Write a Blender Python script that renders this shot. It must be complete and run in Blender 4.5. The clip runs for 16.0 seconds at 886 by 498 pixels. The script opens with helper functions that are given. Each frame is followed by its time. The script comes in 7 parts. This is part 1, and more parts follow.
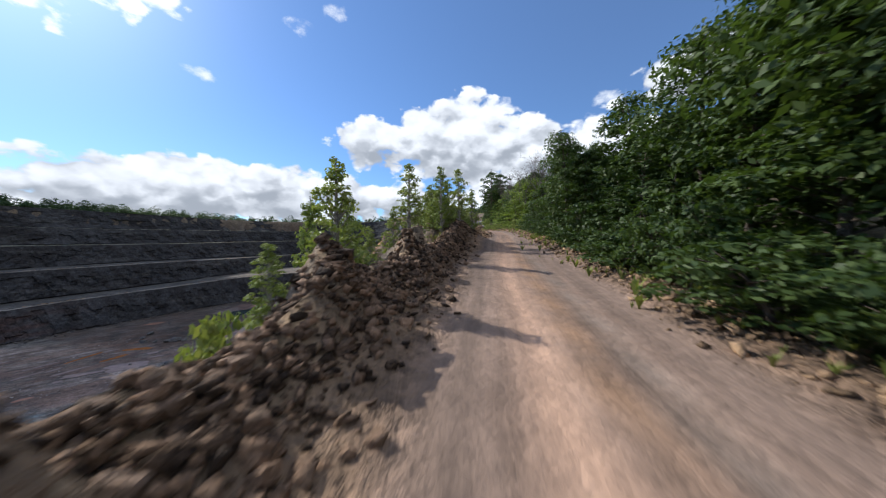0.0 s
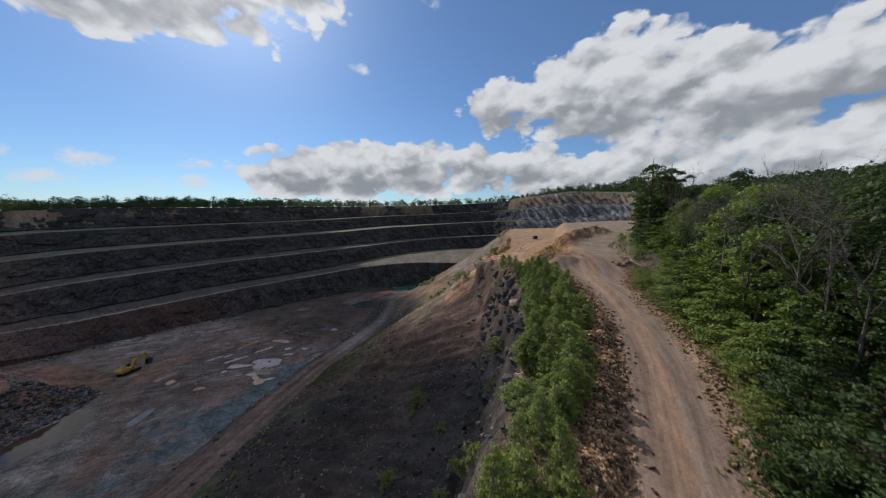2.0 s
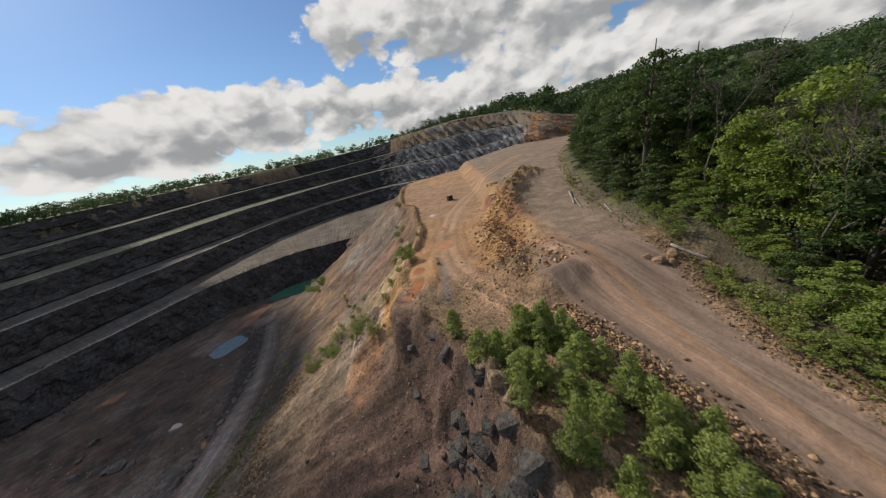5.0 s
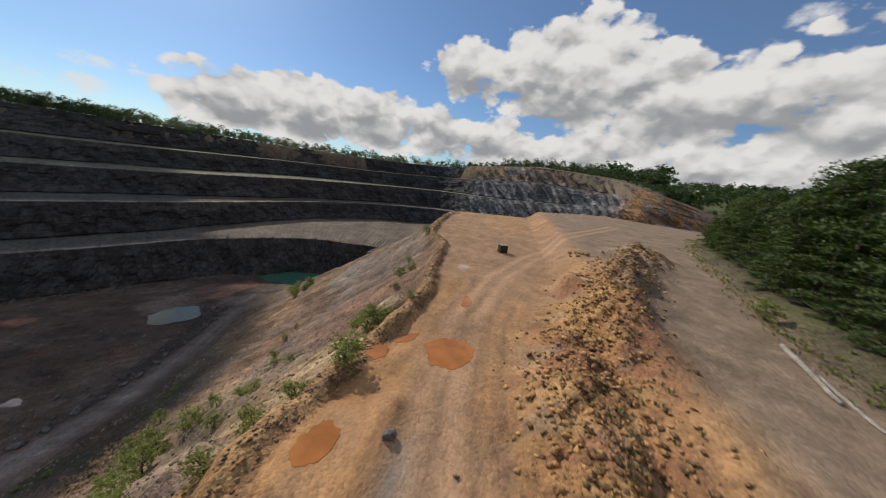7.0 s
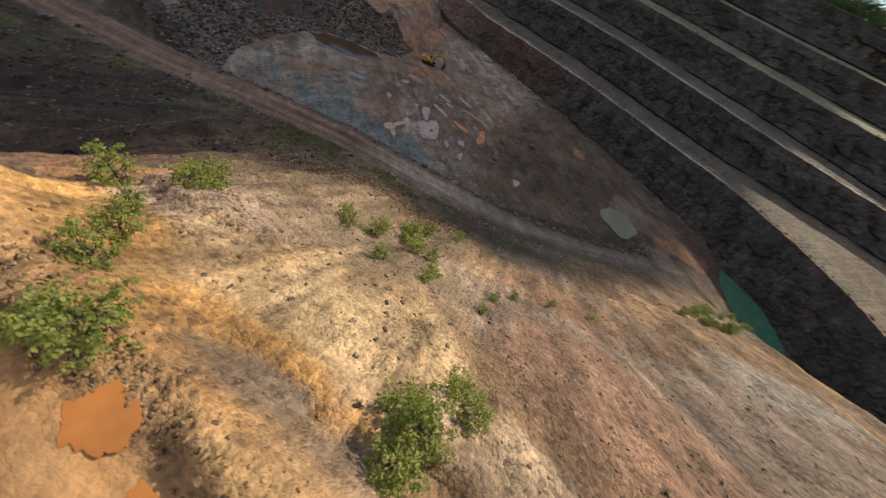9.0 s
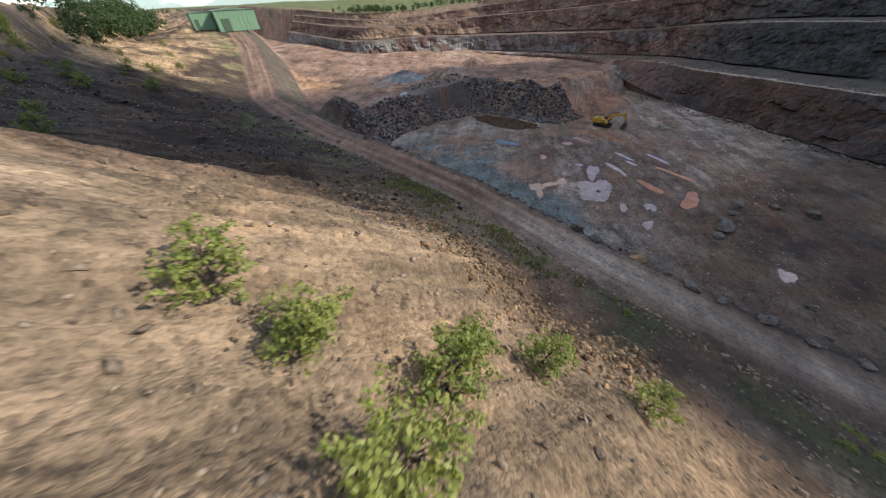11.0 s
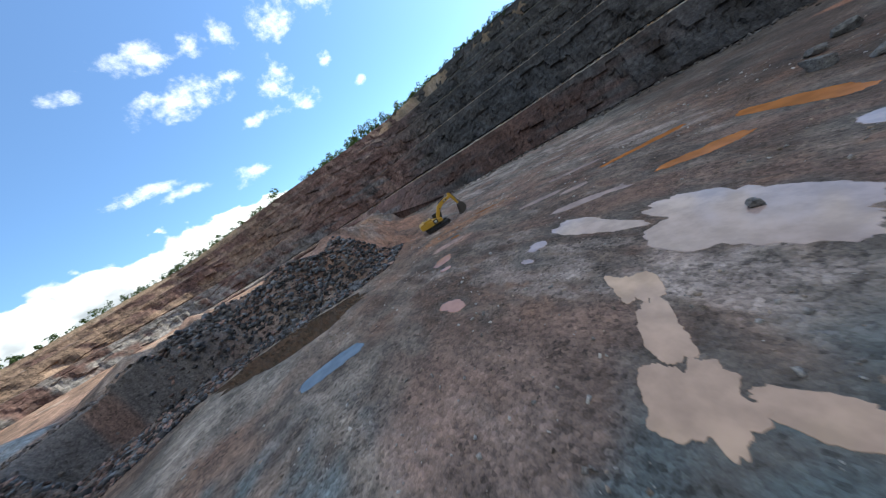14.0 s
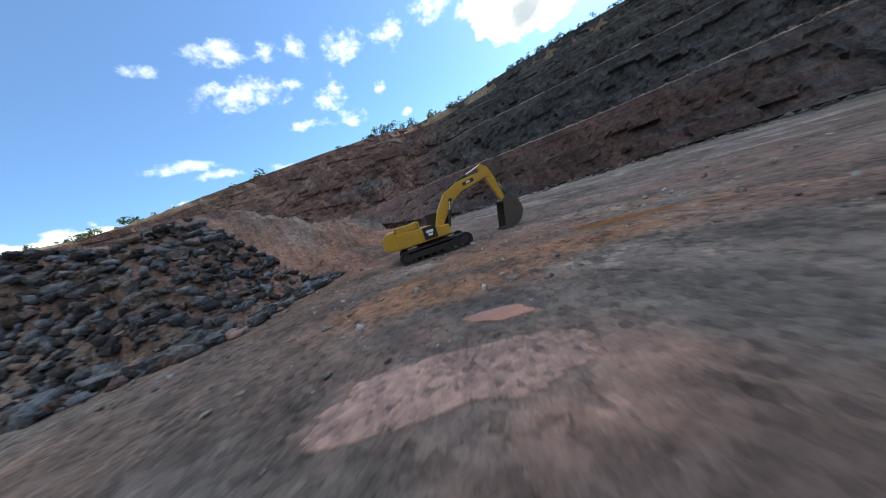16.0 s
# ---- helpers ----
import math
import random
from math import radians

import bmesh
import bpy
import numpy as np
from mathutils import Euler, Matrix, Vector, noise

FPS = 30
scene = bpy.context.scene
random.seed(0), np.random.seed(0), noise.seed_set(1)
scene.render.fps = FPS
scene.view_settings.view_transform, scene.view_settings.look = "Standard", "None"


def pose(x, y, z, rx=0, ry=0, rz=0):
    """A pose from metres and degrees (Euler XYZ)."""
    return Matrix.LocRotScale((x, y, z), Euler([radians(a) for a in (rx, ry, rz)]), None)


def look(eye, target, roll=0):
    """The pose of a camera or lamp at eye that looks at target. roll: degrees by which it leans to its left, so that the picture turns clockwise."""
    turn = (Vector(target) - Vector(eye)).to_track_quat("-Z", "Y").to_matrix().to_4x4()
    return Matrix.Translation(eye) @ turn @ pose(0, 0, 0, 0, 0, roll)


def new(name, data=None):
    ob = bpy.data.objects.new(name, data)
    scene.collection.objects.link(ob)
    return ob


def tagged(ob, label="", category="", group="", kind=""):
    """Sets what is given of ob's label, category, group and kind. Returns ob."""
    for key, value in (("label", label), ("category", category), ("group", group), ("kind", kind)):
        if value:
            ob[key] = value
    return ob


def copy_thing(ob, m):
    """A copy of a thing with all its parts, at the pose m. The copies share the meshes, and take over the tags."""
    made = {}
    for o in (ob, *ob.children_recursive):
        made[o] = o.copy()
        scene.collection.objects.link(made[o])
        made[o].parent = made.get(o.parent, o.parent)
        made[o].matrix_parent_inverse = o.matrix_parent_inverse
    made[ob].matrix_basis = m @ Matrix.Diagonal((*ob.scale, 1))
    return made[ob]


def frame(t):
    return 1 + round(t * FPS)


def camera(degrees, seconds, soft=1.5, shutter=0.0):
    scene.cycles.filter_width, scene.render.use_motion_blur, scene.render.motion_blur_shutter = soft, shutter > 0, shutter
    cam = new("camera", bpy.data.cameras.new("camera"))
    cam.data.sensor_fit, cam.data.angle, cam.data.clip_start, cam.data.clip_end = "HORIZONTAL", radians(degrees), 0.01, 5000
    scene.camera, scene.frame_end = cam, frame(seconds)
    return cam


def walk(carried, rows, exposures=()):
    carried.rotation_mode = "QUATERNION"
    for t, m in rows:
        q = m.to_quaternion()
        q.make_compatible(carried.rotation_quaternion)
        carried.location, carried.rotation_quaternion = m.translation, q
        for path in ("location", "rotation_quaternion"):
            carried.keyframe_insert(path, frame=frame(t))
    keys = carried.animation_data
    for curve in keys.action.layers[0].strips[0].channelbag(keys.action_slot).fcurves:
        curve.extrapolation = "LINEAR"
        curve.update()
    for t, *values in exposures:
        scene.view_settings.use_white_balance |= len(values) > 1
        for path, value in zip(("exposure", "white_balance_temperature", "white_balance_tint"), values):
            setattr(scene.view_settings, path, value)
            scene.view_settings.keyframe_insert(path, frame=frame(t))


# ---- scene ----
cam = camera(114.7, 16.0, soft=1.15, shutter=0.16)
PATH = [
    (0, (20.296, -10.389, 4.651), (20.415, -8.393, 4.604), -0.2),
    (0.3, (21.536, -6.449, 5.677), (21.467, -4.451, 5.659), 0.4),
    (0.6, (22.458, -1.697, 7.469), (22.234, 0.29, 7.499), 0.9),
    (0.8, (22.87, 1.152, 8.998), (22.553, 3.126, 9.048), 1.0),
    (1, (23.059, 4.221, 10.866), (22.661, 6.181, 10.921), 0.9),
    (1.5, (24.597, 10.453, 15.971), (24.005, 12.363, 15.932), 0.1),
    (2, (25.013, 17.385, 22.207), (24.276, 19.227, 21.948), -0.7),
    (2.5, (24.258, 24.438, 26.607), (23.47, 26.21, 26.115), -2.0),
    (3, (22.763, 32.805, 29.641), (21.994, 34.515, 28.945), -3.6),
    (3.5, (21.032, 40.423, 30.464), (20.344, 42.122, 29.664), -6.0),
    (4, (18.659, 48.081, 30.717), (18.159, 49.829, 29.884), -9.7),
    (4.2, (17.716, 50.699, 30.625), (17.321, 52.476, 29.798), -11.3),
    (6.3, (12.994, 81.303, 22.284), (13.194, 83.241, 21.83), -7.4),
    (6.5, (13.737, 85.024, 22.002), (13.827, 86.974, 21.567), -3.5),
    (7, (15.363, 93.955, 22.217), (14.994, 95.861, 21.737), 8.2),
    (7.5, (15.525, 101.551, 22.729), (14.668, 103.234, 22.07), 18.8),
    (8, (13.743, 108.938, 22.686), (12.461, 110.119, 21.705), 26.7),
    (8.5, (9.65, 114.63, 21.353), (8.237, 115.152, 20.037), 29.9),
    (9, (5.284, 118.834, 19.722), (4.06, 118.747, 18.142), 27.7),
    (9.2, (3.764, 120.268, 19.051), (2.654, 119.997, 17.409), 25.0),
    (11.3, (-18.447, 114.186, -4.156), (-19.337, 112.873, -5.374), -3.9),
    (11.5, (-21.156, 111.102, -6.491), (-22.136, 109.773, -7.619), -5.7),
    (12, (-28.551, 102.28, -11.987), (-29.813, 101.016, -12.887), -11.8),
    (12.5, (-35.763, 93.989, -15.937), (-37.293, 92.926, -16.664), -18.6),
    (13, (-44.184, 86.212, -19.365), (-45.922, 85.428, -19.969), -26.0),
    (13.5, (-52.533, 80.361, -21.959), (-54.377, 79.817, -22.509), -30.8),
    (14, (-61.86, 76.062, -24.378), (-63.757, 75.7, -24.899), -31.7),
    (14.5, (-70.417, 73.547, -26.7), (-72.338, 73.289, -27.194), -29.5),
    (15, (-79.892, 71.574, -29.059), (-81.83, 71.378, -29.512), -24.9),
    (15.5, (-89.277, 70.948, -30.911), (-91.22, 70.686, -31.304), -20.9),
    (16, (-100.466, 70.391, -32.959), (-102.421, 70.077, -33.245), -18.2),
]
walk(cam, [(t, look(eye, target, roll)) for t, eye, target, roll in PATH], exposures=[(0.0, 0.1, 5900, 10), (0.8, -0.15, 5900, 10), (1.5, -0.5, 5950, 10), (2.5, -0.55, 6450, 10), (4.2, -0.35, 6800, 10), (6.3, -0.4, 6700, 10), (7.5, -0.45, 6850, 10), (8.4, -0.28, 7450, 10), (9.0, 0.12, 7700, 10), (11.3, 0.5, 6450, 8), (12.5, 0.7, 6150, 4), (14.0, 0.75, 6250, 3), (16.0, 0.75, 6250, 3)])

# ---------------------------------------------------------------- light
SUN_YAW, SUN_ELEV = 57.0, 37.0            # degrees left of +y, degrees up
SUN_DIR = Vector((-math.sin(radians(SUN_YAW)) * math.cos(radians(SUN_ELEV)),
                  math.cos(radians(SUN_YAW)) * math.cos(radians(SUN_ELEV)), math.sin(radians(SUN_ELEV))))
sun = new("sun", bpy.data.lights.new("sun", "SUN"))
sun.data.energy, sun.data.angle, sun.data.color = 4.3, radians(0.53), (1.0, 0.92, 0.78)
sun.matrix_world = look(tuple(SUN_DIR * 500), (0, 0, 0))


def link(nt, a, b):
    nt.links.new(a, b)


def mathnode(nt, op, a, b=None, clamp=False):
    n = nt.nodes.new("ShaderNodeMath")
    n.operation, n.use_clamp = op, clamp
    for i, v in enumerate((a, b)):
        if v is None:
            continue
        if isinstance(v, (int, float)):
            n.inputs[i].default_value = v
        else:
            nt.links.new(v, n.inputs[i])
    return n.outputs[0]


def dotnode(nt, v, w):
    n = nt.nodes.new("ShaderNodeVectorMath")
    n.operation = "DOT_PRODUCT"
    nt.links.new(v, n.inputs[0])
    n.inputs[1].default_value = w
    return n.outputs["Value"]


def noisenode(nt, v, scale, detail=5.0, rough=0.55):
    n = nt.nodes.new("ShaderNodeTexNoise")
    n.inputs["Scale"].default_value, n.inputs["Detail"].default_value = scale, detail
    n.inputs["Roughness"].default_value = rough
    if v is not None:
        nt.links.new(v, n.inputs["Vector"])
    return n.outputs["Fac"]


def rampnode(nt, fac, lo, hi):
    n = nt.nodes.new("ShaderNodeMapRange")
    n.interpolation_type = "SMOOTHSTEP"
    n.inputs["From Min"].default_value, n.inputs["From Max"].default_value = lo, hi
    nt.links.new(fac, n.inputs["Value"])
    return n.outputs["Result"]


def mixcol(nt, fac, a, b, mode="MIX"):
    n = nt.nodes.new("ShaderNodeMix")
    n.data_type, n.blend_type = "RGBA", mode
    for sock, v in ((n.inputs[0], fac), (n.inputs[6], a), (n.inputs[7], b)):
        if isinstance(v, (int, float)):
            sock.default_value = v
        elif isinstance(v, tuple):
            sock.default_value = (*v, 1.0) if len(v) == 3 else v
        else:
            nt.links.new(v, sock)
    return n.outputs[2]


# Fair-weather cumulus: yaw and elevation of each heap's middle, half width and half height in degrees.
CLOUDS = [(-7, 18.5, 13, 8.0), (9, 17.5, 8, 4.8), (-23, 15.5, 13, 6.8), (-38, 14, 13, 6.0), (-54, 11, 14, 5.5), (-43, 23.5, 9, 3.6), (-72, 13, 18, 8), (-90, 20, 14, 7),
          (47, 7.2, 9, 4.8), (37, 7.8, 9, 5.6), (26, 8.2, 9, 5.6), (14, 8.0, 9, 5.0), (2, 6.5, 10, 5.5), (-14, 6, 14, 6), (-34, 5.5, 16, 6), (-58, 5, 18, 6), (-82, 6, 20, 8),
          (62, 30.5, 13, 7.0), (49, 36, 12, 6.0), (72, 27, 9, 5.5),
          (126, 5.5, 9, 5.2), (136, 6.5, 9, 5.0), (148, 6.0, 10, 5.2), (162, 7.5, 12, 6.2), (177, 9.5, 13, 8.5), (-164, 8, 16, 7), (-120, 12, 28, 9), (108, 3, 10, 3.4),
          # unseen heaps overhead and behind, added to lift and whiten the fill light
          (0, 74, 26, 14), (120, 68, 26, 13), (-120, 66, 28, 14), (-60, 62, 22, 12), (60, 72, 20, 12), (180, 64, 24, 13), (-150, 35, 26, 12), (-100, 34, 20, 10)]
# Torn small scraps of cloud in the clear part of the sky, in the same terms.
SCRAPS = [(123, 26.0, 7.5, 2.3), (118, 26.4, 4.0, 1.7), (105, 30.0, 4.2, 2.6), (110, 24.2, 3.0, 2.7), (108, 19.9, 3.0, 1.8), (115.5, 20.4, 3.6, 0.9), (125, 31.2, 5.0, 1.6), (117.4, 31.2, 2.0, 1.5), (113, 30.8, 1.8, 2.0),
          (101.3, 23.2, 1.4, 1.1), (96.5, 30, 3.2, 2.2), (87, 31, 4.5, 2.2), (79, 29, 5.0, 2.2), (122, 14.0, 3.2, 1.5), (97.5, 18.2, 1.0, 0.8), (135.7, 17.2, 5.0, 0.9), (136.0, 29, 2.4, 0.9), (131, 15.5, 3.4, 0.8),
          (16.5, 36.8, 2.0, 1.2), (23, 33.8, 2.0, 1.1), (36.5, 24.4, 2.4, 0.9), (-33, 23.4, 2.6, 1.2), (72.8, 7.2, 3.0, 1.2), (68.3, 4.7, 3.4, 0.9), (75.5, 4.7, 3.2, 1.0), (61.8, 7.5, 2.6, 0.8), (62, 4.8, 2.6, 1.2), (79, 7.1, 2.2, 1.1), (-36, 19, 3.0, 1.0)]

world = bpy.data.worlds.new("world")
scene.world = world
world.use_nodes = True
wt = world.node_tree
wt.nodes.clear()
w_out = wt.nodes.new("ShaderNodeOutputWorld")
w_bg = wt.nodes.new("ShaderNodeBackground")
sky = wt.nodes.new("ShaderNodeTexSky")
sky.sky_type, sky.sun_disc = "NISHITA", False
sky.sun_elevation, sky.sun_rotation = radians(SUN_ELEV), radians(-SUN_YAW)
sky.air_density, sky.dust_density, sky.ozone_density = 1.0, 0.3, 2.5
coord = wt.nodes.new("ShaderNodeTexCoord")
way = coord.outputs["Generated"]


def heap(yaw, el, wa, wb):
    """How far inside an elongated heap the direction lies, and how low in it."""
    ya, ea = radians(yaw), radians(el)
    right = (math.cos(ya), math.sin(ya), 0.0)
    ahead = (-math.sin(ya) * math.cos(ea), math.cos(ya) * math.cos(ea), math.sin(ea))
    up = (math.sin(ya) * math.sin(ea), -math.cos(ya) * math.sin(ea), math.cos(ea))
    a = mathnode(wt, "MULTIPLY", dotnode(wt, way, right), 1 / math.sin(radians(wa)))
    b = mathnode(wt, "MULTIPLY", dotnode(wt, way, up), 1 / math.sin(radians(wb)))
    q = mathnode(wt, "ADD", mathnode(wt, "MULTIPLY", a, a), mathnode(wt, "MULTIPLY", b, b))
    front = mathnode(wt, "MULTIPLY", mathnode(wt, "LESS_THAN", dotnode(wt, way, ahead), 0.2), 50.0)
    m = mathnode(wt, "MAXIMUM", mathnode(wt, "SUBTRACT", 1.0, mathnode(wt, "ADD", q, front)), -2.5)
    return m, mathnode(wt, "MULTIPLY", mathnode(wt, "SUBTRACT", 0.25, b), mathnode(wt, "MAXIMUM", m, 0.0))


def lobes(v, scale):
    """Rounded lobes of a cumulus: high in the middle of each cell."""
    n = wt.nodes.new("ShaderNodeTexVoronoi")
    n.feature = "SMOOTH_F1"
    n.inputs["Scale"].default_value, n.inputs["Smoothness"].default_value = scale, 0.25
    link(wt, v, n.inputs["Vector"])
    return mathnode(wt, "SUBTRACT", 0.42, n.outputs["Distance"])


shape = shade = scrap = None
for yaw, el, wa, wb in CLOUDS:
    m, base = heap(yaw, el, wa, wb)
    shape = m if shape is None else mathnode(wt, "MAXIMUM", shape, m)
    shade = base if shade is None else mathnode(wt, "MAXIMUM", shade, base)
for yaw, el, wa, wb in SCRAPS:
    m, base = heap(yaw, el, wa, wb)
    scrap = m if scrap is None else mathnode(wt, "MAXIMUM", scrap, m)
# flatten the sphere a little so that the billows widen towards the horizon
squash = wt.nodes.new("ShaderNodeMapping")
squash.inputs["Scale"].default_value = (1.0, 1.0, 1.5)
link(wt, way, squash.inputs["Vector"])
flat_way = squash.outputs[0]
# the lobes are bent by a fine noise so that their rims fray
bend = wt.nodes.new("ShaderNodeTexNoise")
bend.inputs["Scale"].default_value, bend.inputs["Detail"].default_value = 22.0, 5.0
link(wt, flat_way, bend.inputs["Vector"])
frayed = wt.nodes.new("ShaderNodeVectorMath")
frayed.operation = "MULTIPLY_ADD"
link(wt, bend.outputs["Color"], frayed.inputs[0])
frayed.inputs[1].default_value = (0.06, 0.06, 0.06)
link(wt, flat_way, frayed.inputs[2])
aside = wt.nodes.new("ShaderNodeVectorMath")
aside.operation = "ADD"
link(wt, frayed.outputs[0], aside.inputs[0])
aside.inputs[1].default_value = (-0.016, 0.010, 0.040)


def billows(v, rough_detail):
    a = mathnode(wt, "ADD", mathnode(wt, "MULTIPLY", lobes(v, 9.0), 1.7), mathnode(wt, "MULTIPLY", lobes(v, 21.0), 0.9))
    return mathnode(wt, "ADD", a, mathnode(wt, "MULTIPLY", mathnode(wt, "SUBTRACT", noisenode(wt, v, 7.0, rough_detail, 0.6), 0.5), 2.2))


dens = mathnode(wt, "ADD", mathnode(wt, "MULTIPLY", shape, 1.25), mathnode(wt, "ADD", billows(frayed.outputs[0], 9.0), 0.34))
cover = rampnode(wt, dens, 0.0, 0.40)
torn = mathnode(wt, "MULTIPLY", mathnode(wt, "SUBTRACT", noisenode(wt, flat_way, 22.0, 8.0, 0.6), 0.52), 5.0)
cover_scrap = mathnode(wt, "MULTIPLY", rampnode(wt, mathnode(wt, "ADD", scrap, torn), -0.1, 1.9), 0.92)
thick = rampnode(wt, mathnode(wt, "ADD", shade, mathnode(wt, "MULTIPLY", mathnode(wt, "SUBTRACT", billows(aside.outputs[0], 3.0), billows(frayed.outputs[0], 3.0)), 0.42)), -0.20, 0.70)
cover = mathnode(wt, "MAXIMUM", cover, cover_scrap)
thick = mathnode(wt, "MULTIPLY", thick, rampnode(wt, shape, -0.6, 0.2))
glow = mathnode(wt, "POWER", mathnode(wt, "MAXIMUM", dotnode(wt, way, tuple(SUN_DIR)), 0.0), 40.0)
cloudcol = mixcol(wt, thick, (1.0, 1.0, 1.0), (0.40, 0.42, 0.45))
skycol = mixcol(wt, 0.10, mixcol(wt, 1.0, sky.outputs[0], (0.082, 0.108, 0.136), "MULTIPLY"), (0.50, 0.60, 0.70))
allsky = mixcol(wt, cover, skycol, cloudcol)
lit = mixcol(wt, mathnode(wt, "MULTIPLY", glow, 0.28), allsky, (1.5, 1.45, 1.35), "ADD")
link(wt, lit, w_bg.inputs["Color"])
w_bg.inputs["Strength"].default_value = 1.0
link(wt, w_bg.outputs[0], w_out.inputs["Surface"])


# The cloud that stands before the sun and shades the pit: its outline is that of its shadow, carried up along the sunlight.
CLOUD_SHADOW = [(9, -60), (12, 20), (12, 62), (0, 83), (-14, 91), (-33, 99), (-46, 114), (-54, 132), (-66, 160), (-90, 196), (-125, 216), (-180, 224), (-240, 226), (-300, 200), (-310, 110),
                (-250, 50), (-200, 16), (-150, -8), (-110, -14), (-84, 4), (-62, 20), (-42, 34), (-24, 30), (-8, 4)]


def material(name):
    m = bpy.data.materials.new(name)
    m.use_nodes = True
    return m, m.node_tree, m.node_tree.nodes["Principled BSDF"]


def rocky(name, colour=None, attr=None, scale=0.35, grit=3.0, bump=0.5, rough=0.9, vary=0.45, spec=0.25, island=False, cracks=0.18):
    """Earth or stone: a base colour (own or per vertex) broken up at three scales, with relief."""
    m, nt, p = material(name)
    geo = nt.nodes.new("ShaderNodeNewGeometry")
    pos = geo.outputs["Position"]
    if attr:
        a = nt.nodes.new("ShaderNodeAttribute")
        a.attribute_name = attr
        base, coarse = a.outputs["Color"], a.outputs["Alpha"]
    else:
        rgb = nt.nodes.new("ShaderNodeRGB")
        rgb.outputs[0].default_value = (*colour, 1)
        base, coarse = rgb.outputs[0], 1.0
    big = noisenode(nt, pos, scale, 6.0, 0.6)
    mid = noisenode(nt, pos, grit, 5.0, 0.62)
    tiny = noisenode(nt, pos, grit * 6.0, 3.0, 0.6)
    f = mathnode(nt, "ADD", mathnode(nt, "MULTIPLY", big, 0.9), mathnode(nt, "ADD", mathnode(nt, "MULTIPLY", mid, 0.8), mathnode(nt, "MULTIPLY", tiny, 0.5)))
    chip = nt.nodes.new("ShaderNodeTexVoronoi")
    chip.inputs["Scale"].default_value = grit * 2.6
    link(nt, pos, chip.inputs["Vector"])
    chip2 = nt.nodes.new("ShaderNodeTexVoronoi")
    chip2.inputs["Scale"].default_value = grit * 0.7
    link(nt, pos, chip2.inputs["Vector"])
    f = mathnode(nt, "ADD", f, mathnode(nt, "MULTIPLY", mathnode(nt, "SUBTRACT", dotnode(nt, chip.outputs["Color"], (0.4, 0.3, 0.3)), 0.5), 0.55))
    f = mathnode(nt, "ADD", f, mathnode(nt, "MULTIPLY", mathnode(nt, "SUBTRACT", dotnode(nt, chip2.outputs["Color"], (0.4, 0.3, 0.3)), 0.5), 0.25))
    if island:
        f = mathnode(nt, "ADD", f, mathnode(nt, "MULTIPLY", mathnode(nt, "SUBTRACT", geo.outputs["Random Per Island"], 0.5), 0.9))
    f = mathnode(nt, "MULTIPLY", mathnode(nt, "SUBTRACT", f, 1.1), 3.1 * vary)
    crack = nt.nodes.new("ShaderNodeTexVoronoi")
    crack.feature = "DISTANCE_TO_EDGE"
    crack.inputs["Scale"].default_value = grit * 1.3
    bent = nt.nodes.new("ShaderNodeVectorMath")
    bent.operation = "MULTIPLY_ADD"
    link(nt, mixcol(nt, 0.0, mid, mid), bent.inputs[0])
    bent.inputs[1].default_value = (1.1 / grit, -0.8 / grit, 0.9 / grit)
    link(nt, pos, bent.inputs[2])
    link(nt, bent.outputs[0], crack.inputs["Vector"])
    if attr:
        g = nt.nodes.new("ShaderNodeAttribute")
        g.attribute_name = "grain"
        sep = nt.nodes.new("ShaderNodeSeparateXYZ")
        link(nt, g.outputs["Vector"], sep.inputs[0])
        com = nt.nodes.new("ShaderNodeCombineXYZ")
        link(nt, sep.outputs[0], com.inputs[0])
        link(nt, sep.outputs[1], com.inputs[1])
        lines_f = mathnode(nt, "ADD", noisenode(nt, com.outputs[0], 2.6, 5.0, 0.65), mathnode(nt, "MULTIPLY", noisenode(nt, com.outputs[0], 0.7, 3.0, 0.5), 0.8))
        streaks = mathnode(nt, "MULTIPLY", mathnode(nt, "MULTIPLY", mathnode(nt, "SUBTRACT", lines_f, 0.9), sep.outputs[2]), 3.3)
    gap = mathnode(nt, "MULTIPLY", mathnode(nt, "SUBTRACT", rampnode(nt, crack.outputs["Distance"], 0.0, 0.09), 1.0), cracks)
    f = mathnode(nt, "MAXIMUM", mathnode(nt, "ADD", mathnode(nt, "ADD", mathnode(nt, "MULTIPLY", mathnode(nt, "ADD", f, gap), coarse), streaks if attr else 0.0), 1.0), 0.22)
    col = mixcol(nt, 1.0, base, mixcol(nt, 0.0, f, f), "MULTIPLY")
    rand = nt.nodes.new("ShaderNodeObjectInfo")
    col = mixcol(nt, mathnode(nt, "MULTIPLY", rand.outputs["Random"], 0.2), col, (0.16, 0.13, 0.11))
    link(nt, col, p.inputs["Base Color"])
    p.inputs["Roughness"].default_value = rough
    p.inputs["Specular IOR Level"].default_value = spec
    bp = nt.nodes.new("ShaderNodeBump")
    bp.inputs["Distance"].default_value = 0.25
    if isinstance(coarse, float):
        bp.inputs["Strength"].default_value = bump
    else:
        link(nt, mathnode(nt, "MULTIPLY", coarse, bump), bp.inputs["Strength"])
    link(nt, mathnode(nt, "SUBTRACT", mathnode(nt, "ADD", mathnode(nt, "MULTIPLY", mid, 1.0), mathnode(nt, "MULTIPLY", tiny, 0.4)), mathnode(nt, "MULTIPLY", chip.outputs["Distance"], 0.35)), bp.inputs["Height"])
    link(nt, bp.outputs[0], p.inputs["Normal"])
    return m


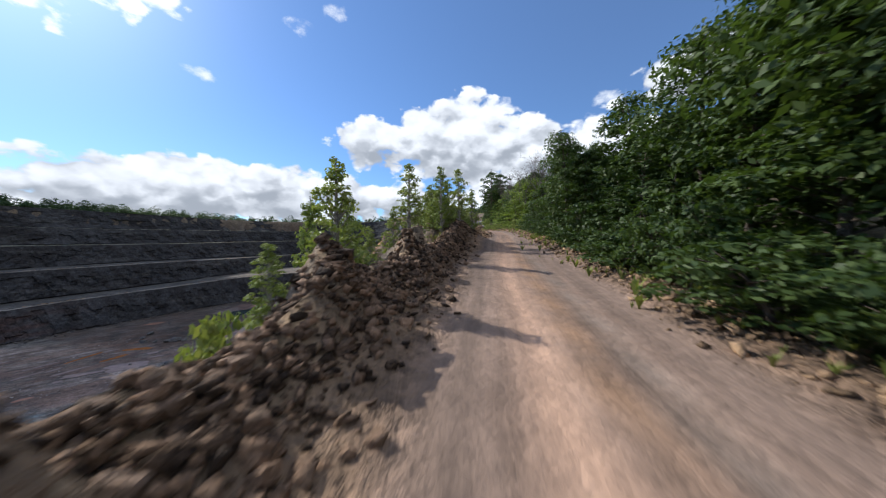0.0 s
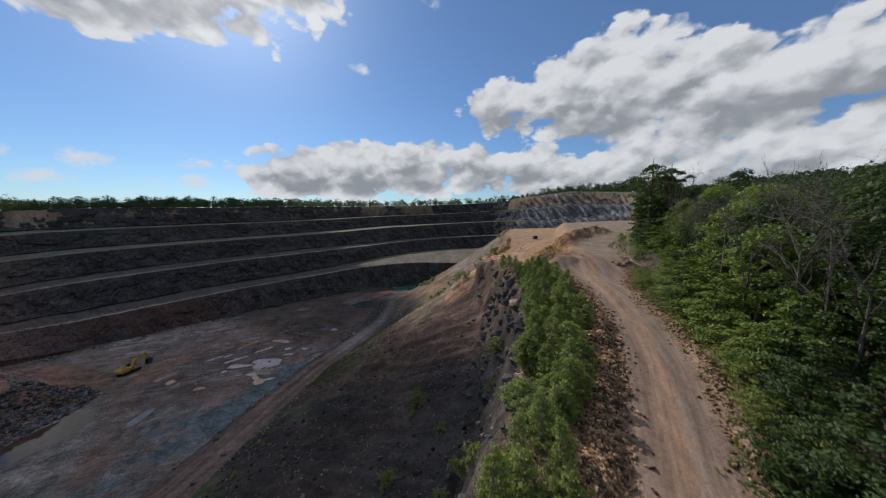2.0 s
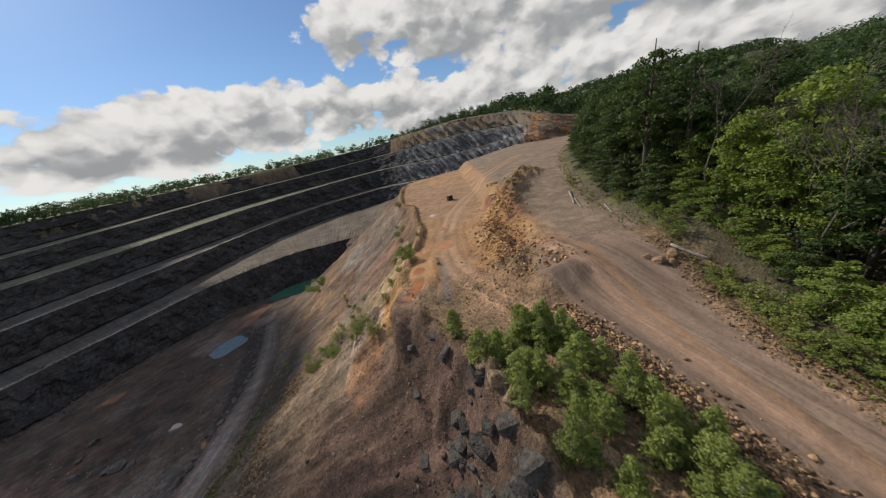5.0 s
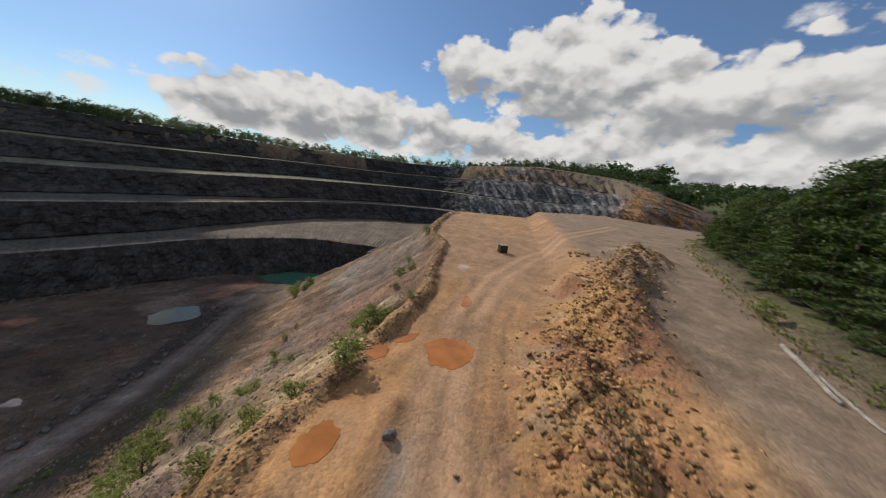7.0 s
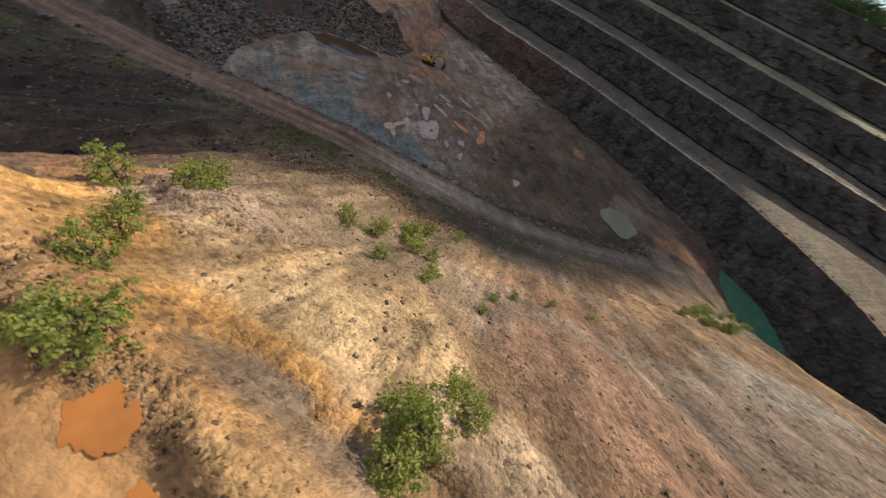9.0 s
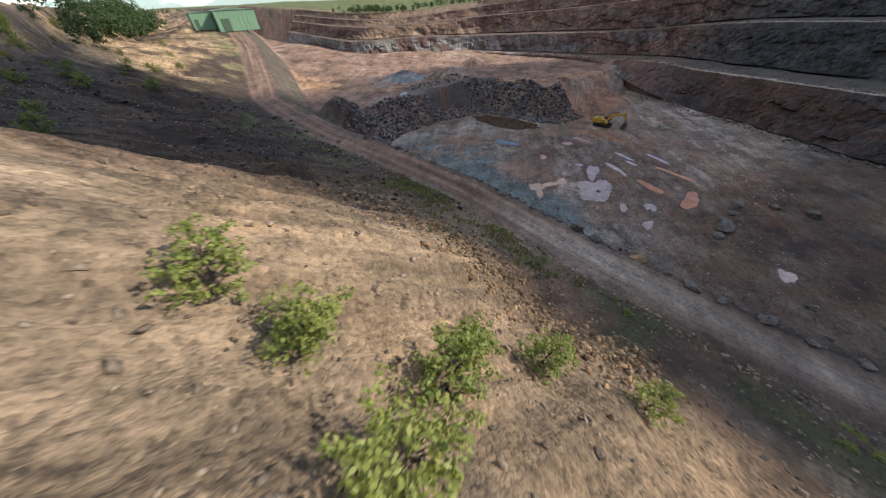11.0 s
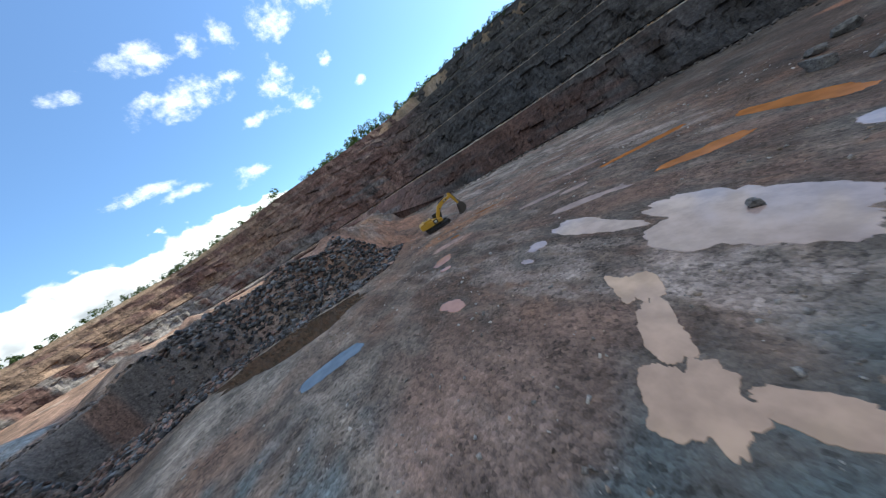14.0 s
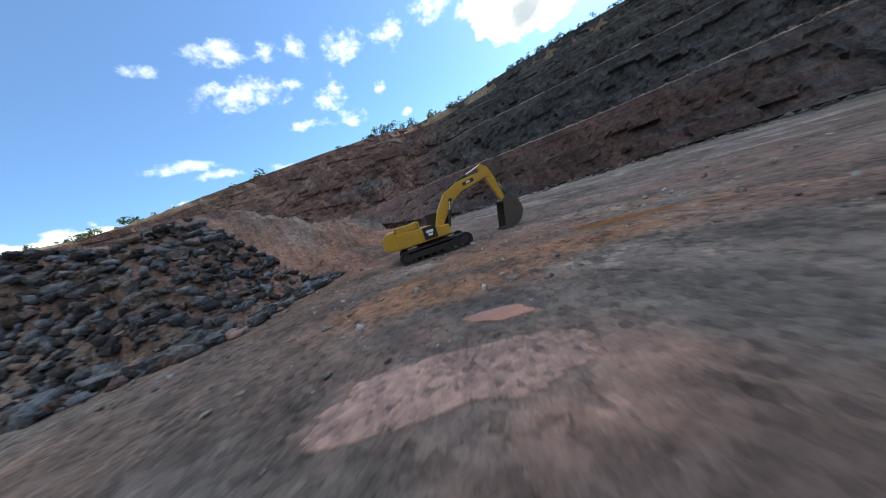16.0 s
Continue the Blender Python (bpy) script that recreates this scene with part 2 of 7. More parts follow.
def plain(name, colour, rough=0.6, metal=0.0, vary=0.2, scale=2.0, bump=0.0):
    m, nt, p = material(name)
    tc = nt.nodes.new("ShaderNodeTexCoord")
    n = noisenode(nt, tc.outputs["Object"], scale, 6.0, 0.65)
    n2 = noisenode(nt, tc.outputs["Object"], scale * 9, 3.0, 0.6)
    f = mathnode(nt, "ADD", 1.0 - vary, mathnode(nt, "MULTIPLY", mathnode(nt, "ADD", n, n2), vary))
    link(nt, mixcol(nt, 1.0, colour, mixcol(nt, 0.0, f, f), "MULTIPLY"), p.inputs["Base Color"])
    link(nt, mathnode(nt, "ADD", rough - 0.12, mathnode(nt, "MULTIPLY", n, 0.24)), p.inputs["Roughness"])
    p.inputs["Metallic"].default_value = metal
    if bump:
        bp = nt.nodes.new("ShaderNodeBump")
        bp.inputs["Strength"].default_value, bp.inputs["Distance"].default_value = bump, 0.05
        link(nt, n2, bp.inputs["Height"])
        link(nt, bp.outputs[0], p.inputs["Normal"])
    return m


def watery(name, colour, rough=0.06, ripple=0.02):
    """Muddy standing water: an opaque silt colour under a smooth, reflecting surface."""
    m, nt, p = material(name)
    geo = nt.nodes.new("ShaderNodeNewGeometry")
    n = noisenode(nt, geo.outputs["Position"], 0.5, 4.0, 0.6)
    dark = tuple(c * 0.7 for c in colour)
    link(nt, mixcol(nt, rampnode(nt, n, 0.3, 0.7), colour, dark), p.inputs["Base Color"])
    p.inputs["Roughness"].default_value, p.inputs["IOR"].default_value = rough, 1.33
    bp = nt.nodes.new("ShaderNodeBump")
    bp.inputs["Strength"].default_value, bp.inputs["Distance"].default_value = ripple, 0.1
    link(nt, noisenode(nt, geo.outputs["Position"], 4.0, 3.0, 0.5), bp.inputs["Height"])
    link(nt, bp.outputs[0], p.inputs["Normal"])
    return m


def leafy(name, colour, other):
    """Leaves: colour varies clump by clump, and light shines through."""
    m, nt, p = material(name)
    geo = nt.nodes.new("ShaderNodeNewGeometry")
    info = nt.nodes.new("ShaderNodeObjectInfo")
    f = mathnode(nt, "ADD", mathnode(nt, "MULTIPLY", geo.outputs["Random Per Island"], 0.6), mathnode(nt, "MULTIPLY", info.outputs["Random"], 0.4))
    col = mixcol(nt, f, colour, other)
    link(nt, col, p.inputs["Base Color"])
    p.inputs["Roughness"].default_value = 0.55
    p.inputs["Specular IOR Level"].default_value = 0.3
    tr = nt.nodes.new("ShaderNodeBsdfTranslucent")
    link(nt, mixcol(nt, 1.0, col, (1.5, 1.6, 0.7), "MULTIPLY"), tr.inputs["Color"])
    mix = nt.nodes.new("ShaderNodeMixShader")
    mix.inputs[0].default_value = 0.27
    link(nt, p.outputs[0], mix.inputs[1])
    link(nt, tr.outputs[0], mix.inputs[2])
    link(nt, mix.outputs[0], nt.nodes["Material Output"].inputs["Surface"])
    return m


def cloud_material():
    m, nt, p = material("cloud")
    tr = nt.nodes.new("ShaderNodeBsdfTranslucent")
    tr.inputs["Color"].default_value = (0.97, 0.97, 0.97, 1)
    link(nt, tr.outputs[0], nt.nodes["Material Output"].inputs["Surface"])
    return m


def near_cloud():
    bm = bmesh.new()
    pts = []
    for a, b in zip(CLOUD_SHADOW, CLOUD_SHADOW[1:] + CLOUD_SHADOW[:1]):
        for k in range(6):
            pts.append((a[0] + (b[0] - a[0]) * k / 6, a[1] + (b[1] - a[1]) * k / 6))
    mx, my = -105.0, 90.0
    rings = []
    for q, h in ((1.0, 0.0), (0.94, 9.0), (0.8, 18.0), (0.6, 24.0), (0.3, 27.0)):
        ring = []
        for i, (x, y) in enumerate(pts):
            n = noise.fractal(Vector((x * 0.03, y * 0.03, q * 2)), 0.9, 2.0, 4)
            g = q * (1 + 0.06 * n)
            ring.append(bm.verts.new((mx + (x - mx) * g, my + (y - my) * g, h * (1 + 0.7 * n))))
        rings.append(ring)
    n = len(pts)
    for a, b in zip(rings[:-1], rings[1:]):
        for i in range(n):
            bm.faces.new((a[i], a[(i + 1) % n], b[(i + 1) % n], b[i]))
    bm.faces.new(rings[-1])
    me = bpy.data.meshes.new("cloud")
    bm.to_mesh(me)
    bm.free()
    for f in me.polygons:
        f.use_smooth = True
    me.materials.append(cloud_material())
    ob = new("cloud", me)
    ob.location = SUN_DIR * 1500
    return tagged(ob, "white sunlit cumulus cloud in front of the sun", "cloud", kind="structure")


near_cloud()
M_GROUND = rocky("earth", attr="soil", scale=0.14, grit=1.7, bump=1.0, vary=0.64)
M_CLIFF = rocky("cliff_rock", attr="soil", scale=0.1, grit=0.8, bump=0.9, vary=0.5, cracks=0.3)
M_STONE = rocky("broken_stone", (0.22, 0.17, 0.13), scale=0.6, grit=4.0, bump=0.5, vary=0.5, island=True)
M_TAN = rocky("sandy_stone", (0.27, 0.175, 0.10), scale=0.6, grit=4.0, bump=0.5, vary=0.5, island=True)
M_DARK = rocky("dark_boulder", (0.088, 0.082, 0.079), scale=0.9, grit=3.0, bump=0.6, vary=0.6, island=True)
M_ORANGE_WATER = watery("orange_silt_water", (0.44, 0.17, 0.05), 0.10)
# pink and tan silt colours are lifted to include some reflected sky
M_PINK_WATER = watery("pinkish_silt_water", (0.40, 0.305, 0.28), 0.07)
M_SALMON = rocky("wet_salmon_mud", (0.36, 0.215, 0.165), scale=0.7, grit=2.4, bump=0.35, rough=0.45, vary=0.7, cracks=0.0)
M_ROSE_WATER = watery("reddish_silt_water", (0.42, 0.22, 0.15), 0.09)
M_TAN_WATER = watery("tan_silt_water", (0.50, 0.34, 0.245), 0.06)
M_BROWN_WATER = watery("brown_silt_water", (0.085, 0.055, 0.036), 0.05)
M_CLEAR_WATER = watery("clear_puddle_water", (0.14, 0.16, 0.185), 0.03)
M_GREEN_WATER = watery("green_pond_water", (0.05, 0.15, 0.11), 0.06)
M_GREY_WATER = watery("grey_green_pond_water", (0.045, 0.066, 0.062), 0.06)


# ---------------------------------------------------------------- noise on arrays
def lattice(ix, iy, seed):
    h = (ix.astype(np.int64) * 374761393 + iy.astype(np.int64) * 668265263 + seed * 974634777) & 0x7FFFFFFF
    h = ((h ^ (h >> 13)) * 1274126177) & 0x7FFFFFFF
    return ((h ^ (h >> 16)) & 0xFFFF) / 65535.0


def vnoise(x, y, seed=0):
    ix, iy = np.floor(x), np.floor(y)
    fx, fy = x - ix, y - iy
    fx, fy = fx * fx * (3 - 2 * fx), fy * fy * (3 - 2 * fy)
    a, b = lattice(ix, iy, seed), lattice(ix + 1, iy, seed)
    c, d = lattice(ix, iy + 1, seed), lattice(ix + 1, iy + 1, seed)
    return (a + (b - a) * fx) * (1 - fy) + (c + (d - c) * fx) * fy


def fbm(x, y, seed=0, octaves=4, gain=0.5):
    """About -1 to 1."""
    total, amp, norm = 0.0, 1.0, 0.0
    for k in range(octaves):
        total = total + amp * (vnoise(x * 2**k + 17.3 * k, y * 2**k - 9.1 * k, seed + k) * 2 - 1)
        norm += amp
        amp *= gain
    return total / norm


def step(x, lo, hi):
    f = np.clip((x - lo) / (hi - lo), 0, 1)
    return f * f * (3 - 2 * f)


def polydist(x, y, line):
    """Signed distance to a polyline (positive on its left), and the value of the third column at the foot."""
    line = np.array(line, float)
    best = np.full(np.shape(x), 1e18)
    sign = np.ones(np.shape(x))
    val = np.zeros(np.shape(x))
    for a, b in zip(line[:-1], line[1:]):
        dx, dy = b[0] - a[0], b[1] - a[1]
        u = np.clip(((x - a[0]) * dx + (y - a[1]) * dy) / (dx * dx + dy * dy), 0, 1)
        ex, ey = x - a[0] - u * dx, y - a[1] - u * dy
        d = ex * ex + ey * ey
        near = d < best
        best = np.where(near, d, best)
        sign = np.where(near, np.where(dx * ey - dy * ex >= 0, 1.0, -1.0), sign)
        if line.shape[1] > 2:
            val = np.where(near, a[2] + u * (b[2] - a[2]), val)
    return np.sqrt(best) * sign, val


# ---------------------------------------------------------------- plan of the quarry
# The stepped wall: foot, lips of four benches and the rim, station by station from the south round to the north-east.
FOOT = [(-70, -130, -20), (-92, -75, -27), (-122, -62, -27), (-160, -45, -27), (-182, -10, -27.5), (-186, 25, -28), (-178, 45, -33),
        (-168, 70, -36.3), (-160, 95, -36.3), (-152, 115, -36.3), (-146, 130, -36.3), (-136, 148, -36.3), (-125, 170, -36.4), (-115, 190, -36.5),
        (-100, 206, -38), (-82, 224, -40), (-60, 231, -40), (-36, 238, -30), (-8, 262, -16), (20, 300, -3.5), (58, 279, 2), (85, 260, 9), (126, 263, 11)]
LIP1 = [(-70.5, -131, -19.5), (-92.5, -76, -26.5), (-122.5, -63, -26.5), (-161, -46, -26.5), (-183, -10, -27), (-188, 26, -26.8), (-188, 50, -26),
        (-178, 72, -25.6), (-170, 98, -25), (-160.5, 120, -24), (-153.5, 134, -23.3), (-143, 152, -22.5), (-130.5, 174.5, -21.6), (-119.5, 194.5, -20.7),
        (-103, 211, -20), (-83, 229, -20), (-60, 235, -20), (-36, 242, -19), (-6, 266, -11), (21, 301, -3), (58.5, 280, 2.5), (85.5, 261, 9.5), (126, 264, 11.5)]
LIP2 = [(-75, -136, -14), (-96, -81, -18), (-126, -69, -18), (-167, -51, -19), (-190, -12, -18), (-204, 25, -16.5), (-210, 50, -14),
        (-202, 76, -11.7), (-193, 104, -10.4), (-184, 126, -9.6), (-176, 142, -9), (-165, 162, -8.5), (-152, 187, -8), (-142, 212, -8),
        (-132, 248, -8), (-121, 285, -8), (-90, 326, -7.5), (-50, 342, -6), (-8, 322, -3), (22, 303, -1), (60, 282, 4), (86, 262, 10.5), (126, 265, 12)]
LIP3 = [(-80, -142, -9), (-102, -89, -12), (-132, -77, -12), (-178, -57, -10), (-204, -18, -7.6), (-219, 25, -4), (-232, 52, -1),
        (-227, 80, 1), (-218, 110, 2.2), (-208, 133, 2.8), (-200, 150, 3.2), (-189, 171, 3.6), (-176, 198, 4), (-164, 226, 4.5),
        (-150, 262, 5.5), (-137, 294, 6.2), (-100, 344, 7.5), (-52, 362, 9.5), (-5, 330, 12), (26, 308, 14), (64, 286, 18), (89, 264, 22), (127, 267, 17)]
LIP4 = [(-85, -148, -6), (-107, -97, -9), (-138, -86, -9), (-185, -64, -5), (-211, -24, -1), (-232, 25, 4.5), (-256, 52, 9),
        (-260, 80, 12.5), (-248, 108, 13.5), (-237, 132, 14), (-228, 150, 14.3), (-216, 180, 14.6), (-203, 212, 15), (-190, 250, 16),
        (-180, 288, 17), (-163, 325, 18), (-113, 368, 19.5), (-55, 382, 22.5), (-3, 340, 25.5), (30, 317, 28), (69, 293, 27), (91, 267, 25.5), (128, 270, 19)]
RIM = [(-90, -156, -3), (-112, -106, -6), (-144, -96, -6), (-192, -72, -2.5), (-218, -30, 4), (-247, 25, 11), (-282, 50, 19),
       (-296, 78, 26), (-280, 107, 27.5), (-268, 130, 28), (-258, 148, 28), (-245, 180, 28.5), (-232, 214, 29), (-218, 256, 29.5),
       (-205, 300, 30), (-183, 345, 31), (-123, 392, 32), (-57, 402, 34), (2, 356, 38), (35, 327, 39.5), (75, 300, 36), (94, 270, 29), (130, 273, 20)]
RIM_LINE = [(-60, -600, 0), (-75, -260, 0)] + RIM + [(170, 300, 20), (400, 420, 26), (900, 800, 40), (4000, 3000, 60)]
RUBBLE = [(-30, 30), (-52, 31), (-64, 24), (-80, 22), (-95, 24), (-104, 30), (-107, 40), (-110, 50), (-114, 55), (-124, 55), (-140, 54), (-176, 49), (-260, 40)]


SPOIL = [(25.5, 94), (23.6, 99), (22.8, 106), (23.2, 113), (26.5, 124), (34, 140), (42, 153)]
SIDE_TRACK = [(8.6, 92), (9.4, 100), (10.2, 108), (11.6, 118), (13.5, 128), (20, 146)]
TRACK = [(21, 88), (18.4, 93.7), (16.3, 98), (14.2, 104), (13.3, 111), (13.5, 122), (16, 135), (22, 150), (33, 168), (52, 200)]


def tab(y, *pairs):
    ys, vs = zip(*pairs)
    return np.interp(y, ys, vs)


def rim_x(y):
    return tab(y, (-170, -5), (-60, 8), (-20, 16.2), (-7, 17.8), (0, 18.8), (8, 19.9), (20, 21.2), (40, 23), (55, 22.5), (66, 20), (82, 15.5), (92, 9), (103, 5), (110, 6), (118, 6.8),
               (126, 7.6), (134, 5.8), (148, 4.6), (156, -0.4), (170, -2), (190, -3), (205, 2), (330, 2))


def top_z(y):
    return tab(y, (-170, -6), (-60, -1.5), (-10, 2.2), (0, 3.0), (20, 4.8), (40, 6.4), (60, 7.5), (80, 8.2), (100, 8.0), (115, 8.0), (136, 9.1), (165, 10.3), (200, 11), (330, 11))


def road_left(y):
    return tab(y, (-170, 7), (-60, 14), (-7, 19.9), (-3, 20.8), (4, 22.3), (10, 24), (30, 29.2), (50, 32.2), (58, 32.5), (70, 31.5), (84, 28), (101, 22), (107, 17.5), (115, 12))


def road_right(y):
    return tab(y, (-170, 13), (-60, 19.5), (-7, 25.6), (4, 28.3), (10, 29.4), (30, 34.3), (50, 38.0), (60, 38.2), (70, 37.3), (80, 37.0), (90, 39.5))


def forest_x(y):
    return tab(y, (-170, 15), (-60, 21.5), (-10, 27.5), (4, 30.5), (10, 31.5), (30, 36.5), (50, 41), (65, 40.5), (75, 40), (87, 43), (105, 42.5), (120, 44), (140, 50), (170, 60), (200, 76), (260, 118), (330, 150))


def haul_west(y):
    return tab(y, (-170, -50), (-60, -43), (0, -34), (20, -36.5), (40, -39), (60, -44), (82, -49), (105, -51.7), (130, -57), (150, -65), (172, -77), (190, -78), (210, -66), (235, -50), (330, -45))


def haul_z(y):
    return tab(y, (-170, -4), (-60, -14), (0, -23), (20, -24.4), (40, -24.8), (60, -25.3), (82, -26.4), (105, -27.9), (130, -30.3), (150, -32.4), (172, -35.3), (190, -36.3), (205, -38), (222, -38), (236, -21), (330, -21))


HEAPS = [(-46.5, 17, 9, 6.8), (-93, -19, 10, 3.8), (-112, -8, 11, 4.0), (-134, 47, 12, 3.6), (-150, 50, 12, 3.4), (-121, 47, 8, 2.2), (22.5, 16, 5, 1.6),
         (-118, 32, 9, 3.2), (-104, 14, 9, 3.0), (-128, 38, 8, 2.6), (-112, 20, 8, 2.8), (-95, 15, 7, 2.2), (-139, -21, 8, 4.0)]


def ground_z(x, y, rough=True):
    """Height of the ground at arrays x, y."""
    tz, rx, rl, rr, fx = top_z(y), rim_x(y), road_left(y), road_right(y), forest_x(y)
    hw, hz = haul_west(y), haul_z(y)
    he = hw + tab(y, (-170, 8), (150, 8), (172, 6), (190, 3), (210, 2), (330, 2))
    # pit floor, and the higher terrace south of the rubble
    floor = -36.2 + 0.12 * fbm(x * 0.15, y * 0.15, 3)
    floor = floor - 1.9 * step(y, 195, 212)
    south, _ = polydist(x, y, RUBBLE)
    terrace = -28.6 + 0.3 * fbm(x * 0.1, y * 0.1, 5) + step(-y, 10, 130) * 9
    rub = step(south + (2.5 * fbm(x * 0.18, y * 0.18, 8) if rough else 0), 0, 13)
    low = floor + (terrace - floor) * rub
    # embankment of the haul road, talus and cliff up to the rim
    wide = np.clip((hz - low) * 1.05, 1.0, 40)
    s = np.clip((x - (hw - wide)) / wide, 0, 1)
    z = low + (hz - low) * s
    z = np.where(x > hw, hz, z)
    drop = tab(y, (-170, 5), (0, 9), (30, 14), (60, 15), (76, 14), (90, 6), (105, 3.5), (120, 3.0), (330, 2.5))
    back = tab(y, (-170, 4), (0, 6), (60, 8), (76, 7), (90, 5), (110, 3), (330, 3))
    toe_x, toe_z = rx - back, tz - drop
    gully = fbm(x * 0.02 + 5, y * 0.11, 11, 3) * 2.6 if rough else 0
    f = np.clip((x - he) / np.maximum(toe_x - he, 1), 0, 1)
    slope = hz + (toe_z - hz) * (0.80 * f + 0.20 * f * f) + gully * np.sin(np.pi * f)
    z = np.where(x > he, slope, z)
    g = np.clip((x - toe_x) / back, 0, 1)
    z = np.where(x > toe_x, toe_z + (tz + 0.2 - toe_z) * step(g, 0, 1), z)
    flat = tz + 0 * x
    # upper track and junction
    up = step(x, 24, 30) * step(y, 84, 97)
    flat = flat + up * 3.0
    # falling away of the plateau's far end
    yn = tab(x, (-40, 150), (-5, 186), (2, 203), (30, 222), (52, 252), (80, 285), (100, 330))
    flat = flat - np.maximum(y - yn, 0) * 0.62
    z = np.where(x > rx, flat, np.where((x > he) & (y > 205), np.minimum(z, flat), z))
    z = np.maximum(z, np.where(x > -50, np.where(y > 225, -20, -60), -60))
    # berm along the road's open side, low rubble along the other
    berm = tab(y, (-170, 0.9), (-8, 0.85), (0, 1.1), (12, 1.5), (40, 0.9), (60, 0.8), (84, 0.65), (90, 0.05), (94, 0.1), (102, 1.15), (150, 1.1), (190, 0.8), (330, 0.6))
    mid = np.where(y < 92, rl - 1.9, rx + 0.8)
    b = np.exp(-(((x - mid) / np.where(x < mid, np.where(y < 8, 0.85, 1.25), np.where(y < 92, 1.0, 0.42))) ** 2)) * berm
    lumpy = 0.8 + np.where(y < 99, 0.8, 0.35) * fbm(x * 0.55, y * 0.55, 21, 3) if rough else 1.0
    z = z + np.where(x > toe_x, b * lumpy, 0) * step(200 - y, 0, 20)
    kerb = np.exp(-(((x - rr - 1.1) / 0.8) ** 2)) * 0.45 * step(96 - y, 0, 6) * lumpy
    z = z + np.where(x > rx, kerb, 0)
    # wheel ruts
    for c, w in ((0.36, 0.045), (0.66, 0.045)):
        u = (x - rl) / np.maximum(rr - rl, 1)
        z = z - 0.07 * np.exp(-(((u - c) / w) ** 2)) * step(100 - y, 0, 6)
    # the orange spoil ridge
    dr, _ = polydist(x, y, SPOIL)
    ridge = np.exp(-((dr / 3.9) ** 2)) * 2.9
    z = z + ridge * (0.9 + (0.85 * fbm(x * 0.24, y * 0.24, 31, 5, 0.62) - 0.6 * np.abs(fbm(x * 0.5, y * 0.5, 33, 3)) + 0.1 if rough else 0))
    dr2, _ = polydist(x, y, [(8.6, 94), (10.3, 103), (10.8, 108)])
    z = z + np.exp(-((dr2 / 1.2) ** 2)) * 0.8
    for hx, hy, hr, hh in HEAPS:
        d = np.hypot(x - hx, y - hy) / hr
        z = z + hh * np.clip(1 - d, 0, 1) ** 0.9
    # woodland floor and the hills behind
    e = np.maximum(x - fx, 0)
    bank = tab(y, (-170, 0), (70, 0.2), (100, 1.2), (170, 1), (330, 1))
    z = z + step(e, 0, 3) * bank + np.minimum(e * 0.10, 22) * step(e, 0, 30)
    out, rz = polydist(x, y, RIM_LINE)
    far = rz + 6 * step(out, 60, 600) + 6 * fbm(x * 0.004, y * 0.004, 41, 3) * step(out, 40, 300)
    far = far + 34 * np.exp(-(((x - 420) / 260) ** 2 + ((y - 620) / 260) ** 2))
    z = np.where(out > 0.8, far, z + (far - z) * step(out, -9, 0.8))
    if rough:
        on_road = step(x, rl - 0.3, rl + 0.6) * step(rr + 0.4 - x, 0, 0.8) * step(101 - y, 0, 4)
        steep = np.where((x > he) & (x < rx + 1), 1.0, 0.0)
        gritty = 0.05 + 0.38 * steep + 0.45 * rub * step(18 - south, 0, 6) + 0.25 * np.exp(-((dr / 5.5) ** 2))
        gritty = gritty + 0.3 * np.where((x > hw - wide) & (x < hw), 1.0, 0.0)
        cliffy = np.where((x > toe_x - 1) & (x < rx + 0.5) & (y < 100), 1.0, 0.0)
        n = fbm(x * 0.45, y * 0.45, 51, 4, 0.6)
        rill = np.abs(fbm(y * 0.42 + 0.05 * x, x * 0.05, 57, 3, 0.6)) + 0.6 * np.abs(fbm(y * 1.1 - 0.1 * x, x * 0.07, 58, 2))
        z = z + np.where((x > he) & (x < rx - 0.5), 1.0, 0.0) * (rill - 0.35) * np.where(y < 96, 1.7, 0.9) * step(f, 0.12, 0.4) * step(1.02 - f, 0, 0.1)
        # pale ledges of bedrock showing through the sandy slope
        for ox, oy, oa, ob_, oh in ((-2.6, 101.0, 2.4, 5.6, 1.3), (2.6, 125.6, 2.0, 4.2, 1.0), (-0.3, 117.0, 2.2, 3.4, 0.5), (4.9, 114.6, 0.9, 3.2, -0.8), (5.4, 118.6, 0.7, 2.6, -0.8)):
            q = 1.2 - np.hypot((x - ox) / oa, (y - oy) / ob_) + 0.5 * fbm(x * 0.4, y * 0.4, 59, 3)
            z = z + oh * step(q, 0, 0.45)
        z = z + gritty * n * (1 - on_road) + cliffy * np.abs(fbm(x * 0.3, y * 0.3, 61, 4, 0.6)) * 3.2
        z = z + 0.06 * fbm(x * 0.95, y * 0.95, 55, 2) * (1 - on_road)
        z = z + on_road * 0.03 * fbm(x * 0.8, y * 0.8, 71, 3)
        terr = np.where((x < hw) & (rub > 0.02) & (rub < 0.98), 1.0, 0.0)
        z = z + terr * (np.abs(fbm(x * 0.22, y * 0.22, 81, 5, 0.65)) * 3.0 - 0.9)
        heath = step(out, 2, 10)
        z = z + heath * 0.8 * fbm(x * 0.08, y * 0.08, 91, 3)
    return z


def blend(c, k, mask):
    return c * (1 - mask[..., None]) + np.array(k) * mask[..., None]


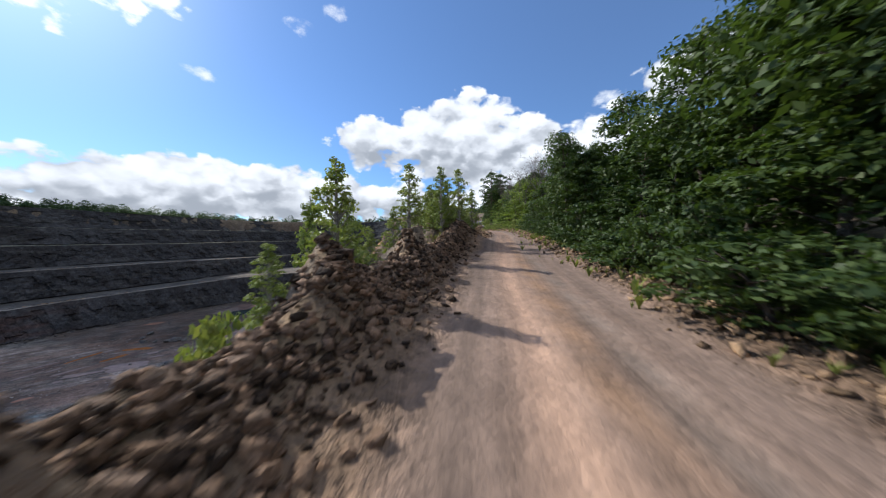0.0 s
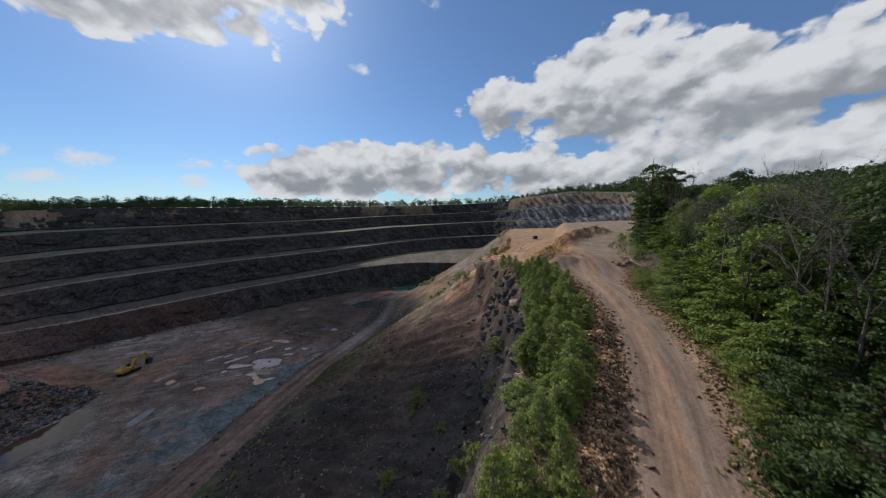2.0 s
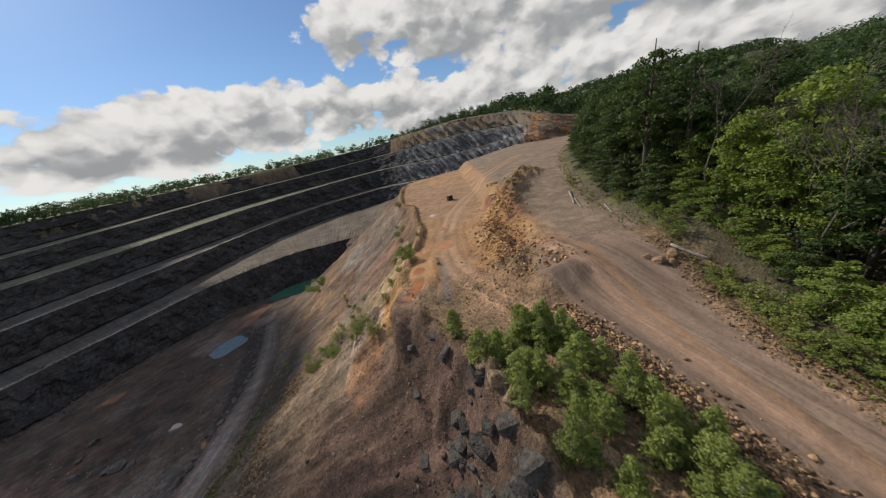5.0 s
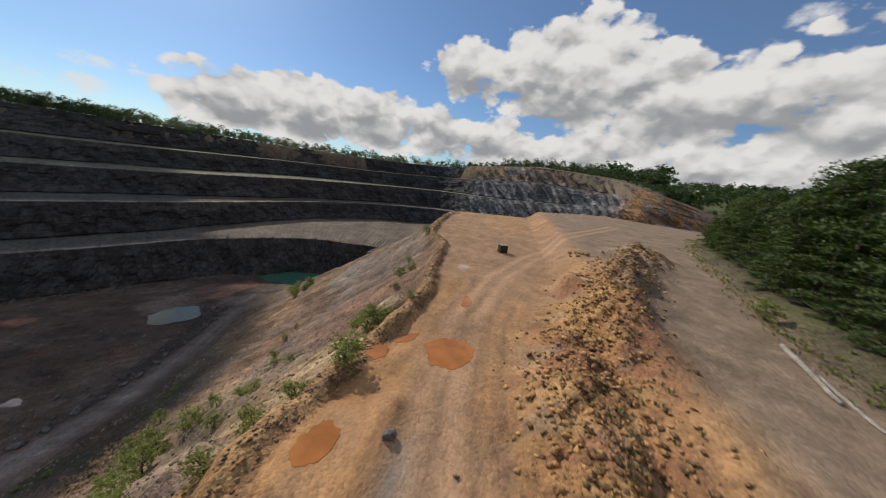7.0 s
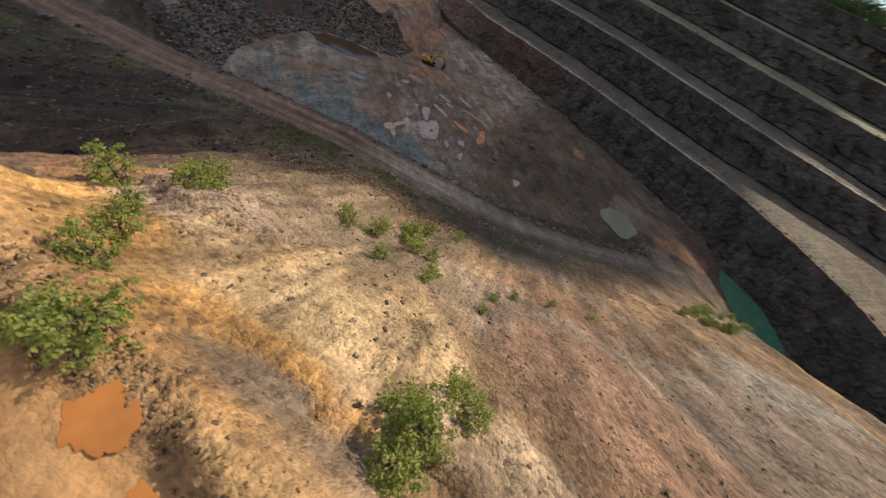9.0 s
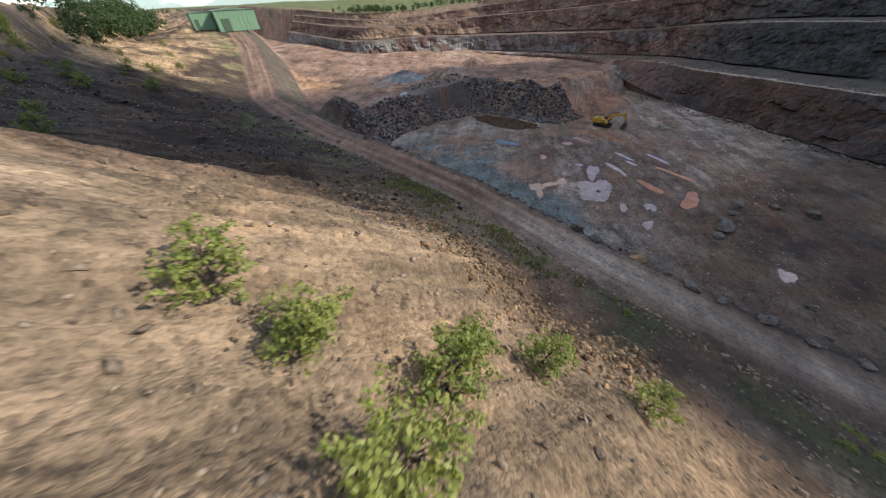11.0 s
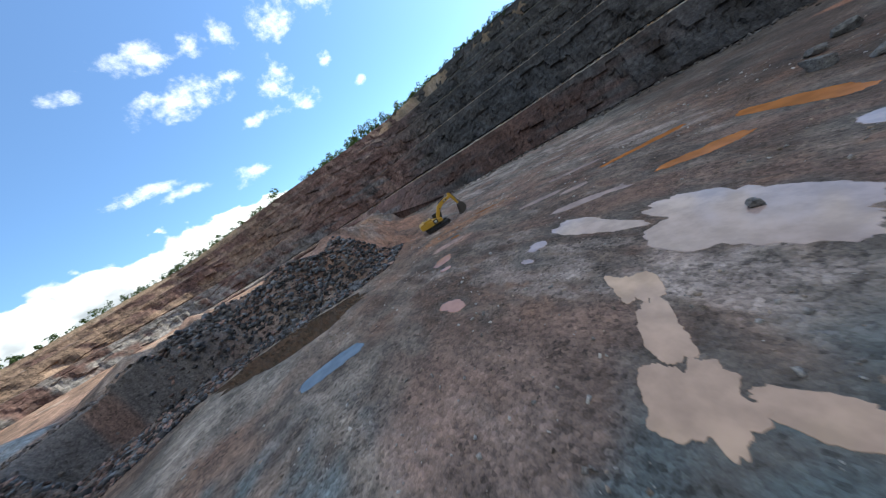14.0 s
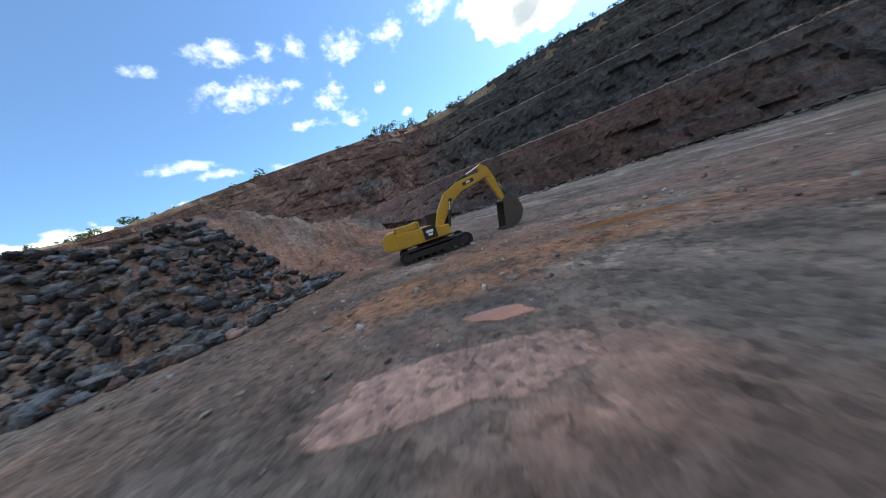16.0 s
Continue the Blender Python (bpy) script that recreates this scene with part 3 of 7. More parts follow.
def soil_colour(x, y, z):
    """Base colour of the ground at arrays x, y, z."""
    rx, rl, rr, fx, hw = rim_x(y), road_left(y), road_right(y), forest_x(y), haul_west(y)
    he = hw + 8
    n1, n2 = fbm(x * 0.05, y * 0.05, 101, 4), fbm(x * 0.2, y * 0.2, 111, 4)
    c = np.zeros((*x.shape, 3)) + np.array((0.185, 0.150, 0.130))
    c = blend(c, (0.25, 0.145, 0.105), step(n1 + 0.4 * n2, -0.05, 0.45) * 0.8)
    c = blend(c, (0.205, 0.195, 0.182), step(fbm(x * 0.03 + 9, y * 0.03, 121, 3) + 0.3 * n2, 0.0, 0.3) * 0.85)
    blue = np.exp(-(((x + 69) / 9) ** 2 + ((y - 60) / 19) ** 2)) + 0.8 * np.exp(-(((x + 60) / 7) ** 2 + ((y - 42) / 9) ** 2))
    c = blend(c, (0.128, 0.185, 0.215), np.clip(blue * 1.6, 0, 1) * step(n2, -0.5, 0.1))
    c = blend(c, (0.25, 0.24, 0.225), step(-x, 128, 150) * step(y, 60, 75) * step(140 - y, 0, 20) * 0.8)
    streak = step(fbm(x * 0.06 + y * 0.05, (y - x) * 0.35, 131, 3), 0.18, 0.45)
    c = blend(c, (0.30, 0.255, 0.225), streak * 0.6 * step(x, -130, -110))
    red = np.exp(-(((x + 96) / 14) ** 2 + ((y - 137) / 22) ** 2)) + np.exp(-(((x + 88) / 10) ** 2 + ((y - 190) / 16) ** 2))
    c = blend(c, (0.34, 0.15, 0.08), np.clip(red, 0, 1) * step(n2, -0.1, 0.35) * 0.8)
    for mx, my, ma, mb, tone in ((-105.2, 69.5, 1.6, 4.2, (0.36, 0.22, 0.165)), (-112, 78, 2.5, 8, (0.33, 0.19, 0.13)), (-118, 73, 2.0, 7, (0.34, 0.17, 0.10)), (-98, 82, 7, 9, (0.27, 0.19, 0.155)),
                                 (-88, 74, 8, 8, (0.23, 0.145, 0.11)), (-76, 83, 5, 4, (0.25, 0.155, 0.12)), (-70, 95, 9, 16, (0.15, 0.145, 0.14)), (-62, 88, 5, 14, (0.14, 0.135, 0.13))):
        c = blend(c, tone, 0.8 * step(1.15 + 0.7 * n2 - np.hypot((x - mx) / ma, (y - my) / mb), 0, 0.4))
    south, _ = polydist(x, y, RUBBLE)
    c = blend(c, (0.25, 0.165, 0.135), step(south, 9, 15))
    c = blend(c, (0.225, 0.165, 0.145), step(south, -1, 2) * step(16 - south, 0, 4) * step(n2, -0.5, 0.1))
    c = blend(c, (0.13, 0.135, 0.14), step(south, -1, 2) * step(16 - south, 0, 4) * step(n1 + n2, 0.0, 0.3) * 0.8)
    orr, _ = polydist(x, y, [(-170, 42), (-128, 24), (-98, 6), (-60, -20), (-45, -60), (-44, -120)])
    c = blend(c, (0.36, 0.225, 0.14), np.exp(-((orr / 7) ** 2)) * step(south, 6, 14))
    c = blend(c, (0.27, 0.150, 0.105), step(-x, 113, 120) * step(-south, -30, 2) * step(south, -14, -2) * step(x, -168, -158))
    for hx, hy, hr, hh in HEAPS[:3]:
        tone = (0.105, 0.10, 0.096) if hx > -60 else ((0.19, 0.225, 0.26) if hx > -100 else (0.25, 0.2, 0.17))
        c = blend(c, tone, step(1.05 - np.hypot(x - hx, y - hy) / hr, 0, 0.15))
    # haul road
    onh = step(x, hw - 1.5, hw + 1) * step(he + 1 - x, 0, 2) * step(178 - y, 0, 10)
    c = blend(c, (0.128, 0.086, 0.071), onh)
    c = c * np.exp(0.7 * onh * fbm((x - hw) * 1.3, y * 0.04, 173, 3, 0.6))[..., None]
    c = blend(c, (0.30, 0.285, 0.27), onh * step(y + 6 * n2, 86, 106) * np.exp(-(((x - hw - 3.8) / 2.6) ** 2)))
    tr = np.exp(-((np.abs(x - hw - 3.7 + 0.5 * n1) - 1.5) / 0.5) ** 2)
    c = blend(c, (0.30, 0.20, 0.16), onh * tr * 0.5)
    c = blend(c, (0.088, 0.075, 0.064), step(hw + 0.9 + 0.8 * n2 - x, 0, 0.8) * step(x, hw - 10, hw - 8) * step(178 - y, 0, 10))
    # talus
    on = step(x, he - 0.5, he + 1.5)
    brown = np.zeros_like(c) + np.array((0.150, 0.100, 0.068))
    # near-black browns: dark earth, deepened to carry the slope's shade
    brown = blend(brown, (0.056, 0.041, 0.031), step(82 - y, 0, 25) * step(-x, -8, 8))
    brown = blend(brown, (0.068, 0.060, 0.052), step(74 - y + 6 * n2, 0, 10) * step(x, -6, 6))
    f = np.clip((x - he) / np.maximum(rx - he, 1), 0, 1)
    sand = np.exp(-(((y - 112) / 14) ** 2)) * step(f + 0.12 * n2, 0.45, 0.66)
    brown = blend(brown, (0.41, 0.285, 0.155), np.clip(sand * 1.3, 0, 1))
    brown = blend(brown, (0.27, 0.19, 0.11), step(f, 0.2, 0.5) * np.exp(-(((y - 118) / 26) ** 2)) * 0.7)
    brown = blend(brown, (0.265, 0.18, 0.105), step(y, 128, 150) * step(n2 + n1, -0.4, 0.4))
    brown = blend(brown, (0.215, 0.13, 0.085), np.exp(-(((y - 138) / 12) ** 2)) * step(f, 0.35, 0.5))
    brown = blend(brown, (0.36, 0.265, 0.16), step(8 - y, 0, 30) * step(n1 + n2, -0.3, 0.3))
    brown = blend(brown, (0.09, 0.115, 0.045), step(0.36 - f, 0, 0.2) * step(n2 + 0.4 * n1, 0.0, 0.3) * 0.75 * step(150 - y, 0, 20))
    brown = blend(brown, (0.24, 0.225, 0.205), step(fbm(x * 0.09, y * 0.03, 141, 3), 0.25, 0.45) * 0.45 * step(y, 86, 100))
    brown = blend(brown, (0.215, 0.163, 0.108), step(y, 82, 96) * step(f, 0.27, 0.36) * step(0.85 - f, 0, 0.15) * step(128 - y, 0, 14) * (0.6 + 0.4 * step(n2, -0.3, 0.2)))
    brown = blend(brown, (0.085, 0.11, 0.04), step(y, 70, 88) * step(0.42 - f, 0, 0.2) * step(fbm(x * 0.3, y * 0.3, 145, 4), 0.14, 0.34) * 0.4 * step(108 - y, 0, 12))
    for ox, oy, oa, ob_, tone in ((-2.6, 101.0, 2.8, 6.2, (0.50, 0.385, 0.30)), (-0.5, 116.0, 4.5, 7.5, (0.46, 0.345, 0.205)), (4.6, 113.5, 1.8, 6.0, (0.44, 0.25, 0.09)), (4.0, 103.0, 2.0, 5.5, (0.46, 0.27, 0.10)),
                                  (5.0, 114.8, 0.9, 3.2, (0.17, 0.145, 0.12)), (5.6, 119.0, 0.7, 2.6, (0.15, 0.12, 0.095)), (2.6, 125.6, 2.2, 4.4, (0.44, 0.335, 0.235)), (-7, 136, 6, 11, (0.235, 0.145, 0.10)), (-24, 166, 5, 9, (0.25, 0.235, 0.21)),
                                  (-1.5, 93, 3.0, 4.0, (0.44, 0.24, 0.12))):
        brown = blend(brown, tone, 0.9 * step(1.25 + 0.8 * n2 - np.hypot((x - ox) / oa, (y - oy) / ob_), 0, 0.45))
    brown = blend(brown, (0.27, 0.205, 0.13), step(y, 80, 96) * step(0.38 - f, 0, 0.06) * step(107 - y, 0, 8) * (0.55 + 0.35 * step(n2, -0.2, 0.3)))
    # two further darkenings put cloud shade into the lower and southern slope
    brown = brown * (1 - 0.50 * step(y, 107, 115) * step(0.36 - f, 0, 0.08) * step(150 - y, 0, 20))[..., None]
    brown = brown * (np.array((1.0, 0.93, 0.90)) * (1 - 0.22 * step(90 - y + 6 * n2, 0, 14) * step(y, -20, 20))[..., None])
    lump = fbm(x * 0.35, y * 0.35, 149, 4, 0.65)
    brown = brown * np.exp(0.55 * lump * step(84 - y, 0, 10) * step(0.75 - f, 0, 0.3))[..., None]
    run = fbm(y * 0.75 + 0.08 * x, x * 0.045, 147, 4, 0.6)
    brown = blend(brown, (0.135, 0.078, 0.060), step(y, 70, 80) * step(98 - y, 0, 8) * step(f, 0.5, 0.7) * (0.5 + 0.5 * step(run, -0.2, 0.2)))
    brown = brown * (1 + np.where(y < 96, 1.15, 0.75) * run * step(f, 0.06, 0.3))[..., None]
    brown = brown * np.exp(0.45 * fbm(x * 0.6, y * 0.6, 148, 3))[..., None]
    # the pit's floor and terraces: mud, gravel and wet ground in patches
    c = c * np.array((1.14, 1.08, 1.00))
    mud = fbm(x * 0.11 + 0.05 * y, y * 0.11 - 0.05 * x, 161, 5, 0.6)
    c = blend(c, (0.185, 0.118, 0.085), step(mud, 0.05, 0.25) * 0.75 * step(hw - 6 - x, 0, 4))
    c = blend(c, (0.37, 0.31, 0.26), step(-mud, 0.22, 0.4) * 0.55 * step(hw - 6 - x, 0, 4))
    damp = fbm(x * 0.22 + 3, y * 0.22, 163, 4, 0.6)
    c = c * (1 - 0.5 * step(damp, 0.15, 0.4) * step(hw - 4 - x, 0, 4))[..., None]
    film = fbm((x + y) * 0.05, (y - x) * 0.24, 168, 4, 0.6) + 0.35 * fbm(x * 0.5, y * 0.5, 169, 3)
    wet = step(-x, 62, 76) * step(y, 58, 70) * step(112 - y, 0, 10) * step(hw - 12 - x, 0, 6)
    c = blend(c, (0.235, 0.145, 0.115), wet * step(-film, 0.05, 0.22) * 0.7)
    c = blend(c, (0.40, 0.33, 0.295), wet * step(film, 0.27, 0.36) * 0.75)
    c = blend(c, (0.150, 0.122, 0.106), wet * step(-np.abs(film - 0.1), -0.16, -0.05) * 0.6)
    gravel = step(1.25 + 0.5 * n2 - np.hypot((x + 62) / 8.5, (y - 76) / 21), 0, 0.4)
    c = blend(c, (0.110, 0.145, 0.153), gravel * 0.85)
    c = blend(c, (0.235, 0.150, 0.115), 0.8 * step(1.1 + 0.7 * n2 - np.hypot((x + 75.5) / 7.5, (y - 71) / 9), 0, 0.4))
    c = c * np.exp(0.38 * fbm(x * 0.5, y * 0.5, 165, 4, 0.6) + 0.25 * fbm(x * 0.16 + y * 0.1, (y - x) * 0.7, 167, 3))[..., None]
    # whole floor darker beyond y 104, over and above the patches
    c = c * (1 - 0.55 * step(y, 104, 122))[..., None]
    for mx, my, ma, mb, tone in ((-117, 143, 4, 5, (0.34, 0.15, 0.085)), (-96, 178, 8, 15, (0.25, 0.15, 0.12)), (-90, 186, 5, 13, (0.36, 0.185, 0.115)), (-99, 166, 5, 10, (0.30, 0.235, 0.205)), (-82, 178, 4, 12, (0.27, 0.215, 0.19))):
        c = blend(c, tone, 0.8 * step(1.05 + 0.9 * n2 - np.hypot((x - mx) / ma, (y - my) / mb), 0, 0.5))
    # floor also darker west of x -74, less so past -102
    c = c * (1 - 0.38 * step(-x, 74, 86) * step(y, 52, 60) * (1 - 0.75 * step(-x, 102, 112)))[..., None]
    c = blend(c, (0.36, 0.175, 0.09), 0.8 * step(1.1 + 0.9 * n2 - np.hypot((x + 113) / 3.5, (y - 72) / 8), 0, 0.5))
    c = blend(c, (0.40, 0.235, 0.175), 0.85 * step(1.1 + 0.9 * n2 - np.hypot((x + 105) / 1.8, (y - 69) / 4.6), 0, 0.5))
    rocks = step(x, -118, -112) * step(south, 4, 9) * step(30 - south, 0, 10) * step(-x, 76, 84)
    c = blend(c, (0.205, 0.125, 0.098), rocks * 0.85)
    c = blend(c, (0.13, 0.125, 0.12), rocks * step(n1 + n2, 0.0, 0.25) * 0.85)
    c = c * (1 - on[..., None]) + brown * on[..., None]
    # plateau and road
    top = step(x, rx - 1.5, rx + 0.5)
    t = np.zeros_like(c) + np.array((0.345, 0.208, 0.120))
    t = blend(t, (0.43, 0.24, 0.11), step(n1 + 0.6 * n2, -0.1, 0.4) * 0.6)
    orange = np.exp(-(((x - 9) / 9) ** 2 + ((y - 105) / 18) ** 2))
    t = blend(t, (0.455, 0.235, 0.088), np.clip(orange * 0.75, 0, 1))
    dr, _ = polydist(x, y, SPOIL)
    t = blend(t, (0.40, 0.205, 0.080), np.exp(-((dr / 6) ** 2)))
    t = blend(t, (0.30, 0.135, 0.075), np.exp(-((dr / 6) ** 2)) * step(n2, 0.05, 0.3) * 0.7)
    t = blend(t, (0.56, 0.35, 0.13), np.exp(-((dr / 5) ** 2)) * step(-n2 + 0.4 * n1, 0.1, 0.35) * 0.35)
    hue = fbm(x * 0.16 + 4, y * 0.16, 175, 4, 0.6)
    heapy = np.exp(-((dr / 6.5) ** 2))
    t = blend(t, (0.46, 0.275, 0.115), heapy * step(hue, 0.16, 0.28) * 0.75)
    t = blend(t, (0.27, 0.105, 0.065), heapy * step(-hue, 0.18, 0.30) * 0.75)
    t = blend(t, (0.30, 0.225, 0.16), heapy * step(fbm(x * 0.3, y * 0.3, 176, 3), 0.15, 0.3) * 0.6)
    t = blend(t, (0.26, 0.19, 0.135), step(x, 28, 33) * step(y, 84, 98))
    t = blend(t, (0.27, 0.21, 0.17), step(x, 29, 31) * step(y, 74, 86) * step(40 - x, 0, 3) * step(98 - y, 0, 8))
    onr = step(x, rl - 0.6, rl + 0.4) * step(rr + 0.6 - x, 0, 1.0) * step(104 - y, 0, 8)
    tr1, _ = polydist(x, y, TRACK)
    rough_side = (1 - onr) * (1 - np.exp(-((tr1 / 4.0) ** 2)) * step(y, 88, 93))
    t = blend(t, (0.185, 0.118, 0.073), step(101 - y, 0, 4) * rough_side)
    t = blend(t, (0.275, 0.178, 0.108), step(y, 20, 34) * step(101 - y, 0, 4) * rough_side * 0.8)
    t = t * np.exp(0.45 * fbm(x * 0.7, y * 0.7, 171, 3) * rough_side)[..., None]
    u = (x - rl) / np.maximum(rr - rl, 1)
    road = np.zeros_like(c) + np.array((0.220, 0.152, 0.115))
    for mid, w in ((0.36, 0.10), (0.64, 0.09)):
        road = blend(road, (0.375, 0.232, 0.155), np.exp(-(((u - mid + 0.05 * n1) / w) ** 2)) * (0.75 + 0.25 * n2))
    lane = fbm(u * 9.0, y * 0.06, 151, 4, 0.6)
    road = road * (1 + 0.55 * lane)[..., None]
    road = blend(road, (0.42, 0.24, 0.13), np.exp(-(((u - 0.52 + 0.03 * n1) / 0.035) ** 2)) * 0.7)
    road = blend(road, (0.23, 0.195, 0.165), np.exp(-(((u - 0.66 + 0.04 * n1) / 0.05) ** 2)) * 0.6)
    t = t * (1 - onr[..., None]) + road * onr[..., None]
    t = blend(t, (0.37, 0.235, 0.150), np.exp(-((tr1 / 2.3) ** 4)) * 0.8 * step(160 - y, 0, 30))
    for off in (-1.1, 1.1):
        t = blend(t, (0.50, 0.305, 0.18), np.exp(-(((tr1 + off) / 0.5) ** 2)) * (0.8 + 0.2 * n2))
    tr2, _ = polydist(x, y, SIDE_TRACK)
    for off in (0.0, 2.3, -2.3, 4.0):
        t = blend(t, (0.215, 0.125, 0.072), np.exp(-(((tr1 + off + 0.3 * n1) / 0.36) ** 2)) * 0.6 * step(n2 + n1, -0.3, 0.2))
    for off, tone in ((-1.0, (0.27, 0.145, 0.072)), (0.1, (0.45, 0.26, 0.135)), (1.1, (0.25, 0.135, 0.07)), (2.2, (0.44, 0.27, 0.15))):
        t = blend(t, tone, np.exp(-(((tr2 + off + 0.35 * n1) / 0.42) ** 2)) * 0.6 * step(n2 + n1, -0.5, 0.1) * step(y, 93, 97) * step(142 - y, 0, 12))
    t = blend(t, (0.22, 0.205, 0.19), np.exp(-(((x - 12.6) / 0.7) ** 2)) * step(y, 92, 96) * step(108 - y, 0, 4) * 0.7)
    # shade of the berm's steep inner face painted as a dark band
    scarp_shade = step(y, 96, 101) * step(196 - y, 0, 10) * np.exp(-(((x - rx - 1.15 - 0.5 * n2) / 0.38) ** 2))
    t = blend(t, (0.13, 0.075, 0.042), np.clip(scarp_shade * 1.2, 0, 1) * 0.85)
    # crest above it in a lighter sandy tone
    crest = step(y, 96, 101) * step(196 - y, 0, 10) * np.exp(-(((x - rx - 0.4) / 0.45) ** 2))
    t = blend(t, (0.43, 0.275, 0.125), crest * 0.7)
    cliff = step(74 - y, 0, 10) * np.exp(-(((x - rx + 0.4) / 1.4) ** 2))
    t = blend(t, (0.27, 0.195, 0.125), cliff)
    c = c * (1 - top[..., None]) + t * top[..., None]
    wood = step(x, fx - 0.5 + n2, fx + 1.8 + n2)
    c = blend(c, (0.10, 0.085, 0.05), wood)
    c = blend(c, (0.115, 0.115, 0.05), wood * step(fx + 6 - x, 0, 3) * step(n2, -0.1, 0.3))
    out, _ = polydist(x, y, RIM_LINE)
    c = blend(c, (0.185, 0.145, 0.095), step(out, -2, 1))
    c = blend(c, (0.11, 0.135, 0.05), step(out + 4 * n2, 4, 10))
    return np.clip(c, 0.02, 0.9)


def lines(*spans):
    out = []
    for a, b, d in spans:
        out += list(np.arange(a, b - 1e-6, d))
    return np.array(out + [spans[-1][1]])


def paint(me, cols, coarse=None, grain=None):
    at = me.color_attributes.new("soil", "FLOAT_COLOR", "POINT")
    rgba = np.ones((len(cols), 4), np.float32)
    rgba[:, :3] = cols
    if coarse is not None:
        rgba[:, 3] = coarse.ravel()
    at.data.foreach_set("color", rgba.ravel())
    if grain is not None:
        gr = me.attributes.new("grain", "FLOAT_VECTOR", "POINT")
        gr.data.foreach_set("vector", grain.astype(np.float32).ravel())


def sheet(name, P, mat, cols, smooth=True, coarse=None, grain=None):
    """A mesh from an array of points (rows, columns, 3) and their colours."""
    r, c = P.shape[:2]
    me = bpy.data.meshes.new(name)
    i = np.arange(r * c).reshape(r, c)
    quads = np.stack([i[:-1, :-1], i[:-1, 1:], i[1:, 1:], i[1:, :-1]], -1).reshape(-1, 4)
    me.vertices.add(r * c)
    me.vertices.foreach_set("co", P.reshape(-1, 3).astype(np.float32).ravel())
    me.loops.add(quads.size)
    me.loops.foreach_set("vertex_index", quads.ravel().astype(np.int32))
    me.polygons.add(len(quads))
    me.polygons.foreach_set("loop_start", np.arange(0, quads.size, 4, dtype=np.int32))
    me.update(calc_edges=True)
    me.polygons.foreach_set("use_smooth", np.full(len(quads), smooth))
    paint(me, cols.reshape(-1, 3), coarse, grain)
    me.materials.append(mat)
    return new(name, me)


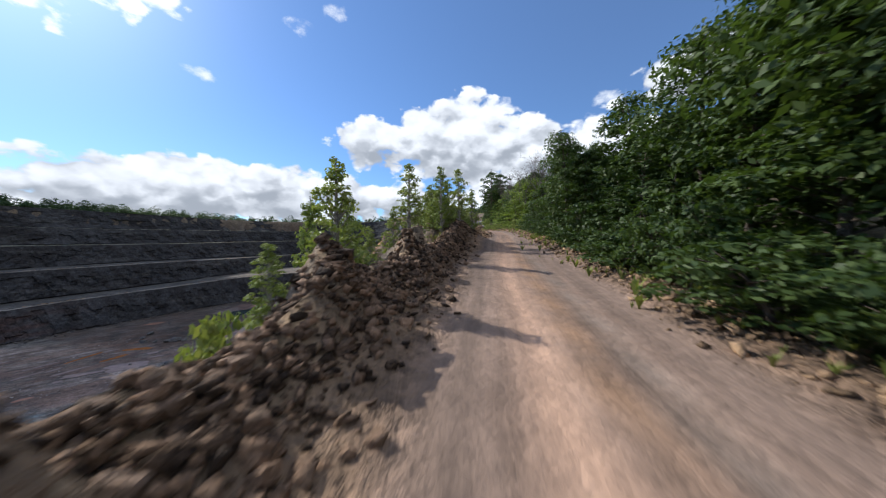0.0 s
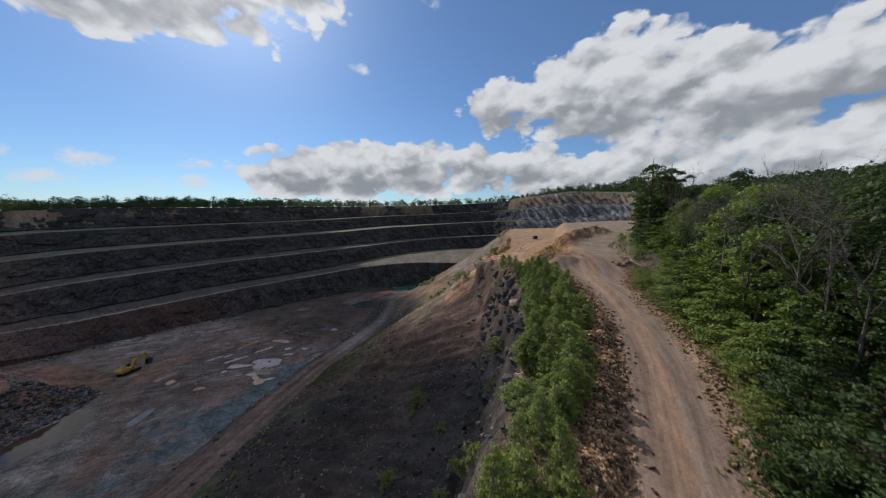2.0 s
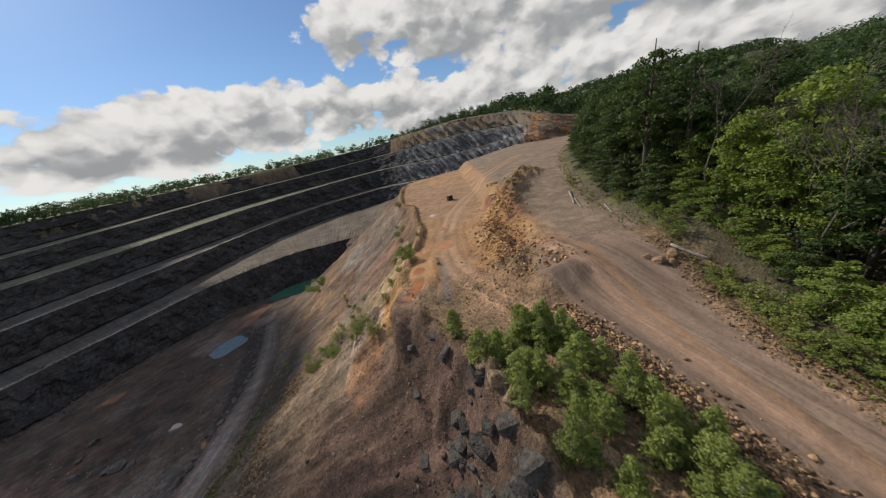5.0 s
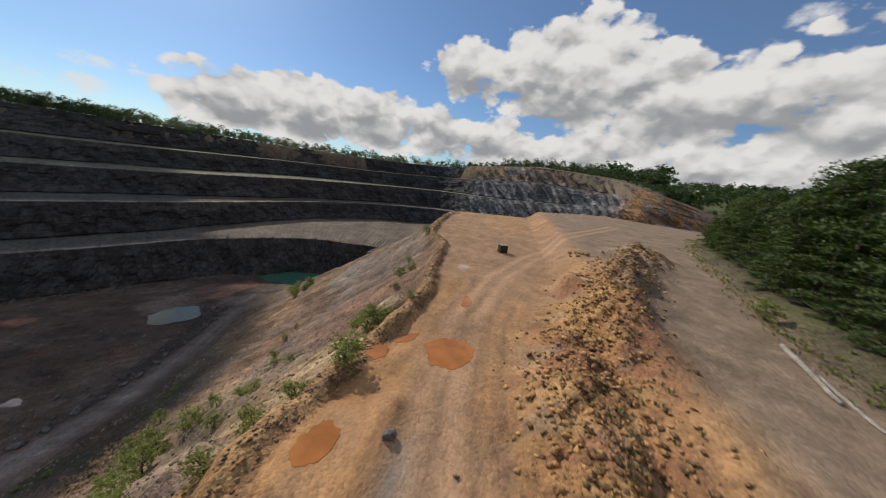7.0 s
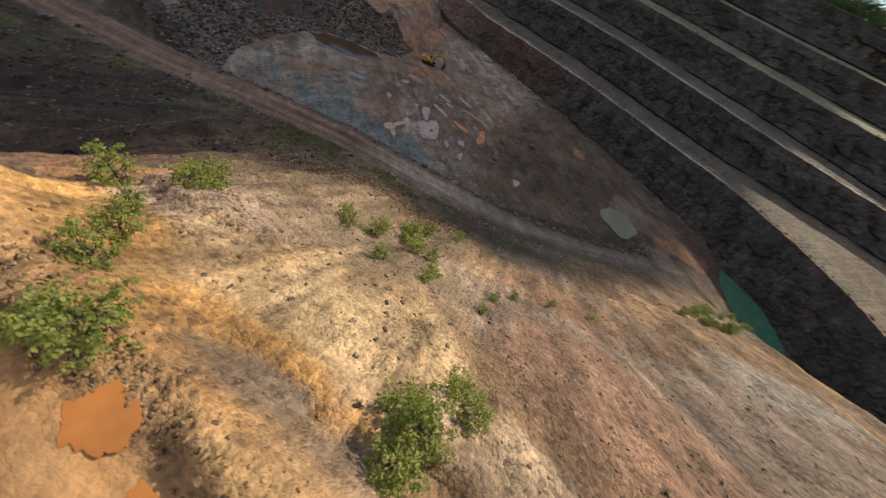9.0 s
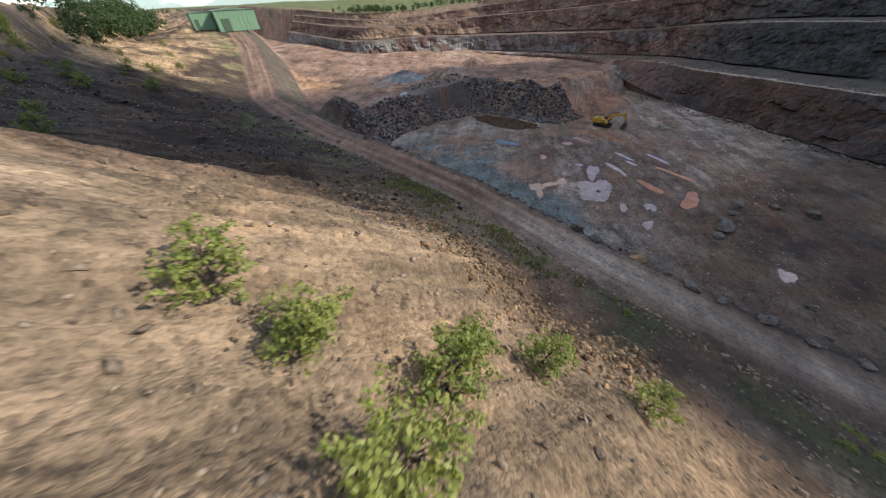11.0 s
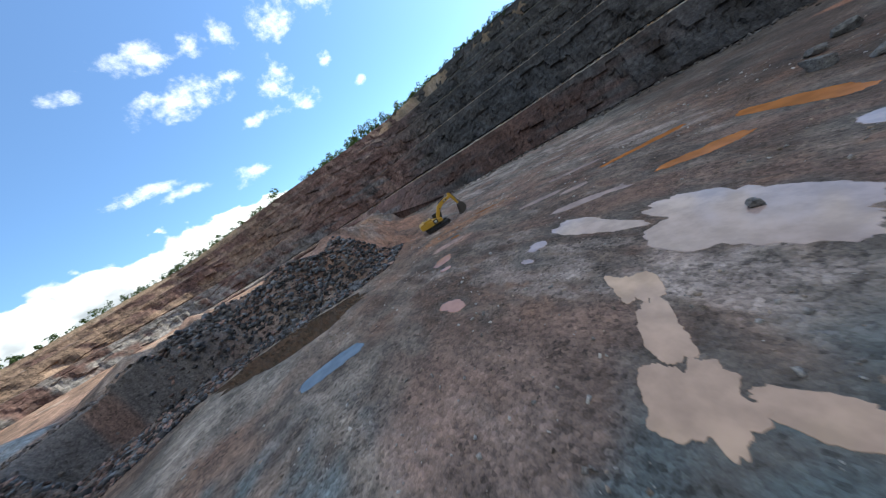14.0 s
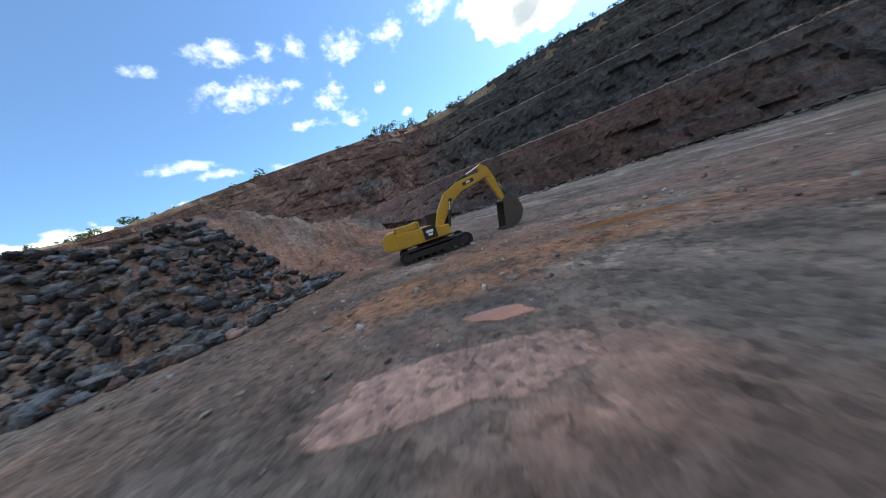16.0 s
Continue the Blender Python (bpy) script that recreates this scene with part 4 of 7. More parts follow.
gx = lines((-4000, -600, 340), (-600, -320, 17), (-320, -176, 3), (-176, -100, 0.9), (-100, -62, 0.7), (-62, 44, 0.5), (44, 60, 1.0), (60, 140, 3), (140, 600, 23), (600, 4000, 340))
gy = lines((-4000, -600, 340), (-600, -180, 21), (-180, -60, 2.5), (-60, -16, 1.1), (-16, 128, 0.5), (128, 230, 0.9), (230, 380, 3), (380, 900, 26), (900, 4500, 360))
GX, GY = np.meshgrid(gx, gy)
PINK = "shallow pinkish silt puddle on the grey quarry floor"
ORNG = "muddy orange puddle on the quarry earth"
PUDDLES = [
    (-79.8, 89.6, 6.2, 3.6, 14, M_PINK_WATER, PINK), (-70.0, 79.6, 2.5, 1.7, -15, M_TAN_WATER, PINK), (-73.6, 80.9, 2.6, 1.0, -14, M_TAN_WATER, PINK), (-77.2, 81.5, 2.2, 1.1, -6, M_TAN_WATER, PINK), (-68.4, 82.0, 1.5, 0.7, 40, M_TAN_WATER, PINK), (-81.8, 101.2, 1.9, 1.0, 20, M_PINK_WATER, PINK),
    (-88, 83.6, 3.6, 1.4, 30, M_PINK_WATER, PINK), (-77.2, 97.7, 1.9, 0.7, 30, M_PINK_WATER, PINK), (-88.8, 79.0, 1.2, 0.9, 30, M_PINK_WATER, PINK), (-86.6, 77.5, 0.9, 0.4, 30, M_PINK_WATER, PINK),
    (-99.2, 68.2, 1.5, 1.9, 20, M_ROSE_WATER, PINK), (-95.8, 68.4, 0.7, 0.9, 10, M_ROSE_WATER, PINK), (-94, 86.5, 2.6, 1.0, 70, M_PINK_WATER, PINK),
    (-100, 88, 2.6, 0.8, 80, M_PINK_WATER, PINK), (-105.5, 75.0, 0.8, 1.7, 10, M_ROSE_WATER, PINK), (-105.2, 69.0, 1.0, 2.6, 5, M_SALMON, "patch of wet salmon-coloured mud on the quarry floor"), (-103, 84, 3.0, 0.6, 75, M_PINK_WATER, PINK), (-108, 91, 3.4, 0.6, 70, M_PINK_WATER, PINK),
    (-75, 104, 1.5, 0.8, 10, M_PINK_WATER, PINK), (-78, 124, 1.6, 1.0, 10, M_PINK_WATER, PINK), (-92.5, 91, 2.2, 0.7, 75, M_PINK_WATER, PINK),
    (-92.0, 105.2, 4.2, 1.6, 12, M_ORANGE_WATER, ORNG), (-91, 97, 3.4, 1.1, 75, M_ORANGE_WATER, ORNG), (-102, 98, 4.4, 1.0, 85, M_ORANGE_WATER, ORNG), (-85.3, 69.6, 1.5, 0.9, 50, M_ROSE_WATER, ORNG),
    (-113.8, 66.7, 1.9, 0.45, 75, M_ORANGE_WATER, ORNG), (-115, 76.6, 2.3, 0.4, 80, M_ORANGE_WATER, ORNG), (-107.8, 70.2, 0.8, 0.3, 80, M_ORANGE_WATER, ORNG),
    (-85.8, 54.5, 1.6, 3.6, 20, M_CLEAR_WATER, "clear blue puddle reflecting the sky"),
    (-99.3, 41.5, 4.6, 13.5, 17, M_BROWN_WATER, "long brown pool at the foot of the rubble"),
    (12.8, 115.4, 2.4, 1.7, 50, M_ORANGE_WATER, ORNG), (10.9, 136.8, 1.0, 1.3, 20, M_TAN_WATER, ORNG), (7.7, 112.5, 1.1, 0.75, 60, M_ORANGE_WATER, ORNG),
    (8.0, 98.6, 0.9, 2.6, -14, M_ORANGE_WATER, ORNG), (12.9, 125.0, 0.55, 1.7, 5, M_ORANGE_WATER, ORNG), (9.1, 115.8, 1.0, 0.5, 60, M_ORANGE_WATER, ORNG),
    (8.2, 104.4, 0.8, 1.2, -15, M_ORANGE_WATER, ORNG), (27.2, 131.5, 0.7, 1.5, 30, M_TAN_WATER, ORNG), (-78, 5, 2, 1.2, 30, M_PINK_WATER, PINK)]
GZ = ground_z(GX, GY)
# every puddle lies in a shallow level hollow
PUD_Z, HALO = [], np.zeros(GX.shape)
for px, py, pa, pb, turn, _, _ in PUDDLES:
    c, s = math.cos(radians(turn)), math.sin(radians(turn))
    lx, ly = (GX - px) * c + (GY - py) * s, (GY - py) * c - (GX - px) * s
    r = np.hypot(lx / pa, ly / pb)
    d = (r - 1) * min(pa, pb)
    level = float(np.median(GZ[r < 1.15]))
    PUD_Z.append(level + 0.012)
    GZ = GZ + (level - 0.012 - GZ) * step(1.2 + 0.5 * pb - d, 0, 1.0)
    HALO = np.maximum(HALO, step(1.5 - d, 0, 1.4) * step(fbm(GX * 0.6, GY * 0.6, 401, 3), -0.35, 0.2))
for px, py, pa, pb, turn, lev in ((-88, 162.5, 6.2, 9.0, -40, -35.95), (-82, 214, 17, 8.5, 25, -37.4)):
    c, s = math.cos(radians(turn)), math.sin(radians(turn))
    lx, ly = (GX - px) * c + (GY - py) * s, (GY - py) * c - (GX - px) * s
    r = np.hypot(lx / pa, ly / pb)
    GZ = np.minimum(GZ, np.where(r < 1.0, lev - 0.25, np.where(r < 1.25, lev + 0.15 + (r - 1) * 3, 1e3)))
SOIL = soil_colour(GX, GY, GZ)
SOIL = blend(SOIL, (0.105, 0.093, 0.082), 0.75 * HALO * np.where(GX < -40, 1.0, 0.0))
SOIL = blend(SOIL, (0.42, 0.25, 0.14), 0.6 * HALO * np.where(GX > -40, 1.0, 0.0))


def grain_of(x, y):
    """Direction in which the ground is drawn out: metres across it, shortened metres along it, strength."""
    rl, rr, rx, hw = road_left(y), road_right(y), rim_x(y), haul_west(y)
    a, b, k = (y - x) * 0.72 + 0.6 * fbm(x * 0.05, y * 0.05, 403, 2), (x + y) * 0.10, np.full(x.shape, 0.22)
    slope = (x > hw + 8) & (x < rx - 0.3)
    a, b, k = np.where(slope, y + 0.12 * x, a), np.where(slope, x * 0.11, b), np.where(slope, 0.34, k)
    haul = (x > hw - 0.5) & (x <= hw + 8)
    a, b, k = np.where(haul, x - hw, a), np.where(haul, y * 0.05, b), np.where(haul, 0.40, k)
    tr, _ = polydist(x, y, TRACK)
    flat = (x > rx + 1.5) & (y > 96)
    a, b, k = np.where(flat, tr, a), np.where(flat, y * 0.06, b), np.where(flat, np.where(np.abs(tr) < 5, 0.15, 0.04), k)
    road = (x > rl - 0.3) & (x < rr + 0.4) & (y < 100)
    a, b, k = np.where(road, x - rl, a), np.where(road, y * 0.05, b), np.where(road, 0.42, k)
    return np.stack([a, b, k], -1)


DRIVEN = step(GX, road_left(GY) - 0.2, road_left(GY) + 0.5) * step(road_right(GY) + 0.3 - GX, 0, 0.8) * step(104 - GY, 0, 8)
DRIVEN = np.maximum(DRIVEN, 0.85 * (1 - 0.8 * np.exp(-((polydist(GX, GY, SPOIL)[0] / 5.5) ** 2))) * step(GX, rim_x(GY) + 1.3, rim_x(GY) + 2.0) * step(GY, 98, 104) * step(forest_x(GY) - GX, 0, 2))
DRIVEN = np.maximum(DRIVEN, 0.5 * step(GX, haul_west(GY), haul_west(GY) + 1) * step(haul_west(GY) + 8 - GX, 0, 1))
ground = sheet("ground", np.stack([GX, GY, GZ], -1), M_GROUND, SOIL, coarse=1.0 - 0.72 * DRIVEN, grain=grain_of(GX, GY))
tagged(ground, "brown and orange quarry earth with wheel tracks and rubble", "ground", kind="structure")


def gz(x, y):
    """Height of the built ground sheet at one place."""
    i = min(max(int(np.searchsorted(gx, x)) - 1, 0), len(gx) - 2)
    j = min(max(int(np.searchsorted(gy, y)) - 1, 0), len(gy) - 2)
    u, v = (x - gx[i]) / (gx[i + 1] - gx[i]), (y - gy[j]) / (gy[j + 1] - gy[j])
    return float((GZ[j, i] * (1 - u) + GZ[j, i + 1] * u) * (1 - v) + (GZ[j + 1, i] * (1 - u) + GZ[j + 1, i + 1] * u) * v)


# ---------------------------------------------------------------- stepped wall
def curve(pts, n):
    """Catmull-Rom through the stations, n places between each two."""
    p = np.array(pts, float)
    p = np.vstack([2 * p[0] - p[1], p, 2 * p[-1] - p[-2]])
    u = np.linspace(0, 1, n, endpoint=False)[:, None]
    out = []
    for a, b, c, d in zip(p[:-3], p[1:-2], p[2:-1], p[3:]):
        out.append(0.5 * (2 * b + (c - a) * u + (2 * a - 5 * b + 4 * c - d) * u**2 + (3 * b - a - 3 * c + d) * u**3))
    return np.vstack(out + [p[-2:-1]])


NST = 44
CUR = [curve(q, NST) for q in (FOOT, LIP1, LIP2, LIP3, LIP4, RIM)]
tang = np.gradient(CUR[2][:, :2], axis=0)
for _ in range(20):
    tang[1:-1] = (tang[:-2] + 2 * tang[1:-1] + tang[2:]) / 4
outw = np.stack([-tang[:, 1], tang[:, 0]], 1) / np.linalg.norm(tang, axis=1)[:, None]
along = np.r_[0, np.cumsum(np.linalg.norm(np.diff(CUR[2][:, :2], axis=0), axis=1))]
rows_p, rows_c = [], []
station = np.linspace(0, len(FOOT) - 1, len(along))
SW = step(7.2 - station, 0, 1.5)           # reddish southern part
NF = step(station, 17.2, 18.2)             # grey and ochre northern face


def fracture(s, z, wide, tall, seed):
    """A random value for each of the broken blocks of a rock face, in uneven courses."""
    course = np.floor(z / tall + 0.8 * fbm(s * 0.08, s * 0, seed, 2))
    cell = np.floor((s + lattice(course, course * 0, seed) * wide) / wide)
    return lattice(cell, course, seed + 7)


def face_colour(s, z, k, v):
    n = fbm(s * 0.05, z * 0.35, 201 + k, 4)
    n2 = fbm(s * 0.35, z * 0.10, 211 + k, 3)
    # base rock grey leans slightly blue to paint in distance haze
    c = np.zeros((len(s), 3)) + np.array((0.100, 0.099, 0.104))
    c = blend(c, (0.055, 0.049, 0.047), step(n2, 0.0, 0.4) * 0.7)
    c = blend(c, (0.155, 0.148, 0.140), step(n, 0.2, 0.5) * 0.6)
    if k == 0:
        c = blend(c, (0.125, 0.070, 0.058), 0.85 * step(11 - station, 0, 2) * step(n, -0.4, 0.1))
    c = blend(c, (0.095, 0.104, 0.118), step(10.5 - station, 0, 2) * (k > 0) * step(n2 - n, -0.2, 0.25) * 0.7)
    red = np.zeros_like(c) + np.array((0.15, 0.092, 0.080))
    red = blend(red, (0.25, 0.17, 0.145), step(n2, 0.1, 0.4) * 0.8)
    red = blend(red, (0.15, 0.14, 0.14), step(n, 0.1, 0.3) * (0.9 if k < 2 else 0.4))
    far = step(4.6 - station, 0, 1.2)
    red = blend(red, (0.25, 0.235, 0.225) if k < 2 else (0.25, 0.172, 0.125), far * step(n2 + n, -0.5, 0.1) * 0.9)
    grey = np.zeros_like(c) + np.array((0.185, 0.19, 0.20))
    grey = blend(grey, (0.37, 0.37, 0.37), step(n2 + 0.5 * n, 0.0, 0.3) * 0.85)
    grey = blend(grey, (0.36, 0.24, 0.14), np.full(len(s), step(float(k) + v, 3.6, 4.4)) * step(n, -0.4, 0.2))
    c = c * (1 - SW[:, None]) + red * SW[:, None]
    c = c * (1 - NF[:, None]) + grey * NF[:, None]
    # lighter and darker slab bands paint in sidelight along with the rock's tone
    slab = (along + z * 1.2 + 9.0 * fbm(along * 0.05, z * 0.03, 285, 3)) / 8.5
    slab = slab - np.floor(slab)
    c = blend(c, (0.42, 0.43, 0.44), NF * step(0.45 - slab, 0, 0.2) * (0.75 if k < 3 else 0.35))
    c = blend(c, (0.07, 0.07, 0.075), NF * step(slab, 0.6, 0.85) * 0.75)
    ochre = step(station, 20.35, 20.8)
    c = blend(c, (0.40, 0.225, 0.115), ochre * step(n2, -0.7, 0.0))
    tone = 0.5 * fracture(along + 0.35 * z, z, 4.6, 3.4, 272 + k) + 0.5 * fracture(along - 0.2 * z, z, 1.7, 1.5, 275 + k)
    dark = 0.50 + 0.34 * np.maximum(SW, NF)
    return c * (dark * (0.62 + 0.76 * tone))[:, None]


def bench_colour(s, k, v):
    n = fbm(s * 0.08, np.full(len(s), v * 3.0), 231 + k, 3)
    c = np.zeros((len(s), 3)) + np.array((0.33, 0.29, 0.245))
    c = blend(c, (0.20, 0.18, 0.16), step(n, 0.0, 0.5) * 0.8)
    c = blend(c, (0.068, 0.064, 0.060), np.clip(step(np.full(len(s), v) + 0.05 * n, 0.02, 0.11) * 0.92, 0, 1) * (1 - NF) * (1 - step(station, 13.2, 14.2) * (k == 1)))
    if k == 1:
        c = blend(c, (0.105, 0.084, 0.067), step(station, 12.6, 13.8) * (0.85 + 0.15 * np.clip(n, -1, 1)))
    if k >= 3:
        c = blend(c, (0.16, 0.16, 0.11), np.full(len(s), 0.7))
    red = np.zeros_like(c) + np.array((0.13, 0.095, 0.082))
    if v < 0.1:
        red = blend(red, (0.36, 0.29, 0.25), step(fbm(s * 0.33, s * 0 + k, 233 + k, 4, 0.65), -0.3 if k == 1 else 0.02, 0.1 if k == 1 else 0.35) * (0.95 if k == 1 else 0.6))
    return c * (1 - SW[:, None]) + red * SW[:, None]


for k in range(5):
    lo, hi = CUR[k], CUR[k + 1]
    height = np.maximum(hi[:, 2] - lo[:, 2], 0.3)
    # foot of this face: the bench runs back from the lip below to it
    batter = np.clip(height * 0.22, 0.2, 3.2)
    # the bench is strewn with debris and slightly uneven; the face is cut at a steep angle
    toe = hi.copy()
    toe[:, :2] -= outw * batter[:, None]
    toe[:, 2] = lo[:, 2] + 0.35
    if k == 0:
        toe = lo.copy()
        rows_p.append(lo - np.array((0, 0, 14.0)))
        rows_c.append(face_colour(along, lo[:, 2], 0, 0.0))
    else:
        for v in (0.0, 0.04, 0.10, 0.30, 0.60, 0.85):
            p = lo + (toe - lo) * v
            lip = 0.45 * math.exp(-((v - 0.12) / 0.15) ** 2)
            p[:, 2] += lip * np.abs(fbm(along * 0.4, along * 0 + v, 241 + k, 3)) * 1.5 + 0.12 * fbm(along * 0.3, along * 0 + v * 7, 251 + k, 3)
            p[:, :2] += outw * (1.2 * fbm(along * 0.07, along * 0, 261 + k, 4))[:, None] * (1 - v)
            rows_p.append(p)
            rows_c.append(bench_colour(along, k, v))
    nv = 24
    for v in np.append(np.linspace(0, 0.965, nv - 1), 0.992):
        p = toe + (hi - toe) * v
        zz = p[:, 2]
        w = math.sin(math.pi * min(v * 1.15, 1.0)) ** 0.5 if v > 0 else 0.0
        amp = np.clip(height / 10, 0.1, 1.2)
        blocks = np.abs(fbm(along * 0.16 + zz * 0.05, zz * 0.12, 271 + k, 4, 0.55)) * 2.6
        ribs = np.abs(fbm(along * 0.22 + zz * (0.10 + 0.14 * NF), zz * 0.02, 281 + k, 3)) * (1.4 + 4.0 * NF)
        scree = 3.2 * (1 - v) ** 3 * (0.5 + fbm(along * 0.1, along * 0, 291 + k, 3)) * np.minimum(height / 8, 1)
        edge = 1.2 * fbm(along * 0.07, along * 0, 262 + k, 4) * v
        slab = (along + zz * 1.2 + 9.0 * fbm(along * 0.05, zz * 0.03, 285, 3)) / 8.5
        slab = (slab - np.floor(slab)) * NF * 2.4
        cut = 2.0 * fracture(along + 0.35 * zz, zz, 4.6, 3.4, 272 + k) + 0.8 * fracture(along - 0.2 * zz, zz, 1.7, 1.5, 275 + k) - 1.2
        move = (0.6 * blocks + ribs + cut * (1 - 0.6 * NF) - slab - 0.9) * w * amp - np.maximum(scree, 0) * (1 if v > 0 else 0.2) + edge
        p[:, :2] += outw * move[:, None]
        rows_p.append(p)
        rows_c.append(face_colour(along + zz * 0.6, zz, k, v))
last = CUR[5].copy()
rows_p.append(last)
rows_c.append(bench_colour(along, 4, 0.2))
beyond = last.copy()
beyond[:, :2] += outw * 7
beyond[:, 2] = ground_z(beyond[:, 0], beyond[:, 1]) - 0.15
rows_p.append(beyond)
rows_c.append(np.zeros((len(along), 3)) + np.array((0.14, 0.14, 0.06)))
WP = np.stack(rows_p, 1)
wall_grain = np.stack([np.repeat(along[:, None], WP.shape[1], 1) + 0.5 * WP[..., 2], WP[..., 2] * 0.3, np.full(WP.shape[:2], 0.30)], -1)
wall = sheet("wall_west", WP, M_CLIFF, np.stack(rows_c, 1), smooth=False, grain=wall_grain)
tagged(wall, "stepped dark grey and reddish quarry wall with pale benches", "quarry wall", kind="structure")


# ---------------------------------------------------------------- water
def pool(name, cx, cy, rx_, ry_, turn, mat, z, label, seed, wob=0.36, n=160):
    bm = bmesh.new()
    ring, inner = [], []
    for i in range(n):
        a = 2 * math.pi * i / n
        ca, sa = math.cos(a), math.sin(a)
        r = 1 + wob * (2.0 * float(fbm(np.array([ca * 0.8 + seed]), np.array([sa * 0.8 - seed]), 301 + seed, 2, 0.5)[0]) + 0.75 * float(fbm(np.array([ca * 3.2]), np.array([sa * 3.2]), 331 + seed, 5, 0.62)[0]))
        px, py = rx_ * r * math.cos(a), ry_ * r * math.sin(a)
        c, s = math.cos(radians(turn)), math.sin(radians(turn))
        ring.append(bm.verts.new((px * c - py * s, px * s + py * c, -0.03)))
        inner.append(bm.verts.new(((px * c - py * s) * 0.985, (px * s + py * c) * 0.985, 0.0)))
    for i in range(n):
        j = (i + 1) % n
        bm.faces.new((ring[i], ring[j], inner[j], inner[i]))
    bm.faces.new(inner)
    me = bpy.data.meshes.new(name)
    bm.to_mesh(me)
    bm.free()
    me.materials.append(mat)
    ob = new(name, me)
    ob.location = (cx, cy, z)
    return tagged(ob, label, "puddle", kind="structure")


for i, (x, y, a, b, turn, mat, lab) in enumerate(PUDDLES):
    pool("puddle", x, y, a, b, turn, mat, PUD_Z[i], lab, i + 1)
pool("pond", -88, 162.5, 6.2, 9.0, -40, M_GREY_WATER, -35.95, "small grey-green pond on the quarry floor", 40, 0.2)
pool("pond", -82, 214, 17, 8.5, 25, M_GREEN_WATER, -37.4, "green pond at the foot of the dark wall", 41, 0.15)

# ---------------------------------------------------------------- small builders
def mesh_of(name, bm, mat, smooth=False):
    me = bpy.data.meshes.new(name)
    bm.to_mesh(me)
    bm.free()
    if smooth:
        for f in me.polygons:
            f.use_smooth = True
    me.materials.append(mat)
    return me


def part(name, bm, mat, parent, label="", smooth=False):
    """One mesh object under a thing or under a part."""
    ob = new(name, bm if isinstance(bm, bpy.types.Mesh) else mesh_of(name, bm, mat, smooth))
    ob.parent = parent
    if label:
        ob["label"] = label
    return ob


def thing(name, label, category, at, group="", kind=""):
    ob = new(name)
    ob.matrix_basis = at
    return tagged(ob, label, category, group, kind)


def box_bm(x0, x1, y0, y1, z0, z1, bevel=0.0):
    bm = bmesh.new()
    bmesh.ops.create_cube(bm, size=1.0)
    for v in bm.verts:
        v.co = Vector(((x0 + x1) / 2 + v.co.x * (x1 - x0), (y0 + y1) / 2 + v.co.y * (y1 - y0), (z0 + z1) / 2 + v.co.z * (z1 - z0)))
    if bevel:
        bmesh.ops.bevel(bm, geom=list(bm.edges), offset=bevel, segments=2, affect="EDGES", profile=0.6)
    return bm


def prism_bm(profile, y0, y1, bevel=0.0):
    """A profile of (x, z) drawn out from y0 to y1."""
    bm = bmesh.new()
    a = [bm.verts.new((x, y0, z)) for x, z in profile]
    b = [bm.verts.new((x, y1, z)) for x, z in profile]
    bm.faces.new(a)
    bm.faces.new(b[::-1])
    for i in range(len(a)):
        j = (i + 1) % len(a)
        bm.faces.new((a[j], a[i], b[i], b[j]))
    bmesh.ops.recalc_face_normals(bm, faces=bm.faces)
    if bevel:
        bmesh.ops.bevel(bm, geom=list(bm.edges), offset=bevel, segments=2, affect="EDGES", profile=0.6)
    return bm


def tube(bm, pts, radii, sides=6):
    """A tapered tube through points, added to bm."""
    rings = []
    pts = [Vector(p) for p in pts]
    for i, p in enumerate(pts):
        d = (pts[min(i + 1, len(pts) - 1)] - pts[max(i - 1, 0)]).normalized()
        u = d.cross(Vector((0.3, 0.2, 0.93)) if abs(d.z) < 0.85 else Vector((1, 0, 0))).normalized()
        w = d.cross(u)
        rings.append([bm.verts.new(p + (u * math.cos(2 * math.pi * k / sides) + w * math.sin(2 * math.pi * k / sides)) * radii[i]) for k in range(sides)])
    for a, b in zip(rings[:-1], rings[1:]):
        for k in range(sides):
            bm.faces.new((a[k], a[(k + 1) % sides], b[(k + 1) % sides], b[k]))
    bm.faces.new(rings[0][::-1])
    bm.faces.new(rings[-1])


def tube_bm(pts, radii, sides=10):
    bm = bmesh.new()
    tube(bm, pts, radii if isinstance(radii, (list, tuple)) else [radii] * len(pts), sides)
    bmesh.ops.recalc_face_normals(bm, faces=bm.faces)
    return bm


def mesh_np(name, verts, faces, mat, smooth=False):
    """A mesh from arrays: verts (n, 3), faces (m, k)."""
    me = bpy.data.meshes.new(name)
    k = faces.shape[1]
    me.vertices.add(len(verts))
    me.vertices.foreach_set("co", verts.astype(np.float32).ravel())
    me.loops.add(faces.size)
    me.loops.foreach_set("vertex_index", faces.astype(np.int32).ravel())
    me.polygons.add(len(faces))
    me.polygons.foreach_set("loop_start", np.arange(0, faces.size, k, dtype=np.int32))
    me.update(calc_edges=True)
    if smooth:
        me.polygons.foreach_set("use_smooth", np.full(len(faces), True))
    me.materials.append(mat)
    return me


def unit(rng, n):
    v = rng.normal(size=(n, 3))
    return v / np.linalg.norm(v, axis=1)[:, None]


